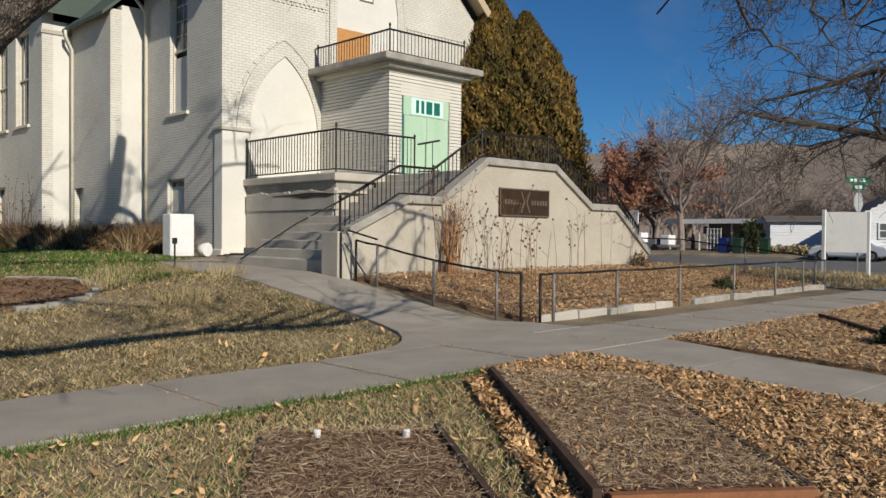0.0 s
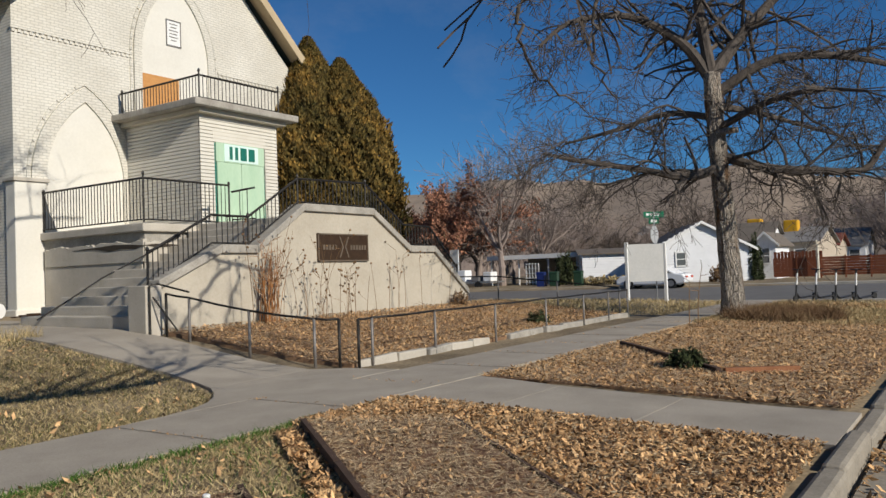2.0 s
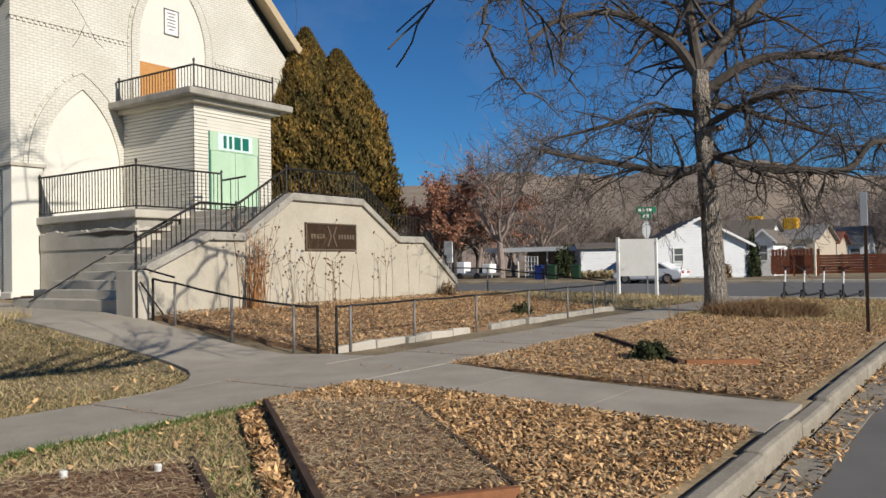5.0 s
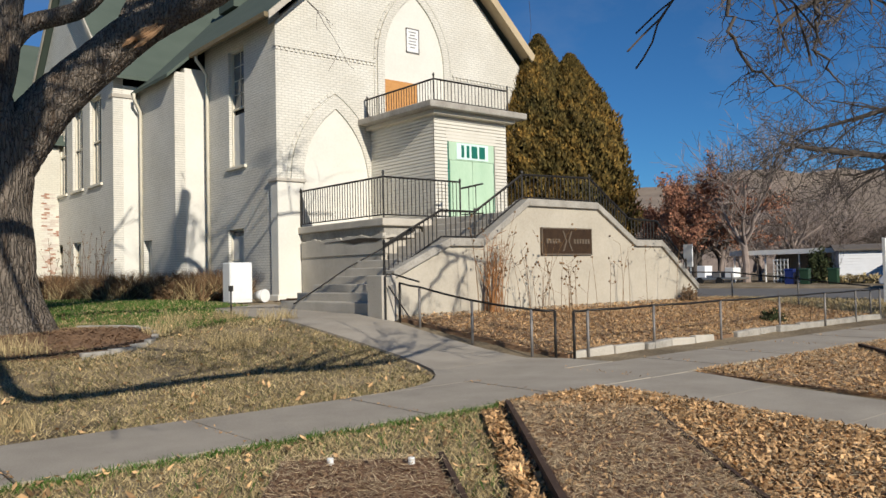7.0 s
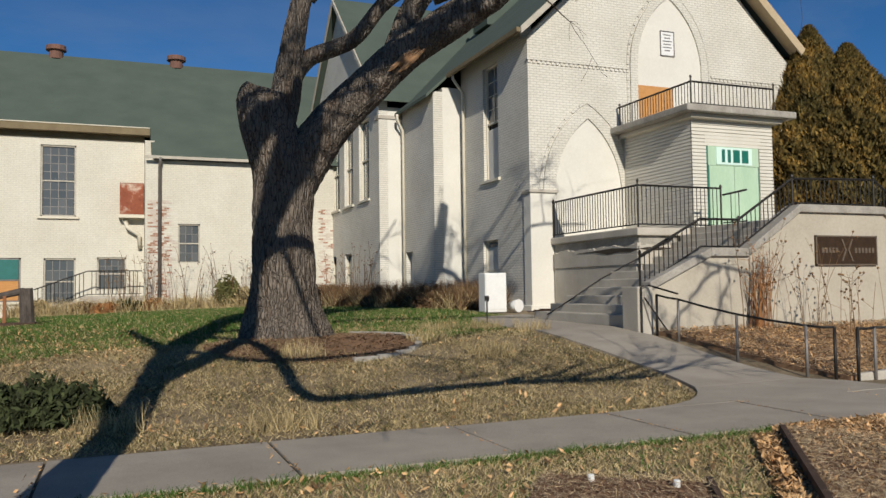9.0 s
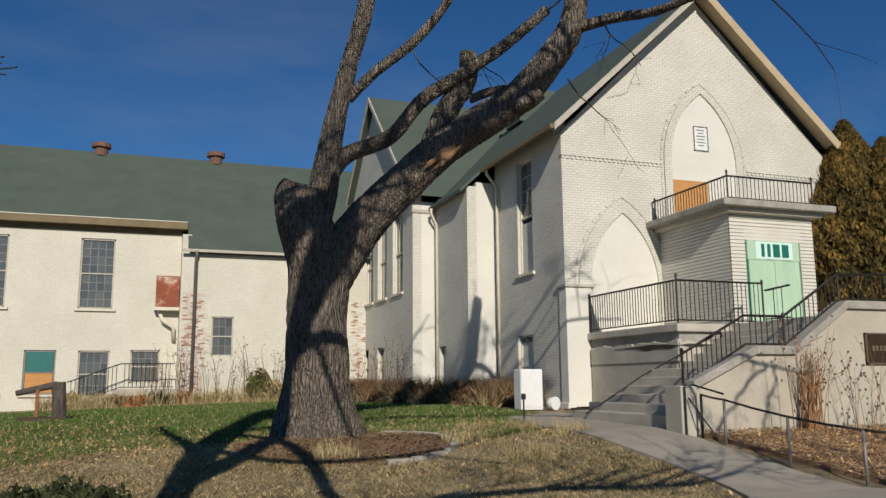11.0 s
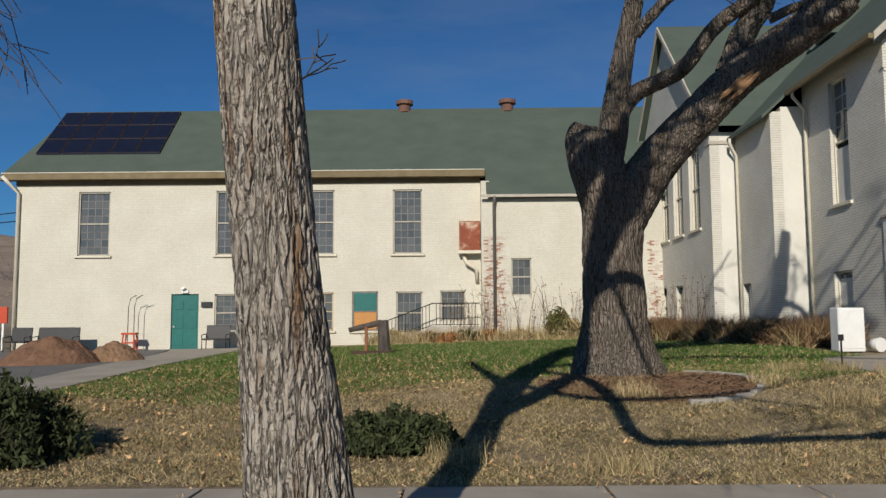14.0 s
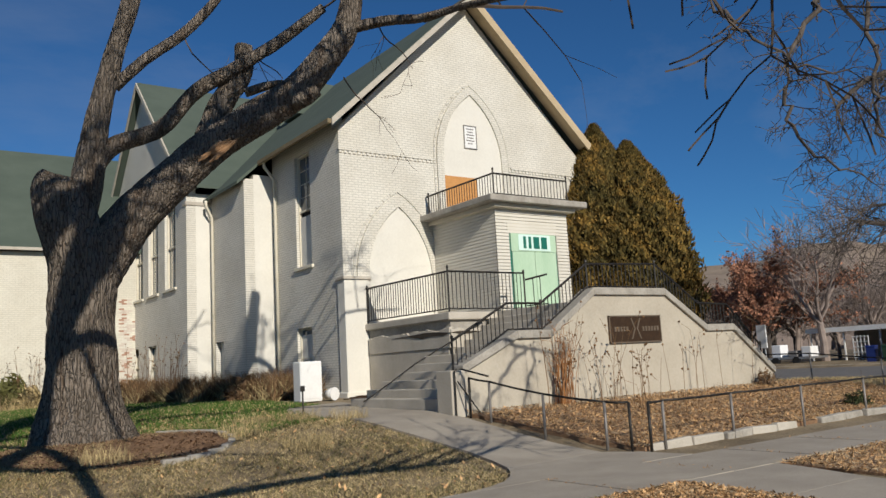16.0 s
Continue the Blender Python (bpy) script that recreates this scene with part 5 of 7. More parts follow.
draped("ring_mulch", [(3.65 + 1.74 * math.cos(2 * math.pi * i / 20), 13.85 + 1.74 * math.sin(2 * math.pi * i / 20)) for i in range(20)], -0.012, M_MULCH, 0.3, 0.08, parent=ring, kind="")

# near trunk in the parkway
nt = thing("parkway_tree", "tall tree with deeply furrowed pale brown bark", "tree")
NX, NY = -0.22, 4.22
sh = Shape()
bark_limb(sh, [(NX + 0.02, NY, -0.25), (NX, NY, 0.1), (NX - 0.03, NY, 0.65), (NX - 0.14, NY, 1.7), (NX - 0.26, NY, 2.8), (NX - 0.34, NY, 4.0)], [0.40, 0.32, 0.258, 0.212, 0.21, 0.2], 180, 52, 0.017, 26.0, 0.12)
sh.done("trunk", M_BARK, nt, smooth=True)
# stem above the view, thickened to widen its shadow on the lawn
sh = Shape()
bark_limb(sh, [(NX - 0.34, NY, 3.95), (NX - 0.4, NY, 6.4), (NX - 0.3, NY, 9.0), (NX - 0.2, NY, 11.0)], [0.21, 0.33, 0.31, 0.2], 32, 14, 0.02, 18.0, 0.12)
sh.done("unseen_upper_trunk", M_BARK, nt, smooth=True)
sh = Shape()
rng = random.Random(21)
for k in range(5):
    an = rng.uniform(0, 6.28)
    grow(sh, rng, (NX - 0.25, NY, 8.6 + k * 0.5), (math.cos(an), math.sin(an), 0.9), 3.8, 0.09, 4, 0.0, 0.7, (3, 4))
for k in range(4):
    grow(sh, rng, (NX - 3.0 - k * 0.4, NY + 1.6 + 0.3 * k, 6.4), (-0.5, 0.3, -0.8), 1.9, 0.02, 3, 0.10, 0.5, (3, 4), min_r=0.0055)
grow(sh, rng, (NX - 0.05, NY, 2.75), (1, 0.1, 0.35), 0.22, 0.007, 2, 0, 0.8, (2, 3))
sh.done("crown", M_TWIG, nt)

# limb overhead, placed by tracing back its shadow on the lawn
sh = Shape()
bark_limb(sh, [(NX - 0.4, NY, 6.6), (0.1, 3.0, 6.4), (0.61, 2.0, 5.5), (0.95, 2.0, 4.3), (1.5, 2.0, 4.05), (3.56, 2.0, 4.2), (5.8, 2.0, 4.1), (7.0, 2.0, 4.4)], [0.15, 0.13, 0.12, 0.10, 0.09, 0.075, 0.05, 0.03], 12, 8, 0.012, 8.0)
sh.done("limb", M_BARK, nt, smooth=True)
# unseen limb, swollen near the top to shade the lopped tree's trunk
sh = Shape()
bark_limb(sh, [(NX - 0.33, NY, 3.8), (0.1, NY, 5.0), (0.4, NY, 6.0), (0.52, NY, 7.2), (0.95, NY, 8.5), (1.35, NY, 9.4), (1.6, NY, 10.8)], [0.19, 0.2, 0.19, 0.18, 0.30, 0.42, 0.3], 24, 12, 0.012, 14.0)
sh.done("limb", M_BARK, nt, smooth=True)
# unseen branch added for the diagonal shadow line on that trunk
sh = Shape()
bark_limb(sh, [(0.6, NY, 8.3), (1.1, NY, 7.4), (1.6, NY, 6.1), (1.9, NY, 5.3)], [0.07, 0.055, 0.045, 0.02], 10, 8, 0.006, 14.0)
sh.done("limb", M_BARK, nt, smooth=True)
sh = Shape()
bark_limb(sh, [(NX - 0.3, NY, 4.6), (NX - 0.9, 3.4, 6.0), (NX - 1.6, 3.0, 7.2), (NX - 2.4, 3.0, 8.6)], [0.16, 0.14, 0.12, 0.08], 12, 8, 0.012, 8.0)
sh.done("limb", M_BARK, nt, smooth=True)
sh = Shape()
bark_limb(sh, [(NX - 0.2, NY - 0.1, 5.2), (0.4, 3.2, 5.0), (1.6, 2.6, 5.2), (2.8, 2.4, 5.6)], [0.10, 0.08, 0.06, 0.04], 12, 8, 0.01, 8.0)
sh.done("limb", M_BARK, nt, smooth=True)
# twigs added for the branching shadow on the lawn
sh = Shape()
rng = random.Random(3)
for p, d, r_ in (((2.2, 2.0, 4.15), (0.6, -0.4, 0.5), 0.035), ((3.0, 2.0, 4.2), (0.9, 0.2, -0.1), 0.045), ((3.6, 2.0, 4.2), (0.8, -0.3, 0.5), 0.04), ((4.2, 2.0, 4.2), (1, 0.3, -0.15), 0.05), ((4.6, 2.0, 4.15), (0.9, -0.2, 0.3), 0.045), ((5.2, 2.0, 4.1), (1, 0.2, 0.1), 0.045), ((5.6, 2.0, 4.1), (0.8, -0.2, 0.4), 0.035), ((6.6, 2.0, 4.3), (1, 0, 0.3), 0.03), ((1.2, 2.0, 4.1), (0.2, -0.6, 0.4), 0.03), ((2.8, 2.4, 5.6), (0.8, -0.2, 0.3), 0.04), ((2.0, 2.5, 5.3), (1, 0.1, 0.1), 0.05)):
    grow(sh, rng, p, d, 1.7, r_, 3, 0.0, 0.6, (2, 4), min_r=0.009)
sh.done("side_crown", M_TWIG, nt)
# unseen limbs added to throw soft shadows on the church's west wall
for k, (ex, ey, ez_) in enumerate(((3.6, 5.0, 13.2), (4.8, 4.6, 12.6), (5.8, 4.0, 13.8), (6.6, 4.6, 12.3), (7.4, 3.8, 13.2))):
    sh = Shape()
    c, r = spline([Vector((NX - 0.3, NY, 8.2 + 0.3 * k)), Vector((ex * 0.3, NY, 10.0 + 0.2 * k)), Vector((ex * 0.7, (ey + NY) / 2, 11.4)), Vector((ex, ey, ez_))], [0.16, 0.13, 0.11, 0.06], 6)
    sh.tube(c, r, 8, cap=False)
    rng = random.Random(90 + k)
    for i in range(8, len(c)):
        side = Vector((rng.gauss(0.2, 0.6), rng.gauss(0, 0.5), rng.gauss(0.2, 0.9))).normalized()
        grow(sh, rng, c[i], side, rng.uniform(0.9, 1.9), 0.055, 2, 0.0, 0.6, (2, 3), min_r=0.016)
    sh.done("unseen_crown_limb", M_BARK2, nt)

# spreading bare tree by the far corner of the parkway
T2 = Vector((22.9, 6.42, lz(22.9, 6.42)))
rv = Vector((0.561, -0.828, 0.0))
t2 = thing("spreading_tree", "leafless spreading tree with dark drooping limbs", "tree")
sh = Shape()
fork = T2 - rv * 0.3 + Vector((0, 0, 6.5))
bark_limb(sh, [T2 + Vector((0, 0, -0.2)), T2 + Vector((0, 0, 0.3)), T2 - rv * 0.05 + Vector((0, 0, 1.5)), T2 - rv * 0.2 + Vector((0, 0, 4.0)), T2 - rv * 0.28 + Vector((0, 0, 5.6)), fork], [0.44, 0.33, 0.265, 0.235, 0.225, 0.21], 64, 24, 0.02, 18.0)
sh.done("trunk", M_BARK, t2, smooth=True)
sh = Shape()
rng = random.Random(5)
fw = Vector((0.828, 0.561, 0))
def big_limb(pts, radii, n_sub, L, seed, droop=0.06):
    g = random.Random(seed)
    P = [T2 + rv * a + fw * b_ + Vector((0, 0, c)) for a, b_, c in pts]
    c, r = spline(P, radii, 5)
    sh.tube(c, r, 8, cap=False)
    for i in range(2, len(c)):
        for k in range(n_sub if i % 2 else 1):
            base = (c[i] - c[i - 1]).normalized()
            side = Vector((g.gauss(0, 1), g.gauss(0, 1), g.gauss(0.0, 0.9))).normalized()
            grow(sh, g, c[i], base * 0.5 + side * 0.8, L * g.uniform(0.5, 1.15), max(r[i] * g.uniform(0.28, 0.5), 0.018), 3, droop + 0.05, 0.75, (3, 4), min_r=0.0055, wiggle=0.34)


big_limb([(-0.3, 0, 6.3), (-1.0, 0.2, 7.4), (-2.4, 0.3, 8.2), (-4.0, 0, 8.0), (-4.9, -0.3, 7.3)], [0.17, 0.14, 0.10, 0.07, 0.04], 2, 1.4, 1)
big_limb([(-0.3, 0, 6.4), (-0.5, 0.2, 8.5), (-0.4, 0.4, 10.5), (-0.2, 0.5, 12.5)], [0.17, 0.14, 0.1, 0.05], 2, 2.4, 2, 0.0)
big_limb([(-0.3, 0, 6.4), (0.7, 0.3, 7.6), (1.9, 0.6, 8.8), (3.4, 0.5, 10.0)], [0.2, 0.16, 0.12, 0.07], 2, 2.4, 3, 0.02)
big_limb([(-0.1, 0, 6.0), (1.2, -0.4, 6.7), (3.0, -0.8, 6.6), (5.0, -1.0, 6.0)], [0.15, 0.12, 0.09, 0.05], 2, 2.0, 4)
big_limb([(-0.2, 0, 4.3), (0.8, -0.3, 3.9), (1.9, -0.5, 3.75), (3.3, -0.6, 3.7), (4.0, -0.6, 4.4), (5.0, -0.6, 4.2)], [0.14, 0.12, 0.11, 0.09, 0.08, 0.05], 2, 1.6, 5)
big_limb([(-0.2, 0, 4.0), (-1.1, -0.3, 3.7), (-2.4, -0.6, 3.9), (-4.2, -0.8, 4.2), (-5.0, -0.8, 4.4)], [0.13, 0.11, 0.085, 0.06, 0.03], 2, 1.6, 6)
big_limb([(-0.3, 0, 5.3), (-1.3, 0.8, 5.6), (-2.6, 1.4, 5.3), (-4.0, 1.6, 5.0)], [0.1, 0.08, 0.06, 0.03], 2, 1.7, 7)
big_limb([(-0.2, 0, 5.0), (0.6, -1.2, 5.4), (1.2, -2.6, 5.4), (1.6, -4.2, 5.0)], [0.11, 0.09, 0.06, 0.03], 2, 1.7, 8)
big_limb([(-0.2, 0, 5.6), (1.2, 1.0, 5.6), (2.6, 1.8, 5.4), (4.2, 2.2, 5.0)], [0.11, 0.09, 0.06, 0.03], 2, 1.8, 9)
sh.done("crown", M_BARK2, t2)
# long limb of the parkway tree that reaches along the pavement and hangs down
def hang(pts, radii, seed, n_sub=1, L=1.2):
    g = random.Random(seed)
    c, r = spline([Vector(p) for p in pts], radii, 5)
    c = [p + Vector((g.gauss(0, 0.04), g.gauss(0, 0.04), g.gauss(0, 0.04))) for p in c]
    s_ = Shape()
    s_.tube(c, r, 8, cap=False)
    for i in range(3, len(c)):
        if c[i].x < 7.0:
            continue
        for k in range(n_sub):
            base = (c[i] - c[i - 1]).normalized()
            side = Vector((g.gauss(0, 1), g.gauss(0, 1), g.gauss(-0.2, 0.8))).normalized()
            grow(s_, g, c[i], base * 0.5 + side * 0.8, L * g.uniform(0.4, 1.0), max(min(r[i], 0.04) * g.uniform(0.3, 0.5), 0.007), 2, 0.08, 0.75, (3, 4), min_r=0.0035, wiggle=0.35)
    s_.done("hanging_limb", M_BARK2, nt)


hang([(NX - 0.3, NY, 7.0), (2.5, 4.9, 7.6), (5.5, 5.4, 7.2), (8.2, 5.3, 6.6), (9.67, 4.7, 6.04), (11.2, 4.5, 5.9)], [0.14, 0.12, 0.09, 0.06, 0.04, 0.015], 31, 1, 0.45)
hang([(9.92, 4.64, 6.05), (9.24, 4.7, 5.36), (8.68, 4.83, 4.62), (8.55, 4.83, 4.06), (8.99, 4.89, 3.59), (9.8, 4.7, 3.31)], [0.038, 0.031, 0.028, 0.022, 0.016, 0.008], 32, 1, 0.45)
hang([(8.3, 5.4, 6.5), (8.25, 5.45, 5.5), (8.37, 5.07, 4.93), (8.68, 4.76, 4.55), (9.3, 4.45, 4.43)], [0.025, 0.022, 0.019, 0.014, 0.008], 33, 1, 0.4)
hang([(10.2, 4.6, 6.0), (9.92, 4.45, 5.36), (9.73, 4.45, 4.49), (9.92, 4.58, 3.87), (10.4, 4.45, 3.44)], [0.031, 0.028, 0.022, 0.016, 0.008], 34, 1, 0.45)
hang([(7.4, 5.4, 6.95), (7.75, 5.7, 6.75), (8.0, 5.8, 6.5), (8.25, 5.7, 6.25)], [0.03, 0.022, 0.016, 0.006], 35, 1, 0.25)
big_knob = Shape()
bark_limb(big_knob, [T2 - rv * 0.2 + Vector((0, 0, 4.75)), T2 - rv * 0.2 - fw * 0.25 + Vector((0, 0, 4.85)), T2 + rv * 0.2 - fw * 0.4 + Vector((0, 0, 4.9))], [0.12, 0.1, 0.08], 12, 6, 0.01)
big_knob.done("cut_stub", M_BARK, t2, smooth=True)


# conifer behind the stairs: many small sprays round a tapering core
def conifer(parent, cx, cy, z0, h, rad, count, seed):
    g = np.random.RandomState(seed)
    t = g.rand(count) ** 0.85
    prof_ = np.where(t < 0.3, 0.78 + 0.22 * t / 0.3, 1 - (np.maximum(t - 0.3, 0) / 0.7) ** 2.4)
    an = g.rand(count) * 2 * np.pi
    lump = 1 + 0.07 * np.sin(an * 5 + t * 17) + 0.07 * np.sin(an * 9 - t * 31 + 1) + 0.05 * np.sin(an * 17 + t * 57)
    R = rad * prof_ * lump * (0.80 + 0.22 * g.rand(count)) + 0.05
    P = np.stack([cx + R * np.cos(an), cy + R * np.sin(an), z0 + t * h], 1)
    out = np.stack([np.cos(an), np.sin(an), np.zeros(count)], 1)
    upv = np.stack([0.45 * np.cos(an) + 0.5 * g.randn(count), 0.45 * np.sin(an) + 0.5 * g.randn(count), np.ones(count)], 1)
    upv /= np.linalg.norm(upv, axis=1)[:, None]
    sd = np.cross(upv, out + 0.6 * g.randn(count, 3))
    sd /= np.linalg.norm(sd, axis=1)[:, None]
    L = (0.07 + 0.13 * g.rand(count))[:, None]
    W = (0.022 + 0.035 * g.rand(count))[:, None]
    V = np.stack([P - upv * L * 0.4, P + sd * W, P + upv * L, P - sd * W], 1).reshape(-1, 3)
    Fc = np.arange(count * 4).reshape(-1, 4)
    raw("foliage", V.tolist(), Fc.tolist(), M_EVERG, parent)
    # tapering core coloured near-black for the shade inside the foliage
    s = Shape()
    ts = np.linspace(0, 1, 12)
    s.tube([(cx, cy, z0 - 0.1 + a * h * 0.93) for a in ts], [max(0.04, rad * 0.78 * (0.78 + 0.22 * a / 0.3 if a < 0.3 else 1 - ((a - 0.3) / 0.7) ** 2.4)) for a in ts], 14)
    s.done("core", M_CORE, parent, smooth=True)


cf = thing("conifer", "tall golden-green columnar conifer with dense foliage", "tree")
conifer(cf, 22.4, 20.9, 0.3, 9.75, 1.95, 60000, 1)
conifer(cf, 23.1, 20.0, 0.3, 8.95, 2.1, 60000, 2)


# ---------- pipe fence round the garden bed ----------
fence_y = lambda x: 8.95 + 0.03 * (x - 10.5)
def pipe_fence(label, posts, h, dark=()):
    t = thing("pipe_fence", label, "fence", "garden fences")
    tops = []
    for i, (x, y) in enumerate(posts):
        z = lz(x, y)
        Shape().tube([(x, y, z - 0.2), (x, y, z + h)], 0.024, 8).done("post", M_IRON if i in dark else M_PIPE, t, smooth=True)
        tops.append((x, y, z + h))
    for a, b_ in zip(tops, tops[1:]):
        m_ = ((a[0] + b_[0]) / 2, (a[1] + b_[1]) / 2, (a[2] + b_[2]) / 2 - 0.012)
        Shape().tube([a, m_, b_], 0.019, 8).done("rail", M_IRON, t, smooth=True)
    return t


pipe_fence("thin sagging pipe rail beside the path", [(9.98, 12.9), (10.0, 12.3), (9.95, 10.75), (10.14, 9.5), (10.38, 9.2)], 0.74, (0, 4))
pipe_fence("low pipe rail along the garden bed", [(x, fence_y(x)) for x in (10.55, 10.9, 12.75, 15.0, 17.4, 19.6, 21.3, 22.8)], 0.74, (0,))
pipe_fence("pipe rail posts on the street side of the bed", [(22.9, 9.6), (23.0, 11.6), (22.9, 13.6), (22.6, 16.0)], 0.8)
gk = thing("garden_kerb", "broken pale concrete kerb below the fence", "kerb")
rng = random.Random(12)
x = 10.6
while x < 22.7:
    w = rng.uniform(0.7, 1.4)
    if not 14.6 < x < 15.3:
        z = lz(x, fence_y(x))
        Shape().box(-w / 2 + 0.02, w / 2 - 0.02, -0.07, 0.07, -0.15, 0.10).done("kerb_piece", M_CONC_D if rng.random() < 0.5 else M_CONC, gk, bevel=0.025, at=pose(x + w / 2, fence_y(x + w / 2) + 0.08 + rng.uniform(-.03, .03), z, rng.uniform(-6, 6), rng.uniform(-2.5, 2.5), 1.7 + rng.uniform(-3, 3)))
    x += w
hr = thing("stair_handrail", "black pipe handrail at the foot of the steps", "handrail")
Shape().tube([(9.75, 13.05, 0.4), (9.75, 13.05, 1.35), (9.9, 13.02, 1.38), (10.0, 12.3, 1.22)], 0.018, 6).done("rail", M_IRON, hr)
Shape().tube([(9.8, 13.03, 1.15), (9.98, 12.6, 0.55)], 0.015, 6).done("brace", M_IRON, hr)
hr2 = thing("wall_handrail", "thin dark handrail along the foundation wall", "handrail")
Shape().tube([(9.7, 16.6, 0.75), (10.3, 16.65, 1.05), (11.2, 16.68, 1.55), (12.2, 16.7, 2.0), (13.4, 16.7, 2.6)], 0.018, 6).done("rail", M_IRON, hr2)

# ---------- small things by the church corner ----------
ap = thing("white_cabinet", "white metal cabinet standing against the wall", "cabinet")
gz = lz(10.1, 20.4)
Shape().box(9.85, 10.5, 20.3, 20.75, gz, gz + 1.08).done("body", M_WHITE, ap, bevel=0.03)
Shape().box(9.87, 10.48, 20.285, 20.3, gz + 0.08, gz + 1.04).done("door", M_WHITE, ap, bevel=0.01)
ball = thing("white_bucket", "white plastic bucket lying on its side", "bucket")
Shape().tube([(10.85, 20.3, gz + 0.17), (10.83, 20.35, gz + 0.17), (10.78, 20.6, gz + 0.15)], [0.165, 0.17, 0.14], 16).done("pail", M_WHITE, ball, smooth=True)
Shape().tube([(10.86, 20.28, gz + 0.17), (10.85, 20.31, gz + 0.17)], 0.18, 16).done("rim", M_WHITE, ball)
hose = thing("garden_hose", "dark red hose heaped on the ground", "hose")
pts = [(11.1 + 0.35 * math.cos(a) + a * 0.03, 19.7 + 0.22 * math.sin(a), lz(11, 19.7) + 0.03 + 0.004 * a) for a in np.linspace(0, 18, 70)]
Shape().tube(pts, 0.016, 5).done("coil", M_BRONZE, hose)
stake = thing("iron_stake", "thin black stake at the path edge", "stake")
Shape().tube([(8.0, 16.2, 0.3), (8.0, 16.2, lz(8.0, 16.2) + 0.62)], 0.018, 6).done("rod", M_IRON, stake)
Shape().box(7.95, 8.05, 16.19, 16.21, lz(8.0, 16.2) + 0.5, lz(8.0, 16.2) + 0.62).done("head", M_IRON, stake)
for i, (x, y) in enumerate(((4.22, 4.92), (3.75, 5.28))):
    c = thing("sprinkler_cap", "small white plastic cap in the bed", "cap", "bed caps")
    Shape().tube([(x, y, lz(x, y)), (x, y, lz(x, y) + 0.07), (x, y, lz(x, y) + 0.075)], [0.025, 0.025, 0.018], 10).done("cap", M_WHITE, c)

# ---------- by the annex ----------
def chair(x, y, rz_, wide, label):
    t = thing("patio_chair" if wide < 1 else "patio_sofa", label, "chair", "patio seats", at=pose(x, y, lz(x, y), 0, 0, rz_))
    Shape().box(-wide / 2, wide / 2, -0.3, 0.3, 0.42, 0.5).done("seat", M_BLACK, t, bevel=0.03)
    Shape().prism([(0.27, 0.45), (0.33, 0.45), (0.45, 1.1), (0.39, 1.1)], -wide / 2, wide / 2, "x").done("backrest", M_BLACK, t, bevel=0.02)
    for sx_ in (-1, 1):
        Shape().tube([(sx_ * wide / 2, -0.32, 0.0), (sx_ * wide / 2, -0.34, 0.66), (sx_ * wide / 2, 0.3, 0.7)], 0.025, 6).done("armrest", M_BLACK, t)
        Shape().tube([(sx_ * wide / 2, 0.3, 0.0), (sx_ * wide / 2, 0.33, 0.7)], 0.022, 6).done("leg", M_BLACK, t)
    return t


chair(-10.5, 37.2, 0, 1.1, "black sling patio chair beside the door")
chair(-17.6, 36.6, 0, 1.9, "dark woven patio sofa by the wall")
chair(-19.2, 36.4, 0, 0.95, "dark metal patio chair with red cushion")
st_ = thing("step_stool", "bright red step stool with long handles", "stool", at=pose(-14.5, 37.3, lz(-14.5, 37.3)))
for x_ in (-0.3, 0.3):
    for y_ in (-0.2, 0.2):
        Shape().tube([(x_, y_, 0), (x_ * 0.8, y_ * 0.8, 0.78)], 0.035, 6).done("leg", M_RED, st_)
Shape().box(-0.33, 0.33, -0.22, 0.22, 0.74, 0.84).done("top", M_RED, st_, bevel=0.02)
Shape().box(-0.3, 0.3, -0.2, 0.2, 0.34, 0.4).done("tread", M_RED, st_)
for k in (0, 0.28):
    Shape().tube([(-0.15 + k, 0.1, 0.0), (-0.15 + k, 0.12, 2.0), (-0.05 + k, 0.1, 2.4), (0.25 + k, 0.0, 2.55)], 0.018, 6).done("long_handle", M_IRON, st_)


def mound(name, label, cx, cy, rx, ry_, h, material, seed):
    b = bmesh.new()
    bmesh.ops.create_grid(b, x_segments=60, y_segments=40, size=1.0)
    for v in b.verts:
        r_ = math.hypot(v.co.x, v.co.y)
        k = max(0.0, 1 - r_ * r_)
        x_, y_ = cx + v.co.x * rx, cy + v.co.y * ry_
        v.co = (x_, y_, lz(x_, y_) - 0.04 + h * k * (1 + 0.35 * noise.noise(Vector((x_ * 2 + seed, y_ * 2, 0)))) + 0.05 * noise.noise(Vector((x_ * 9, y_ * 9, seed))) * (k > 0))
    me = bpy.data.meshes.new(name)
    b.to_mesh(me)
    b.free()
    me.materials.append(material)
    return tagged(new(name, me), label, "mulch pile")


mound("mulch_pile", "heap of brown garden mulch on the paving", -12.1, 25.3, 1.6, 1.5, 0.85, M_COMPOST, 1)
mound("mulch_pile", "low heap of pale wood chips on the paving", -10.5, 26.2, 1.0, 0.9, 0.62, M_MULCH, 5)
pl = thing("timber_stump", "weathered post and leaning log on the lawn", "post")
gz = lz(-2.9, 25.0)
Shape().tube([(-1.7, 25.0, gz - 0.1), (-1.75, 25.0, gz + 1.05)], [0.2, 0.17], 10).done("post", M_BARK2, pl)
Shape().tube([(-1.8, 25.0, gz + 0.98), (-2.8, 25.1, gz + 0.75)], [0.1, 0.08], 10).done("log", M_BARK2, pl)
Shape().box(-2.3, -2.22, 24.9, 25.0, gz - 0.1, gz + 0.85).done("plank", M_EDGEORANGE, pl)
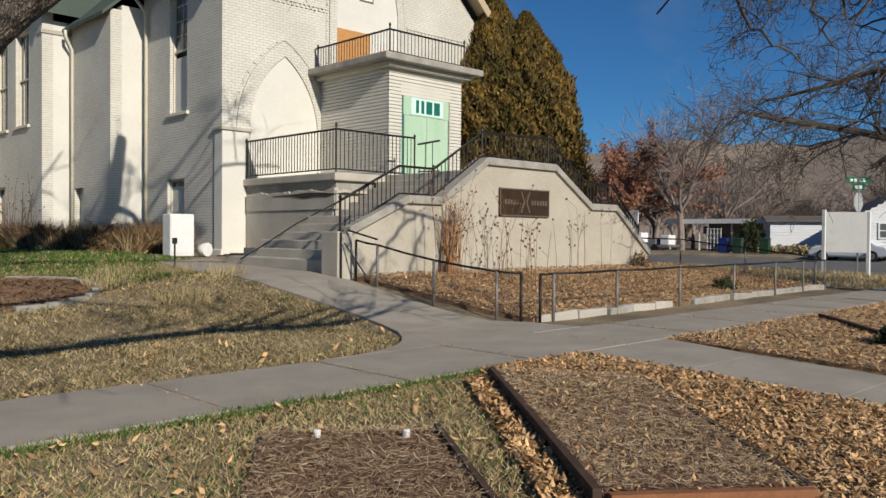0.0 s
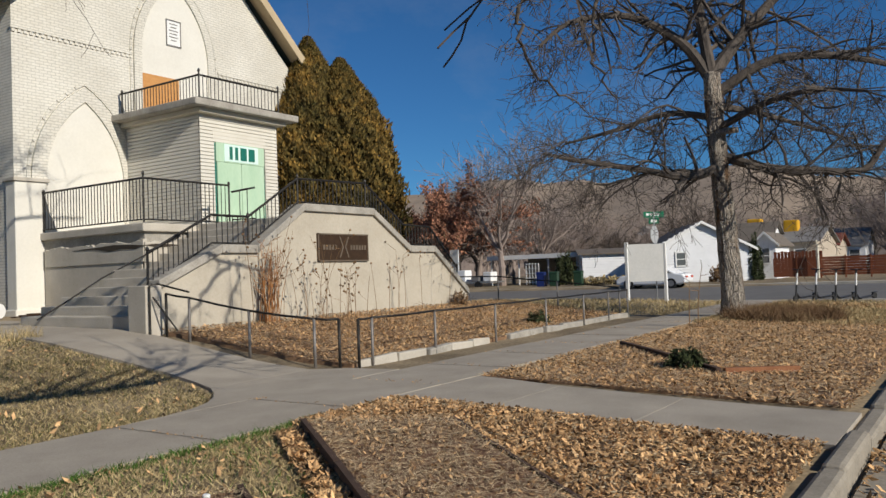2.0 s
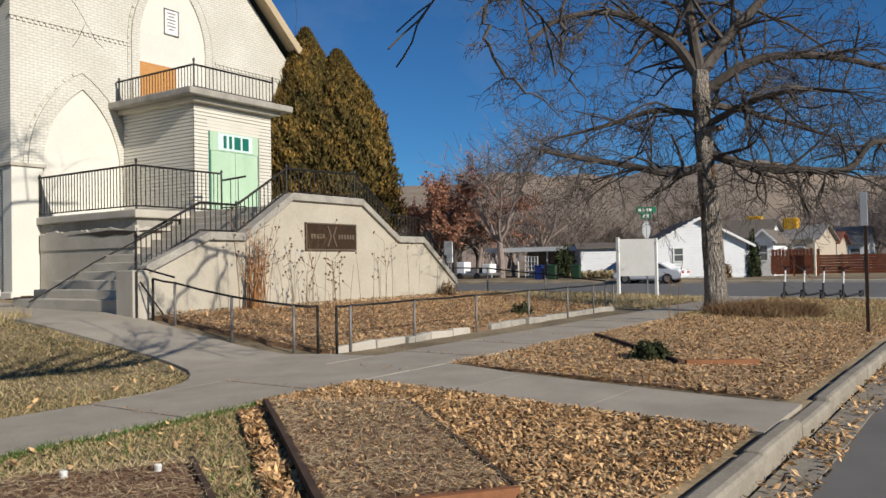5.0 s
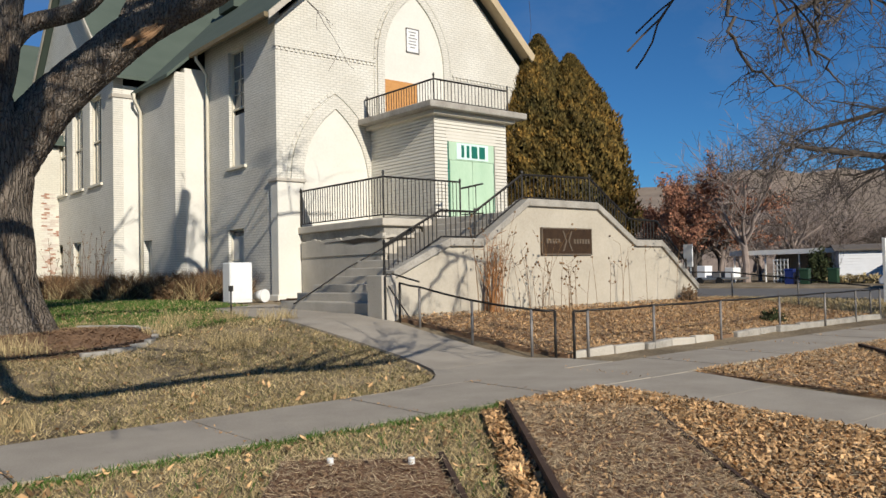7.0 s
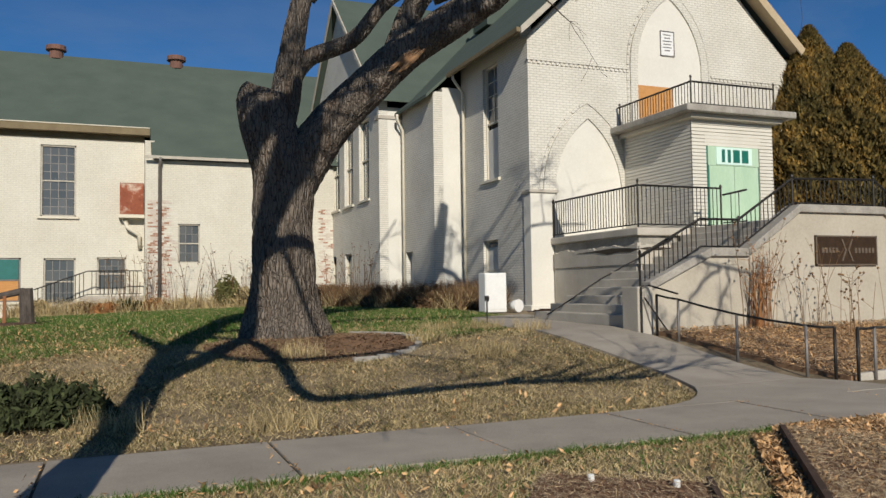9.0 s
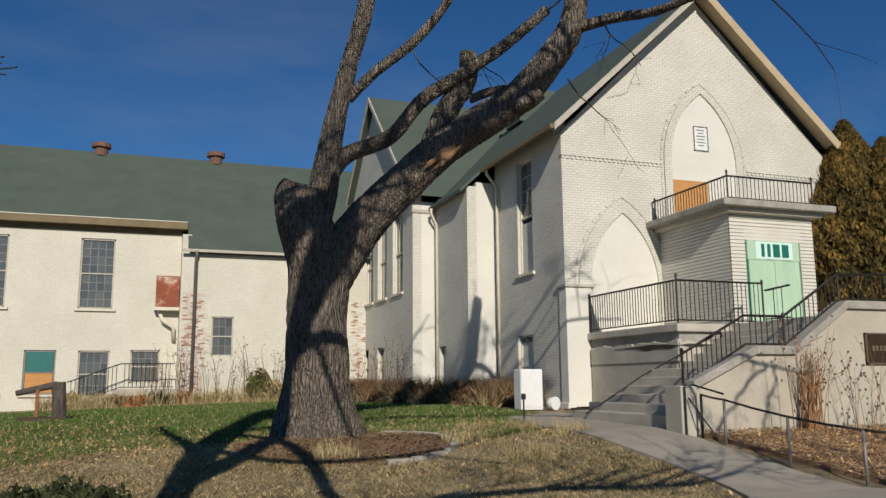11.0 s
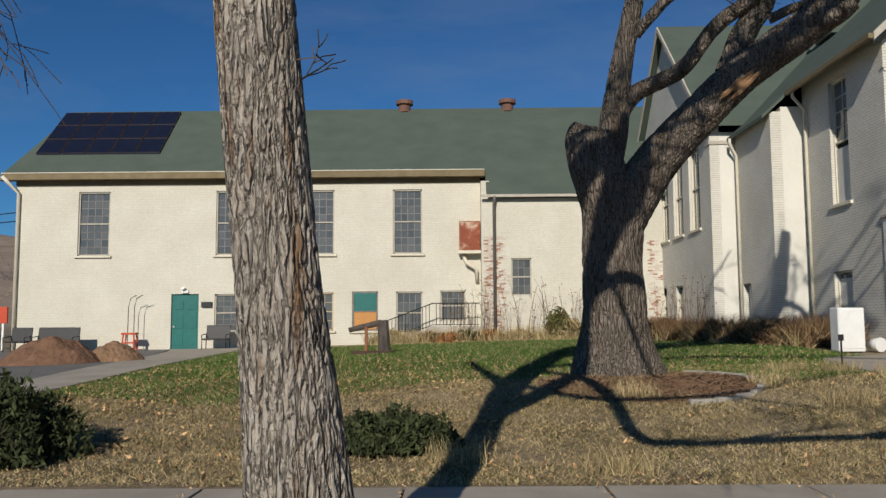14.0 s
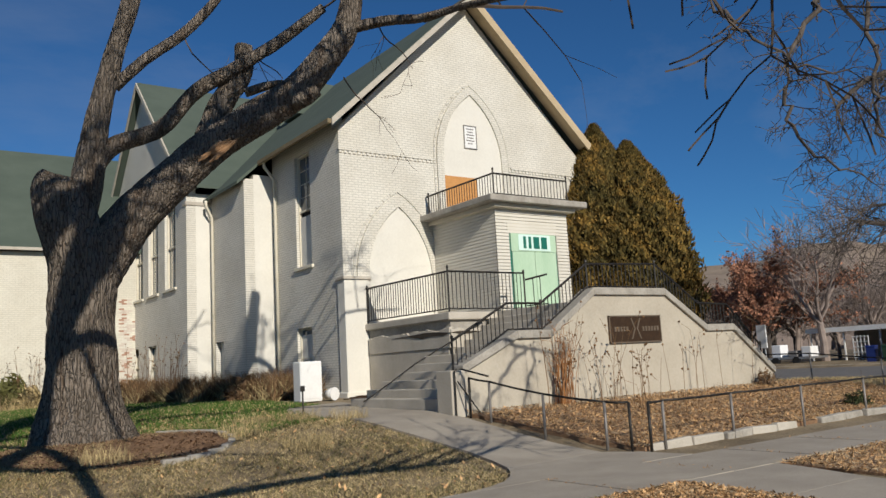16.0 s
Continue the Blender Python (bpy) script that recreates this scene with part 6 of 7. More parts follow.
Shape().box(-2.7, -1.5, 24.7, 25.3, gz - 0.05, gz + 0.12).done("base_timber", M_EDGEWOOD, pl)
for i, (x, m_) in enumerate(((-21.9, M_BLUE), (-22.7, M_BLUE), (-23.5, M_RED))):
    b_ = thing("bulk_bin", "blue and red plastic donation bin", "bin", "bins by the annex")
    y = 37.0 + 0.4 * i
    Shape().prism([(y - 0.35, 0), (y + 0.35, 0), (y + 0.4, 1.0), (y - 0.4, 1.0)], x - 0.33, x + 0.33, "x").done("body", m_, b_, bevel=0.03)
    Shape().box(x - 0.37, x + 0.37, y - 0.44, y + 0.44, 1.0, 1.12).done("lid", M_RED, b_, bevel=0.03)
sg = thing("red_sign", "red and white sign board near the annex", "sign")
Shape().box(-24.6, -21.4, 39.4, 39.5, 1.5, 2.3).done("board", M_RED, sg)
for i in range(3):
    Shape().box(-23.9 + i * 0.75, -23.4 + i * 0.75, 39.38, 39.4, 1.65, 2.15).done("bar", M_WHITE, sg)
for x in (-24.4, -21.6):
    Shape().box(x - 0.05, x + 0.05, 39.42, 39.5, -0.3, 1.5).done("post", M_WHITE, sg)


# ---------- loose cover: leaves, straw, grass ----------
def inside(poly):
    P = np.array(poly)
    def test(x, y):
        r = np.zeros(len(x), bool)
        j = len(P) - 1
        for i in range(len(P)):
            xi, yi, xj, yj = *P[i], *P[j]
            c = ((yi > y) != (yj > y)) & (x < (xj - xi) * (y - yi) / (yj - yi + 1e-12) + xi)
            r ^= c
            j = i
        return r
    return test


def spread(n, box, test, seed, clump=0.0):
    g = np.random.RandomState(seed)
    xs, ys = [], []
    have = 0
    while have < n:
        x = g.uniform(box[0], box[1], n)
        y = g.uniform(box[2], box[3], n)
        k = test(x, y)
        if clump:
            w = 0.5 + 0.5 * np.sin(x * 1.9 + 1.3 * np.sin(y * 1.1)) * np.sin(y * 2.3 + 1.7 * np.sin(x * 0.9))
            k &= g.rand(n) < (1 - clump) + clump * w
        xs.append(x[k]), ys.append(y[k])
        have += k.sum()
    return np.concatenate(xs)[:n], np.concatenate(ys)[:n], g


def leaves(name, label, category, n, box, test, size, material, lift, seed, long=1.3, flat=0.5, clump=0.4):
    x, y, g = spread(n, box, test, seed, clump)
    z = lie(x, y) + lift + g.rand(n) * 0.03
    an = g.rand(n) * 2 * np.pi
    u = np.stack([np.cos(an), np.sin(an), g.randn(n) * flat], 1)
    v = np.stack([-np.sin(an), np.cos(an), g.randn(n) * flat], 1)
    s_ = (size * (0.5 + g.rand(n)))[:, None]
    c = np.stack([x, y, z], 1)
    curl = np.stack([np.zeros(n), np.zeros(n), 0.35 * s_[:, 0] * g.rand(n)], 1)
    V = np.stack([c - u * s_ * long + curl, c - v * s_ * 0.6, c + u * s_ * long + curl, c + v * s_ * 0.6], 1).reshape(-1, 3)
    ob = raw(name, V.tolist(), np.arange(n * 4).reshape(-1, 4).tolist(), material)
    return tagged(ob, label, category, kind="stuff")


def blades(name, label, n, box, test, h, w, material, lift, seed, clump=0.4, lean=0.6):
    x, y, g = spread(n, box, test, seed, clump)
    z = lie(x, y) + lift
    an = g.rand(n) * 2 * np.pi
    H = h * (0.4 + g.rand(n))
    dx, dy = np.cos(an) * w, np.sin(an) * w
    tx, ty = g.randn(n) * lean * H, g.randn(n) * lean * H
    V = np.stack([np.stack([x - dx, y - dy, z], 1), np.stack([x + dx, y + dy, z], 1), np.stack([x + tx, y + ty, z + H], 1)], 1).reshape(-1, 3)
    return tagged(raw(name, V.tolist(), np.arange(n * 3).reshape(-1, 3).tolist(), material), label, "grass", kind="stuff")


M_OLIVE = mat("olive_grass", (0.05, 0.055, 0.015), (0.15, 0.14, 0.05), scale=1, fine=6, bump=0.0, random_tint=0.3)
in_bed1 = inside([(4.17, 3.31), (5.1, 2.63), (7.1, 4.95), (6.29, 6.02)])
in_bed2 = inside([(2.0, 3.5), (3.0, 2.5), (4.5, 4.92), (3.53, 5.6)])
in_park = inside([(9.75, 1.9), (21.5, 1.9), (22.5, 6.7), (10.1, 6.5)])
in_gard = inside([(10.45, 9.0), (22.9, 9.4), (22.9, 13.2), (10.0, 13.2)])
in_strip = inside([(5.0, 2.5), (5.2, 1.85), (7.93, 1.85), (8.1, 6.35), (6.4, 6.35), (6.4, 6.05), (7.1, 4.95), (5.15, 2.63)])
in_apron = inside([(7.9, 1.7), (9.6, 1.7), (10.1, 6.5), (8.2, 6.5)])
in_path = inside([(6.2, 7.9), (10.4, 8.0), (9.9, 9.2), (9.8, 13.5), (10.6, 17.2), (10.4, 19.2), (8.6, 18.4), (7.92, 15.2), (7.95, 12.6), (8.05, 11.4), (8.06, 10.4), (7.95, 9.7), (7.60, 8.92), (7.33, 8.61), (7.02, 8.34), (6.62, 8.13), (6.2, 8.0)])
on_walk = lambda x, y: (y > 6.40 + SLOPE * (x - 5)) & (y < 7.94 + SLOPE * (x - 5))
in_ring = lambda x, y: (x - 3.65) ** 2 + (y - 13.85) ** 2 < 1.8 ** 2
parkway = lambda x, y: (y > 1.85) & (y < 6.4 + SLOPE * (x - 5)) & ~in_bed1(x, y) & ~in_bed2(x, y) & ~in_apron(x, y) & ~in_strip(x, y)
lawn = lambda x, y: (y > 7.95 + SLOPE * (x - 5)) & ~in_path(x, y) & ~in_ring(x, y) & (x < 11.2 - 0.15 * np.maximum(y - 21, 0)) & (x > -6.2 - 0.09 * (y - 8)) & ~((y > 8) & (x > 9.8))

leaves("fallen_leaves", "brown curled fallen leaves over the timber beds", "leaves", 16000, (4.9, 8.2, 1.8, 6.5), in_strip, 0.018, M_LEAF, 0.03, 1, flat=0.5, clump=0.3)
leaves("fallen_leaves", "fallen leaves and chips in the parkway bed", "leaves", 30000, (9.7, 22.5, 1.8, 6.9), in_park, 0.016, M_LEAF, 0.012, 2, long=1.9, flat=0.45)
leaves("fallen_leaves", "fallen leaves and chips in the garden bed", "leaves", 24000, (10, 23, 9, 13.2), in_gard, 0.016, M_LEAF, 0.05, 3, long=1.9, flat=0.45)
leaves("fallen_leaves", "dry leaves scattered over the compost", "leaves", 1500, (4.1, 7.2, 2.6, 6.1), in_bed1, 0.014, M_LEAF, 0.088, 4)
leaves("fallen_leaves", "leaves caught along the timber edging", "leaves", 2600, (3.6, 6.4, 2.6, 6.1), lambda x, y: (np.abs((x - 6.27) * 2.73 - (y - 6.04) * 2.14 + 0.42) < 0.5) & ~in_bed1(x, y), 0.026, M_LEAF, 0.01, 5, clump=0.1)
leaves("bark_chips", "brown chips and crumbs round the lopped tree", "wood chips", 7000, (1.8, 5.5, 12, 15.7), in_ring, 0.017, M_MULCH, -0.008, 64, long=1.9, flat=0.3)
blades("dry_grass", "thin dry grass growing into the tree ring", 5000, (1.6, 5.5, 11.8, 15.8), lambda x, y: in_ring(x, y) & ((x - 4.6) ** 2 + (y - 13.6) ** 2 > 1.2), 0.045, 0.006, M_DRYGRASS, -0.02, 65, clump=0.6, lean=1.1)
leaves("fallen_leaves", "scattered dry leaves on the lawn", "leaves", 2600, (-9, 8, 8, 20), lawn, 0.022, M_LEAF, 0.0, 6, clump=0.7)
leaves("fallen_leaves", "dry leaves on the parkway grass and gutter", "leaves", 2600, (-4, 8, 1.2, 6.4), lambda x, y: (y > 1.85) & ~in_bed1(x, y) & ~in_bed2(x, y), 0.022, M_LEAF, 0.0, 7, clump=0.7)
leaves("gutter_leaves", "dry leaves lying in the street gutter", "leaves", 900, (4, 16, 1.2, 1.58), lambda x, y: lie(x, y) < 9, 0.024, M_LEAF, -0.135, 8, clump=0.9)
leaves("fallen_leaves", "leaf crumbs strewn over the pavement joints", "leaves", 500, (-4, 22, 6.4, 8.6), lambda x, y: on_walk(x, y) & (np.abs((x + 24) % 1.85 - 1.85) < 0.12), 0.011, M_LEAF, 0.018, 66, clump=0.5)
leaves("straw", "pale straw and stalks on the compost", "straw", 7500, (4.1, 7.2, 2.6, 6.1), in_bed1, 0.003, M_STRAW, 0.102, 9, long=14.0, flat=0.16)
leaves("straw", "pale straw and stalks on the small bed", "straw", 4200, (1.9, 4.6, 2.3, 5.7), in_bed2, 0.003, M_STRAW, 0.05, 10, long=14.0, flat=0.16)
leaves("bark_chips", "dark chips and crumbs on the timber bed", "wood chips", 6000, (4.1, 7.2, 2.6, 6.1), in_bed1, 0.009, M_MULCH, 0.078, 60, long=1.8, flat=0.4)
leaves("bark_chips", "dark chips and crumbs on the small bed", "wood chips", 6000, (1.9, 4.6, 2.3, 5.7), in_bed2, 0.009, M_MULCH, 0.028, 61, long=1.8, flat=0.4)
leaves("straw", "wood chips and stalks in the parkway bed", "straw", 22000, (9.7, 22.5, 1.8, 6.9), in_park, 0.0075, M_STRAW, 0.016, 11, long=7.0, flat=0.10)
leaves("straw", "wood chips and stalks in the garden bed", "straw", 18000, (10, 23, 9, 13.2), in_gard, 0.0075, M_STRAW, 0.054, 12, long=7.0, flat=0.12)
leaves("straw", "wood chips over the leaf strip", "straw", 7000, (5, 8.2, 1.8, 6.5), in_strip, 0.009, M_STRAW, 0.03, 13, long=3.0, flat=0.2)
blades("dry_grass", "short dry tan parkway grass", 90000, (-5, 8, 1.85, 6.6), parkway, 0.04, 0.0055, M_DRYGRASS, -0.022, 14, lean=1.1)
blades("dry_grass", "dry tan lawn grass", 130000, (-9, 8.5, 8, 17), lawn, 0.04, 0.0065, M_DRYGRASS, -0.022, 15, clump=0.6, lean=1.2)
blades("green_grass", "green blades along the pavement edge", 4200, (-4, 7, 5.9, 6.5), lambda x, y: parkway(x, y) & (y > 6.25 + SLOPE * (x - 5)), 0.06, 0.006, M_GREENGRASS, -0.02, 16, clump=0.3)
blades("green_grass", "sparse green blades in the parkway", 9000, (-5, 8, 1.85, 6.6), parkway, 0.05, 0.006, M_GREENGRASS, -0.02, 17, clump=0.8)
blades("green_grass", "green lawn towards the church", 120000, (-12, 11, 12.0, 34), lambda x, y: lawn(x, y) & (y > 13.7 + 0.9 * np.sin(x * 0.8 + 0.6) + 0.12 * np.minimum(x, 4)), 0.065, 0.012, M_GREENGRASS, -0.02, 18, clump=0.4, lean=0.9)
blades("green_grass", "olive patches in the dry lawn", 16000, (-9, 8.5, 8, 17), lawn, 0.055, 0.007, M_OLIVE, -0.02, 24, clump=0.95)
leaves("fallen_leaves", "pale dry leaves over the western lawn", "leaves", 2200, (-12, 1, 8.2, 22), lawn, 0.024, M_LEAF, 0.01, 25, clump=0.8)
blades("dry_grass", "thin dry grass in the far lawn", 26000, (-16, 10, 15, 36), lawn, 0.07, 0.012, M_DRYGRASS, -0.02, 19, clump=0.5)
blades("dry_grass", "long dry grass under the spreading tree", 13000, (20.6, 27, 2.3, 6.9), lambda x, y: x > 0, 0.11, 0.009, M_DRYGRASS, -0.02, 20, clump=0.7, lean=0.6)
blades("dry_grass", "brown matted weeds at the foot of the tree", 5200, (20.8, 24.0, 3.6, 6.4), lambda x, y: ((x - 22.3) / 1.6) ** 2 + ((y - 5.1) / 1.4) ** 2 < 1, 0.34, 0.008, M_DRYPLANT, -0.02, 62, clump=0.6, lean=0.7)
leaves("fallen_leaves", "dry leaves below the spreading tree", "leaves", 9000, (20.6, 30, 2.0, 6.9), lambda x, y: x > 0, 0.022, M_LEAF, 0.01, 63, clump=0.5)
blades("dry_grass", "verge grass along the cross street", 16000, (23.5, 32.8, 2.0, 20), lambda x, y: ~on_walk(x, y), 0.1, 0.012, M_DRYGRASS, -0.02, 21, clump=0.5)
for i, (x, y) in enumerate(((6.1, 12.0), (3.2, 12.6), (5.6, 13.4), (0.5, 9.2), (6.6, 15.4), (7.3, 14.9), (8.0, 14.2), (21.5, 4.6), (22.3, 5.4), (2.2, 8.7))):
    blades("grass_tuft", "tall tuft of dry tan grass", 260, (x - 0.35, x + 0.35, y - 0.3, y + 0.3), lambda a, b_: a > -99, 0.22, 0.006, M_DRYGRASS, -0.02, 30 + i, clump=0.0, lean=0.35)


# ---------- shrubs and dead stalks ----------
def shrub(label, x, y, rx, ry_, h, n, material, seed, leaf=0.05):
    t = thing("shrub", label, "shrub")
    g = np.random.RandomState(seed)
    z0 = lz(x, y)
    s = Shape()
    rg = random.Random(seed)
    for k in range(12):
        an = rg.uniform(0, 6.28)
        grow(s, rg, (x + rx * 0.2 * math.cos(an), y + ry_ * 0.2 * math.sin(an), z0 - 0.03), (math.cos(an) * 0.7, math.sin(an) * 0.7, 0.9), h * 0.85, 0.012, 1, 0, 0.6, (2, 3))
    s.done("stems", M_TWIG, t)
    d = g.randn(n, 3)
    d /= np.linalg.norm(d, axis=1)[:, None]
    d[:, 2] = np.abs(d[:, 2])
    r_ = 0.55 + 0.45 * g.rand(n) ** 0.6
    r_ *= 1 + 0.25 * np.sin(d[:, 0] * 6 + seed) * np.sin(d[:, 1] * 7)
    c = np.stack([x + d[:, 0] * rx * r_, y + d[:, 1] * ry_ * r_, z0 + 0.02 + d[:, 2] * h * r_], 1)
    u = g.randn(n, 3) + np.array([0, 0, 0.8])
    u /= np.linalg.norm(u, axis=1)[:, None]
    v = np.cross(u, g.randn(n, 3))
    v /= np.linalg.norm(v, axis=1)[:, None]
    L = (leaf * (0.6 + g.rand(n)))[:, None]
    V = np.stack([c - u * L, c + v * L * 0.35, c + u * L, c - v * L * 0.35], 1).reshape(-1, 3)
    raw("foliage", V.tolist(), np.arange(n * 4).reshape(-1, 4).tolist(), material, t)
    return t


shrub("low dark green juniper shrub on the lawn", -0.22, 9.75, 0.78, 0.5, 0.42, 5200, M_SHRUB, 1, 0.045)
shrub("dark green juniper shrub near the pavement", -4.75, 9.3, 0.95, 0.85, 0.85, 8000, M_SHRUB, 2, 0.05)
shrub("small grey-green plant in the wood chips", 12.1, 4.3, 0.3, 0.28, 0.25, 700, M_SHRUB, 3, 0.04)
shrub("small grey-green plant in the garden bed", 18.6, 10.0, 0.3, 0.28, 0.3, 500, M_SHRUB, 4, 0.04)
shrub("small yellow-green bush at the end of the wall", 19.6, 12.9, 0.3, 0.2, 0.4, 500, M_DRYPLANT, 5, 0.04)
wall_x = lambda y: np.where(y < 26.1, 11.6, np.where(y < 29.4, 10.55, 9.6))
blades("ornamental_grass", "long dry brown grass along the church wall", 9000, (7.6, 11.6, 22.4, 36.2), lambda x, y: (x < wall_x(y)) & (x > wall_x(y) - 1.7), 0.75, 0.02, M_DRYPLANT, -0.02, 50, clump=0.75, lean=0.5)
blades("ornamental_grass", "long tan grass along the church wall", 4000, (7.6, 11.6, 22.4, 36.2), lambda x, y: (x < wall_x(y)) & (x > wall_x(y) - 1.9), 0.55, 0.02, M_DRYGRASS, -0.02, 51, clump=0.9, lean=0.6)
for i, (x, y, s_) in enumerate(((9.9, 24.6, 0.7), (9.0, 27.6, 0.7), (8.2, 31.0, 0.8), (10.7, 22.6, 0.4))):
    shrub("dry brown bush along the church wall", x, y, 0.75 * s_, 0.8 * s_, 0.85 * s_, 900, M_DRYPLANT, 10 + i, 0.13)
for i, (x, y, m_, h_, n_) in enumerate(((4.9, 35.6, M_OLIVE, 1.15, 1100), (5.4, 35.5, M_DRYGRASS, 0.8, 700), (0.9, 35.6, M_SHRUB, 0.4, 500), (-0.7, 35.6, M_DRYPLANT, 0.4, 500), (1.9, 35.8, M_ORANGESTEM, 0.4, 500), (-2.4, 35.9, M_DRYGRASS, 0.6, 600), (7.0, 35.6, M_DRYPLANT, 0.6, 600), (3.3, 35.8, M_DRYGRASS, 0.35, 400), (0.1, 35.4, M_ORANGESTEM, 0.35, 400))):
    shrub("mixed dry shrub along the annex wall", x, y, 0.6, 0.4, h_, n_, m_, 30 + i, 0.13)
blades("ornamental_grass", "thin tan weeds along the annex wall", 5000, (-3.5, 9.0, 35.0, 36.4), lambda x, y: x > -99, 0.55, 0.014, M_DRYGRASS, -0.02, 52, clump=0.8, lean=0.4)




def stalks(label, n, x0, x1, y0, y1, h0, h1, seed, heads=True, r=0.007, material=None):
    t = thing("dead_stalks", label, "dead plants")
    rg = random.Random(seed)
    for k in range(n):
        x, y = rg.uniform(x0, x1), rg.uniform(y0, y1)
        z = lz(x, y)
        h = rg.uniform(h0, h1)
        lx, ly = rg.gauss(0, 0.12) * h, rg.gauss(0, 0.1) * h
        s = Shape()
        p = [(x + lx * t_ * t_, y + ly * t_ * t_, z - 0.03 + h * t_) for t_ in (0, 0.3, 0.6, 0.85, 1.0)]
        s.tube(p, [r, r * 0.9, r * 0.8, r * 0.6, r * 0.5], 4, cap=False)
        for q in range(rg.randint(1, 4)):
            i = rg.randint(2, 4)
            e = (p[i][0] + rg.gauss(0, 0.12), p[i][1] + rg.gauss(0, 0.12), p[i][2] + rg.uniform(0.02, 0.2))
            s.tube([p[i], e], r * 0.5, 3, cap=False)
            if heads:
                s.tube([e, (e[0], e[1], e[2] + 0.02), (e[0], e[1], e[2] + 0.045)], [0.012, 0.028, 0.008], 6)
        s.done("stalk", material or M_DRYPLANT, t)
    return t


stalks("tall dead flower stalks against the stair wall", 16, 11.6, 14.0, 12.0, 12.9, 1.0, 2.1, 1)
stalks("dead seed-head stalks in the garden bed", 14, 12.2, 14.2, 11.0, 12.3, 0.7, 1.6, 2)
stalks("thin dead stalks by the plaque wall", 5, 16.4, 18.6, 12.5, 13.0, 1.0, 2.0, 3)
stalks("orange-brown dead stems at the wall corner", 40, 12.35, 12.75, 12.85, 13.1, 0.9, 1.75, 4, False, 0.009, M_ORANGESTEM)
stalks("stubble of dry stems in the garden bed", 40, 14.5, 22.3, 9.6, 12.0, 0.15, 0.4, 5, False)
stalks("tall dead weeds along the annex wall", 60, 0.2, 7.0, 35.3, 36.2, 1.2, 2.6, 6, True, 0.011)
stalks("tall dead weeds along the church wall", 24, 8.6, 9.5, 27, 35.5, 1.2, 2.4, 7, True, 0.01)
stalks("thin bare saplings by the pavement", 2, 18.6, 20.4, 6.2, 6.4, 1.0, 1.5, 8, False, 0.012)


# ---------- street furniture ----------
bd = thing("notice_sign", "blank white sign board between two white posts", "sign")
for (x, y) in ((30.75, 12.4), (31.65, 11.2)):
    Shape().box(x - 0.06, x + 0.06, y - 0.06, y + 0.06, lz(x, y) - 0.2, lz(x, y) + 2.25).done("post", M_WHITE, bd, bevel=0.01)
zb = lz(31.1, 11.7)
Shape().box(-0.69, 0.69, -0.025, 0.025, zb + 0.75, zb + 2.2).done("board", M_SIGNBOARD, bd, "plain white panel", bevel=0.005, at=pose(31.2, 11.8, 0, 0, 0, -53.1))
sp = thing("street_sign", "steel post with stop sign and green street name blades", "street sign")
Shape().tube([(31.6, 11.55, -0.3), (31.6, 11.55, 3.5)], 0.03, 8).done("pole", M_STEEL, sp)
oc = [(11.55 + 0.36 * math.sin(math.pi / 8 + i * math.pi / 4), 2.6 + 0.36 * math.cos(math.pi / 8 + i * math.pi / 4)) for i in range(8)]
Shape().prism(oc, -0.01, 0.01, "x").done("stop_plate", M_GREYSIGN, sp, "grey back of a stop sign", at=pose(31.6, 11.55, 0, 0, 0, 84) @ Matrix.Translation((0, -11.55, 0)))
Shape().box(-0.40, 0.40, -0.012, 0.012, 3.27, 3.5).done("name_blade", M_SIGNGREEN, sp, at=pose(31.6, 11.55, 0, 0, 0, -52))
Shape().box(-0.19, 0.19, -0.012, 0.012, 3.03, 3.25).done("name_blade", M_SIGNGREEN, sp, at=pose(31.6, 11.55, 0, 0, 0, -60))
for i in range(4):
    Shape().box(-0.3 + i * 0.14, -0.2 + i * 0.14, -0.016, -0.012, 3.33, 3.44).done("bar", M_WHITE, sp, at=pose(31.6, 11.55, 0, 0, 0, -52))
for i in range(2):
    Shape().box(-0.12 + i * 0.14, -0.03 + i * 0.14, -0.016, -0.012, 3.08, 3.2).done("bar", M_WHITE, sp, at=pose(31.6, 11.55, 0, 0, 0, -60))
rp = thing("parking_sign", "dark steel post with a sign seen edge-on", "sign post")
zz = lz(18.4, 2.25)
Shape().box(18.37, 18.43, 2.22, 2.28, zz - 0.3, zz + 2.75).done("post", M_BRONZE, rp)
Shape().box(18.3, 18.36, 2.2, 2.32, zz + 2.1, zz + 2.75).done("plate", M_GREYSIGN, rp)
wp = thing("white_sign", "small white sign on a post by the bed", "sign")
Shape().tube([(29.0, 19.1, -0.2), (29.0, 19.1, 2.2)], 0.03, 6).done("post", M_STEEL, wp)
Shape().box(28.9, 28.96, 18.95, 19.35, 1.45, 2.35).done("plate", M_WHITE, wp)


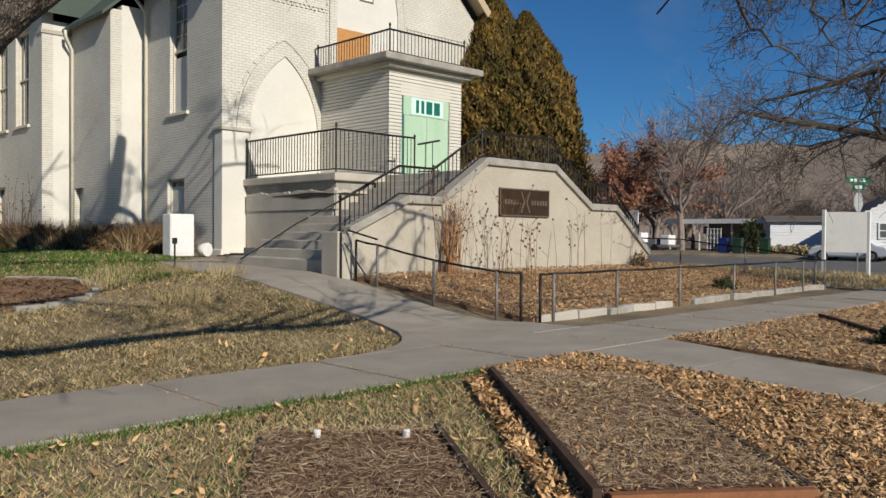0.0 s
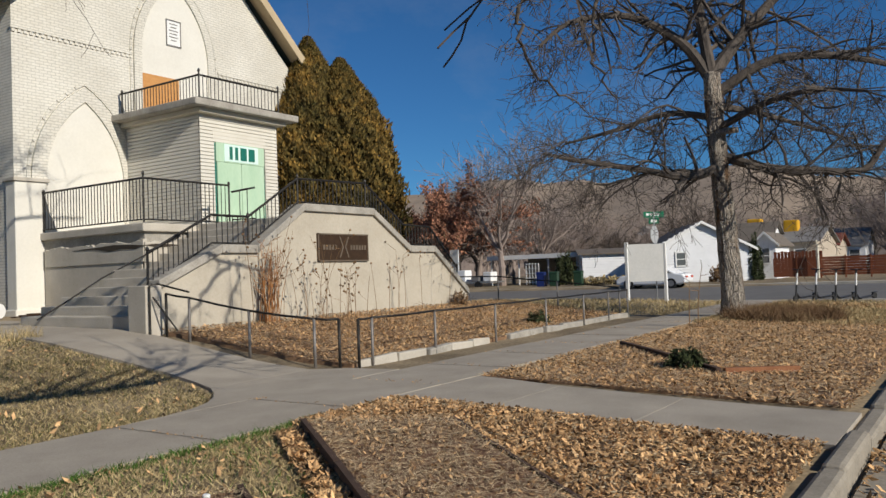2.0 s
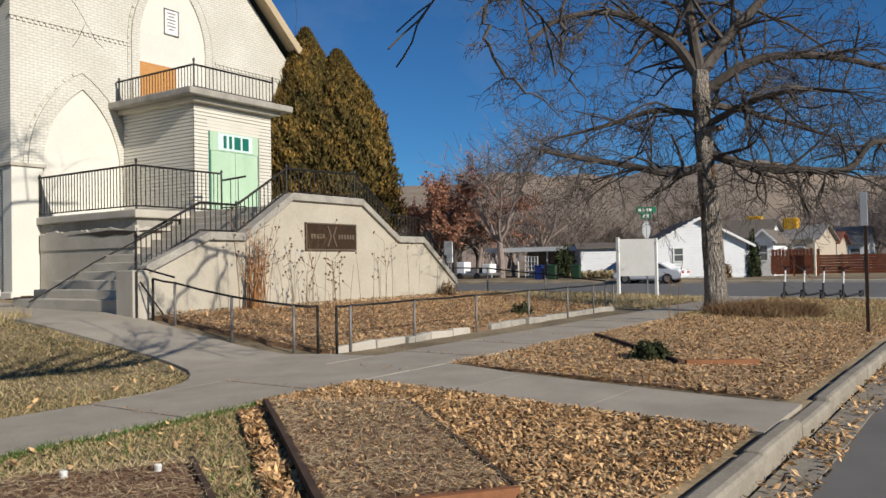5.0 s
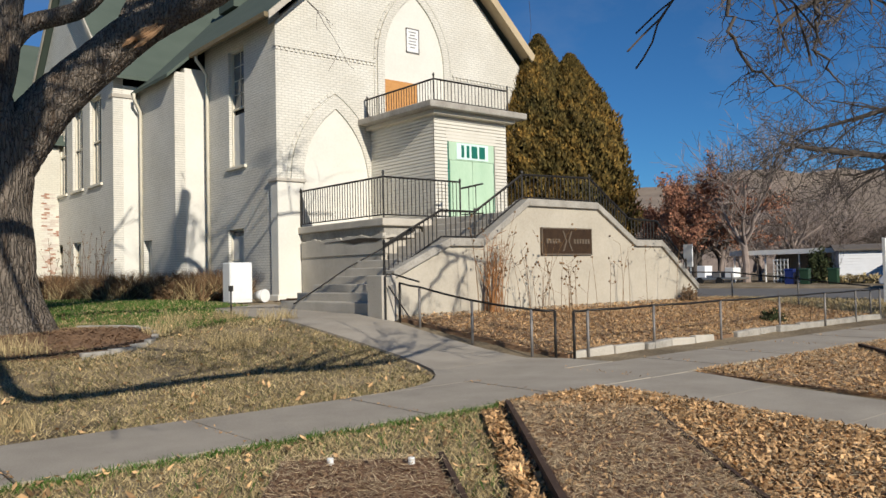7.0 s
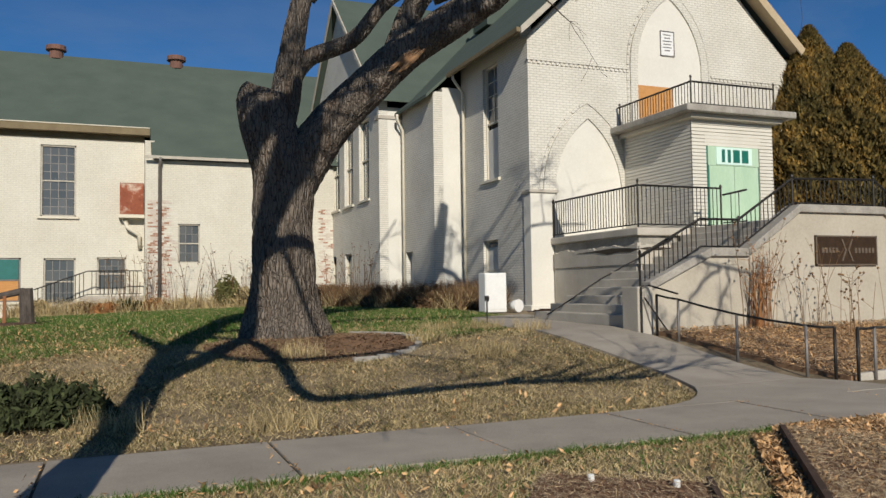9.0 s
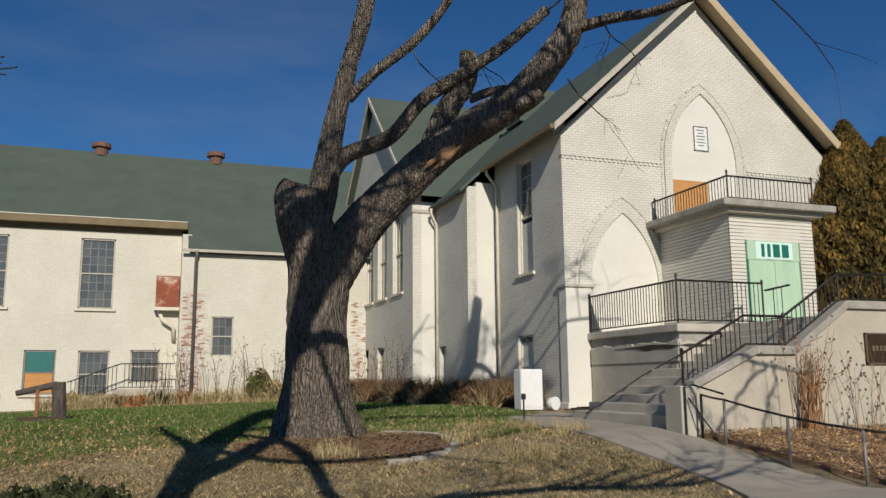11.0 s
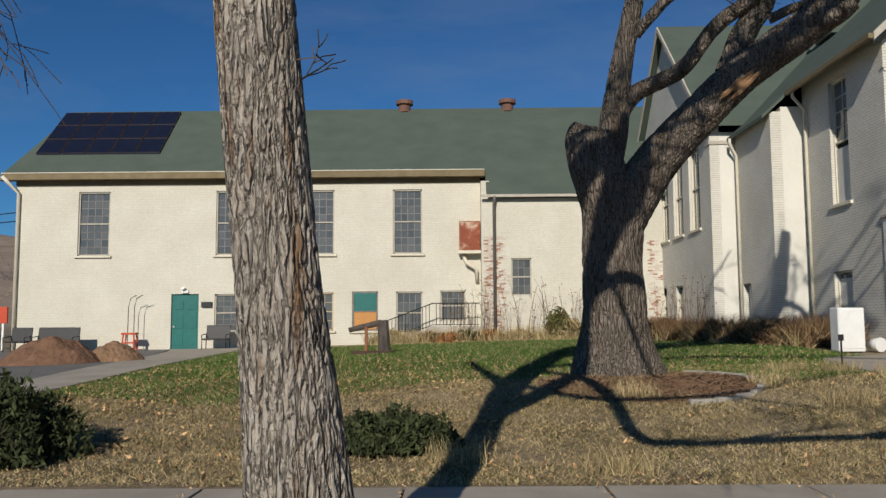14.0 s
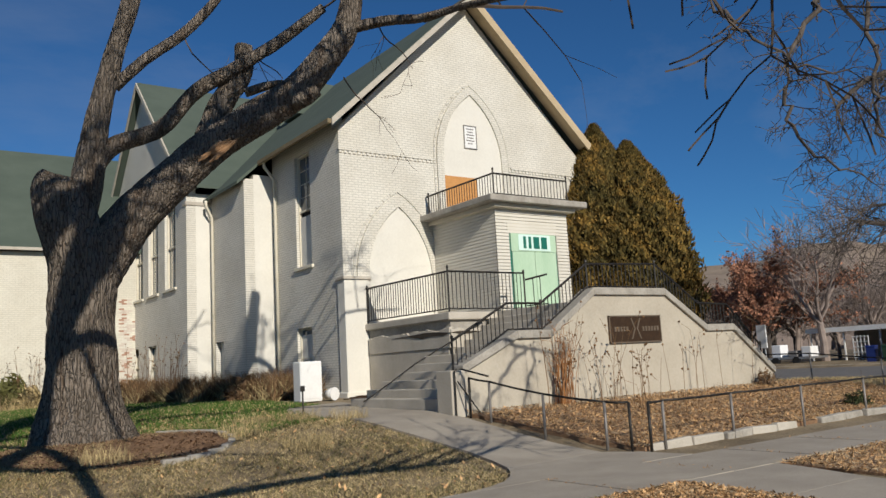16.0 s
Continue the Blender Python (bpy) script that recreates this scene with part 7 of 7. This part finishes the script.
def scooter(x, y, lean):
    t = thing("electric_scooter", "parked dockless scooter, black deck and white stem", "scooter", "parked scooters", at=pose(x, y, lz(x, y) + 0.02, 0, lean, 150))
    Shape().box(-0.35, 0.3, -0.08, 0.08, 0.1, 0.15).done("deck", M_BLACK, t, bevel=0.015)
    for cx in (-0.48, 0.5):
        Shape().tube([(cx, -0.03, 0.11), (cx, 0.03, 0.11)], 0.11, 16).done("wheel", M_RUBBER, t)
    Shape().tube([(0.3, 0, 0.13), (0.42, 0, 0.3)], 0.035, 8).done("neck", M_BLACK, t)
    Shape().tube([(0.47, 0, 0.12), (0.38, 0, 0.6)], 0.035, 8).done("fork", M_BLACK, t)
    Shape().tube([(0.38, 0, 0.6), (0.30, 0, 1.0)], 0.032, 8).done("stem", M_WHITE, t)
    Shape().tube([(0.30, 0, 1.0), (0.27, 0, 1.12)], 0.03, 8).done("head", M_BLACK, t)
    Shape().tube([(0.25, -0.24, 1.15), (0.27, 0, 1.12), (0.25, 0.24, 1.15)], 0.02, 6).done("handlebar", M_BLACK, t)
    Shape().box(-0.6, -0.42, -0.05, 0.05, 0.2, 0.23).done("mudguard", M_BLACK, t)


for i in range(4):
    scooter(31.9 + 0.12 * i, 6.25 - i * 0.62, 4 + i)

# white saloon parked across the street
car = thing("saloon_car", "white saloon car parked at the far kerb", "car", at=pose(54.0, 19.6, -0.12, 0, 0, 90))
side = [(-2.35, 0.35), (-2.4, 0.62), (-2.2, 0.92), (-1.75, 0.98), (-1.05, 1.38), (-0.1, 1.45), (0.6, 1.36), (1.25, 0.98), (2.1, 0.85), (2.38, 0.62), (2.36, 0.3), (1.85, 0.25), (-1.9, 0.25)]
Shape().prism(side, -0.88, 0.88, "y").done("body", M_CAR, car, bevel=0.09)
for sy in (-0.885, 0.885):
    Shape().prism([(-1.45, 1.0), (-0.95, 1.32), (-0.1, 1.38), (-0.1, 1.0)], sy - 0.006, sy + 0.006, "y").done("window", M_GLASS, car)
    Shape().prism([(-0.04, 1.0), (-0.04, 1.38), (0.52, 1.31), (1.05, 1.0)], sy - 0.006, sy + 0.006, "y").done("window", M_GLASS, car)
    for wx in (-1.45, 1.45):
        wh = Shape().tube([(wx, sy - 0.1, 0.33), (wx, sy + 0.1, 0.33)], 0.33, 22).done("wheel", M_RUBBER, car)
        Shape().tube([(wx, sy - 0.108, 0.33), (wx, sy + 0.108, 0.33)], 0.21, 12).done("rim", M_STEEL, wh)
Shape().box(-2.42, -2.36, -0.75, -0.4, 0.68, 0.8).done("tail_light", M_RED, car)
Shape().box(-2.42, -2.36, 0.4, 0.75, 0.68, 0.8).done("tail_light", M_RED, car)


def wheelie(x, y, m_, label):
    t = thing("wheelie_bin", label, "bin", "bins at the far kerb", at=pose(x, y, 0.02, 0, 0, 10))
    Shape().prism([(-0.27, 0.06), (0.27, 0.06), (0.33, 1.1), (-0.33, 1.1)], -0.3, 0.3, "y").done("body", m_, t, bevel=0.03)
    Shape().prism([(-0.37, 1.1), (0.35, 1.1), (0.3, 1.2), (-0.3, 1.22)], -0.33, 0.33, "y").done("lid", m_, t, bevel=0.02)
    for sy in (-0.27, 0.27):
        Shape().tube([(0.28, sy - 0.03, 0.12), (0.28, sy + 0.03, 0.12)], 0.12, 12).done("wheel", M_RUBBER, t)


wheelie(56.6, 29.4, M_BLUE, "dark blue recycling bin at the kerb")
wheelie(56.6, 28.3, M_BINGREEN, "dark green bin at the kerb")
wheelie(56.6, 26.3, M_BINGREEN, "dark green refuse bin at the kerb")


# ---------- houses across the street ----------
def house(label, x0, x1, y0, y1, eave, ridge, wall_m, roof_m, ridge_along="x", windows=(), siding=False, base=0.0, rot=0.0):
    cx_, cy_ = x0, (y0 + y1) / 2
    t = thing("house", label, "house", at=pose(cx_, cy_, 0, 0, 0, rot) @ Matrix.Translation((-cx_, -cy_, 0)))
    Shape().box(x0, x1, y0, y1, base - 0.3, eave).done("wall", wall_m, t)
    o = 0.35
    if ridge_along == "x":
        m_ = (y0 + y1) / 2
        dz_ = (ridge - eave) / (m_ - y0) * o
        for ya in (y0 - o, y1 + o):
            roof_slab((x0 - o, ya, eave - dz_ + 0.1), (x1 + o, ya, eave - dz_ + 0.1), (x1 + o, m_, ridge + 0.1), (x0 - o, m_, ridge + 0.1), 0.1, "roof", roof_m, t)
        for xa in (x0, x1 - 0.1):
            Shape().prism([(y0, eave), (y1, eave), (m_, ridge)], xa, xa + 0.1, "x").done("gable", wall_m, t)
        rake((x0 - o - 0.02, y0 - o, eave - dz_ + 0.12), (x0 - o - 0.02, m_, ridge + 0.12), t, M_WHITE, 0.2)
        rake((x0 - o - 0.02, y1 + o, eave - dz_ + 0.12), (x0 - o - 0.02, m_, ridge + 0.12), t, M_WHITE, 0.2)
    else:
        m_ = (x0 + x1) / 2
        dz_ = (ridge - eave) / (m_ - x0) * o
        for xa in (x0 - o, x1 + o):
            roof_slab((xa, y0 - o, eave - dz_ + 0.1), (xa, y1 + o, eave - dz_ + 0.1), (m_, y1 + o, ridge + 0.1), (m_, y0 - o, ridge + 0.1), 0.1, "roof", roof_m, t)
        for ya in (y0, y1 - 0.1):
            Shape().prism([(x0, eave), (x1, eave), (m_, ridge)], ya, ya + 0.1, "y").done("gable", wall_m, t)
    if siding:
        z = base + 0.1
        k = 0
        while z < ridge - 0.15:
            ya, yb = y0, y1
            if z > eave and ridge_along == "x":
                f = (z - eave) / (ridge - eave)
                ya, yb = y0 + (y1 - y0) / 2 * f, y1 - (y1 - y0) / 2 * f
            elif z > eave:
                break
            Shape().prism([(x0 - 0.045, z), (x0 - 0.008, z + 0.2), (x0 - 0.004, z + 0.2), (x0 - 0.004, z)], ya, yb, "y").done("siding_board", wall_m, t)
            z += 0.21
    for (wy0, wy1, wz0, wz1) in windows:
        w = Shape().box(x0 - 0.075, x0 - 0.05, wy0, wy1, wz0, wz1).done("window", M_GLASS, t)
        f = Shape()
        f.box(x0 - 0.1, x0 - 0.04, wy0 - 0.1, wy0, wz0 - 0.1, wz1 + 0.1).box(x0 - 0.1, x0 - 0.04, wy1, wy1 + 0.1, wz0 - 0.1, wz1 + 0.1)
        f.box(x0 - 0.1, x0 - 0.04, wy0, wy1, wz1, wz1 + 0.1).box(x0 - 0.1, x0 - 0.04, wy0, wy1, wz0 - 0.1, wz0).box(x0 - 0.1, x0 - 0.06, wy0, wy1, (wz0 + wz1) / 2 - 0.03, (wz0 + wz1) / 2 + 0.03)
        f.done("window_frame", M_WHITE, w)
    return t


house("white clapboard gabled house with small window", 60.0, 70.0, 14.6, 21.6, 2.5, 4.4, M_SIDING, M_SHINGLE, "x", [(19.3, 19.9, 1.35, 2.25)], True, 0.1, 28)
house("low white wing with dark flat roof", 62.2, 69.0, 22.3, 28.2, 2.5, 2.9, M_SIDING, M_SHINGLE, "y", [(23.1, 24.3, 1.2, 2.3)], True, 0.1, 28)
house("white gabled porch of the next house", 66.0, 71.0, 14.3, 15.75, 2.9, 3.6, M_SIDING, M_SHINGLE, "x", [(14.75, 15.25, 1.3, 2.4)], False, 0.3)
house("white house with brown roof beyond the first", 71.5, 77.5, 16.0, 20.5, 3.2, 4.75, M_SIDING, M_SHINGLE, "y", [], False, 0.2)
house("tan house with grey shingle roof", 74.0, 84.0, 12.7, 17.3, 3.0, 4.3, M_TANWALL, M_GREYROOF, "y", [(13.6, 14.4, 1.3, 2.3)], False, 0.2)
house("small house with dark red roof", 92.0, 99.0, 13.8, 17.4, 2.9, 4.1, M_TANWALL, M_BRICKRED, "y", [(14.3, 15.0, 1.4, 2.4)], False, 0.3)
house("pale blue-white house with grey roof", 104.0, 112.0, 12.6, 18.9, 3.0, 5.0, M_SIDING, M_GREYROOF, "y", [(13.2, 14.2, 1.4, 2.4)], False, 0.3)
house("pale house with grey roof down the street", 108.0, 118.0, 2.5, 9.5, 3.2, 5.2, M_SIDING, M_GREYROOF, "x", [(4.2, 5.7, 1.4, 2.6)], False, 0.3)
house("brown house far down the street", 118.0, 128.0, -10, -1, 3.2, 5.2, M_TANWALL, M_SHINGLE, "x", [], False, 0.3)
house("small brown house behind the annex corner", -52, -40, 44, 56, 3.2, 5.6, M_BRICKRED, M_SHINGLE, "y", [], False, 0.0)
cp = thing("carport", "long low carport with pale flat roof", "carport")
Shape().box(64.0, 72.0, 29.5, 38.5, 2.55, 2.75).done("roof", M_GREYROOF, cp)
Shape().box(63.8, 64.0, 29.5, 38.5, 2.4, 2.78).done("fascia", M_WHITE, cp)
for y in (29.8, 32.5, 35.4, 38.2):
    Shape().box(64.1, 64.2, y, y + 0.1, 0, 2.55).done("post", M_WHITE, cp)
Shape().box(71.5, 72.0, 29.5, 38.5, 0, 2.55).done("back_wall", M_TANWALL, cp)
lt = thing("trellis", "white garden trellis beside the carport", "trellis")
for i in range(5):
    Shape().box(63.2, 63.25, 33.0 + i * 0.3, 33.06 + i * 0.3, 0, 2.0).done("slat", M_WHITE, lt)
    Shape().box(63.17, 63.2, 33.0, 34.3, 0.3 + i * 0.4, 0.36 + i * 0.4).done("slat", M_WHITE, lt)
shrub("round green bush by the carport", 60.5, 29.2, 1.0, 1.0, 2.4, 2500, M_SHRUB, 61, 0.12)
shrub("dark clipped upright bush at the house corner", 62.0, 14.95, 0.62, 0.62, 2.9, 3500, M_SHRUB, 62, 0.1)
shrub("dry round bush by the white house", 58.8, 16.4, 0.9, 0.9, 1.1, 900, M_DRYPLANT, 63, 0.12)
for i in range(7):
    shrub("dry yellow bush along the far pavement", 58.2, 21.5 + i * 0.9, 0.6, 0.6, 0.55, 300, M_DRYGRASS, 70 + i, 0.12)
fnc = thing("board_fence", "red-brown horizontal board fence", "fence")
for i in range(6):
    for j in range(7):
        Shape().box(63.95, 64.0, 4.5 + i * 1.6, 6.08 + i * 1.6, 0.28 + j * 0.19, 0.455 + j * 0.19).done("board", M_WOODRED, fnc)
    Shape().box(63.9, 64.05, 4.42 + i * 1.6, 4.52 + i * 1.6, 0.1, 1.68).done("post", M_WOODRED, fnc)
fn2 = thing("board_fence", "tall red-brown board fence beside the porch", "fence")
for i in range(14):
    Shape().box(65.0, 65.04, 10.9 + i * 0.24, 11.11 + i * 0.24, 0.2, 2.05 + 0.03 * (i % 3)).done("board", M_WOODRED, fn2)
dw = thing("fence_downpipe", "white downpipe post at the fence", "downpipe")
Shape().tube([(63.7, 11.0, 0.1), (63.7, 11.0, 2.5), (63.9, 11.1, 2.75)], 0.09, 6).done("pipe", M_TRIM, dw)
for (x, y, z) in ((78, 18.45, 5.0), (78, 15.35, 4.7)):
    yc = thing("roof_cooler", "yellow covered rooftop cooler", "cooler", "roof coolers")
    Shape().box(x - 0.6, x + 0.6, y - 0.6, y + 0.6, z - 0.9, z + 0.3).done("cover", M_YELLOW, yc, bevel=0.1)
    Shape().box(x - 0.65, x + 0.65, y - 0.65, y + 0.65, z - 1.0, z - 0.9).done("stand", M_STEEL, yc)
pk = thing("pickup_load", "low flatbed trailer with loose goods in the yard", "trailer")
Shape().box(60.0, 62.5, 36.0, 40.5, 0.45, 0.6).done("bed", M_STEEL, pk)
for y in (37.2, 39.0):
    Shape().tube([(59.95, y, 0.32), (60.15, y, 0.32)], 0.32, 14).done("wheel", M_RUBBER, pk)
for i, (y, h) in enumerate(((36.6, 0.8), (37.8, 0.5), (39.2, 1.0))):
    Shape().box(60.5, 61.6, y - 0.4, y + 0.4, 0.6, 0.6 + h).done("load", (M_WHITE, M_GREYROOF, M_SIDING)[i], pk, bevel=0.05)


# ---------- bare trees of the distance ----------
def bare_tree(name, label, seed, h, r, material, depth=4, up=0.9, kids=(3, 5), leaf=0):
    t = thing(name, label, "tree", "bare distant trees")
    rg = random.Random(seed)
    s = Shape()
    s.tube([(0, 0, -0.3), (0, 0, h * 0.12), (rg.gauss(0, .1), rg.gauss(0, .1), h * 0.28)], [r * 1.3, r, r * 0.85], 8, cap=False)
    s.done("trunk", M_BARK2 if material is not M_FARTWIG else M_FARTWIG, t)
    s = Shape()
    for k in range(6):
        an = k * 1.047 + rg.uniform(-.4, .4)
        grow(s, rg, (0, 0, h * (0.16 + 0.025 * k)), (math.cos(an) * 0.6, math.sin(an) * 0.6, up), h * 0.42, r * 0.5, depth, -0.03, 0.62, kids, 0.5, 0.012, 0.18)
    s.done("crown", material, t)
    if leaf:
        g = np.random.RandomState(seed)
        V0 = np.array(s.v)
        n = leaf
        c = V0[g.randint(0, len(V0), n)] + g.randn(n, 3) * 0.12
        keep = c[:, 2] > h * 0.3
        c = c[keep]
        n = len(c)
        u, v = g.randn(n, 3) * 0.05, g.randn(n, 3) * 0.05
        raw("foliage", np.stack([c - u, c - v, c + u, c + v], 1).reshape(-1, 3).tolist(), np.arange(n * 4).reshape(-1, 4).tolist(), M_RUSSET, t)
    return t


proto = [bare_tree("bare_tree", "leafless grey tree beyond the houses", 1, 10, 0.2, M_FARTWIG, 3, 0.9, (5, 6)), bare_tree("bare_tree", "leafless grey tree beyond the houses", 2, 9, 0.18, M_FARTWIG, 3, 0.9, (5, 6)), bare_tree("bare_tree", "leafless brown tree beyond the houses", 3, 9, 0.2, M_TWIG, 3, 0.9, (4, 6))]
russet = bare_tree("russet_tree", "tree holding russet dead leaves", 4, 8.5, 0.2, M_TWIG, 4, 0.8, (3, 4), 15000)
placed = set()


def put_tree(src, x, y, sc, rot):
    m_ = pose(x, y, 0.0, 0, 0, rot) @ Matrix.Diagonal((sc, sc, sc, 1))
    if src not in placed:
        placed.add(src)
        src.matrix_basis = m_
    else:
        o = copy_thing(src, Matrix())
        o.matrix_basis = m_


put_tree(russet, 62.7, 41.2, 1.2, 0)
put_tree(russet, 67.0, 46.0, 1.1, 130)
put_tree(proto[0], 63.5, 36.8, 1.42, 20)
put_tree(proto[1], 74.0, 38.0, 1.3, 80)
rg = random.Random(77)
for i in range(55):
    dist = rg.uniform(80, 170)
    an = radians(rg.uniform(-6, 42))
    put_tree(rg.choice(proto[:3]), dist * math.cos(an), dist * math.sin(an), rg.uniform(0.8, 1.35), rg.uniform(0, 360))
for (x, y, sc) in ((-44, 62, 1.0), (-52, 70, 1.2), (-38, 75, 1.1), (33, 52, 1.1), (40, 60, 1.2), (27.5, 33, 0.9)):
    put_tree(rg.choice(proto[:2]), x, y, sc, rg.uniform(0, 360))


# ---------- hills ----------
def hills(name, label, r0, r1, z_top, a0, a1, seed, material, power=1.0):
    na, nr = 160, 26
    verts, faces = [], []
    for j in range(nr):
        f = j / (nr - 1)
        r_ = r0 + (r1 - r0) * f
        for i in range(na):
            a = radians(a0 + (a1 - a0) * i / (na - 1))
            n_ = noise.fractal(Vector((math.cos(a) * 6, math.sin(a) * 6, seed)), 1.0, 2.0, 5)
            n2 = noise.fractal(Vector((math.cos(a) * r_ / 140, math.sin(a) * r_ / 140, seed + 3)), 1.0, 2.0, 5)
            edge = float(ss(0, 0.12, i / (na - 1)) * ss(1, 0.88, i / (na - 1)))
            z = -2 + z_top * (f ** power) * (1 + 0.22 * n_) * (0.3 + 0.7 * edge) + n2 * z_top * 0.12 * f
            verts.append((r_ * math.cos(a), r_ * math.sin(a), z))
    for j in range(nr - 1):
        for i in range(na - 1):
            faces.append((j * na + i, j * na + i + 1, (j + 1) * na + i + 1, (j + 1) * na + i))
    ob = raw(name, verts, faces, material)
    ob.data.polygons.foreach_set("use_smooth", [True] * len(faces))
    return tagged(ob, label, "hill", kind="structure")


M_HILL = mat("dry_hillside", (0.16, 0.12, 0.085), (0.40, 0.315, 0.23), scale=0.02, fine=0.2, bump=0.0)
# blue haze of distance is mixed into the mountain colour
M_MOUNT = mat("haze_blue_mountain", (0.16, 0.19, 0.25), (0.24, 0.27, 0.32), scale=0.004, fine=0.03, bump=0.0)
hills("backdrop_hill", "dry brown hillside with scattered houses", 220, 900, 92, -60, 140, 4.0, M_HILL, 1.0)
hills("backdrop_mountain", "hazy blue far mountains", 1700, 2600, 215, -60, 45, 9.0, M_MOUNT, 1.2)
brush = thing("hill_brush", "grey-brown scrub and far woods on the hillside", "woods", kind="stuff")
g = np.random.RandomState(5)
n = 22000
R_ = 200 + 420 * g.rand(n) ** 1.5
A_ = np.radians(g.uniform(-25, 75, n))
zb_ = np.clip((R_ - 220) / 680, 0, 1) * 92 * 0.8 - 2
H_ = 2 + 5 * g.rand(n)
c = np.stack([R_ * np.cos(A_), R_ * np.sin(A_), zb_], 1)
per = np.stack([-np.sin(A_), np.cos(A_), np.zeros(n)], 1) * (0.5 + 2.2 * g.rand(n))[:, None]
tip = c + np.stack([g.randn(n), g.randn(n), H_], 1)
V = np.stack([c - per, c + per, tip + per * 0.5 * g.rand(n)[:, None], tip - per * 0.6], 1).reshape(-1, 3)
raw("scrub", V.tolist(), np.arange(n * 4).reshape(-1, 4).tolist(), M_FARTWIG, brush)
far = random.Random(9)
for i in range(16):
    d, a = far.uniform(330, 620), radians(far.uniform(-12, 30))
    x, y = d * math.cos(a), d * math.sin(a)
    z = (d - 220) / 680 * 92 * 0.85 - 2
    t = thing("hillside_house", "tiny far house on the hillside", "house", "hillside houses")
    w = far.uniform(5, 9)
    Shape().box(x, x + 8, y - w / 2, y + w / 2, z - 6, z + 4).done("wall", far.choice((M_SIDING, M_TANWALL, M_BRICKRED)), t)
    Shape().prism([(y - w / 2 - 0.5, z + 4), (y + w / 2 + 0.5, z + 4), (y, z + 6.5)], x - 0.4, x + 8.4, "x").done("roof", M_GREYROOF, t)

# overhead wires beyond the annex
wires = thing("overhead_wires", "thin black overhead wires", "wires")
for z in (6.6, 7.1):
    Shape().tube([(-80 + a, 60 - 0.25 * a, z + 0.0012 * (a - 30) ** 2) for a in range(0, 65, 8)], 0.03, 4).done("wire", M_IRON, wires)

# ---------- bricks showing where the annex paint has peeled ----------
M_BAREBRICK = mat("bare_red_brick", (0.27, 0.13, 0.085), (0.46, 0.28, 0.20), scale=5, fine=40, bump=0.4)
M_WASHBRICK = mat("whitewashed_brick", (0.44, 0.35, 0.29), (0.66, 0.60, 0.52), scale=6, fine=40, bump=0.4)
faces_of = []
for m_ in (M_BAREBRICK, M_WASHBRICK, M_PLAINBRICK):
    pr = Shape().box(-0.104, 0.104, -0.012, 0.004, -0.032, 0.032).done("brick", m_, annex)
    faces_of.append(pr.data)
    bpy.data.objects.remove(pr)
rng = random.Random(52)
for x0, n_col, top, dense in ((1.72, 5, 5.3, 0.62), (9.05, 3, 5.1, 0.55)):
    row = 0
    z = 0.42
    while z < top:
        ragged = n_col - 1.6 + 1.6 * noise.noise(Vector((x0, z * 0.9, 3.0))) + rng.uniform(-0.6, 0.9)
        for k in range(n_col):
            if k > ragged:
                continue
            bare = dense * (1.15 - 0.55 * z / top) + 0.5 * noise.noise(Vector((x0 + k * 0.5, z * 1.3, 8.0)))
            kind_ = 0 if rng.random() < bare * 0.5 else 1 if rng.random() < 0.7 else 2
            bk = new("brick", faces_of[kind_])
            bk.parent = annex
            bk.matrix_basis = pose(x0 + 0.1 + k * 0.222 + (0.11 if row % 2 else 0.0), E_Y - 0.004, z)
        z += 0.078
        row += 1
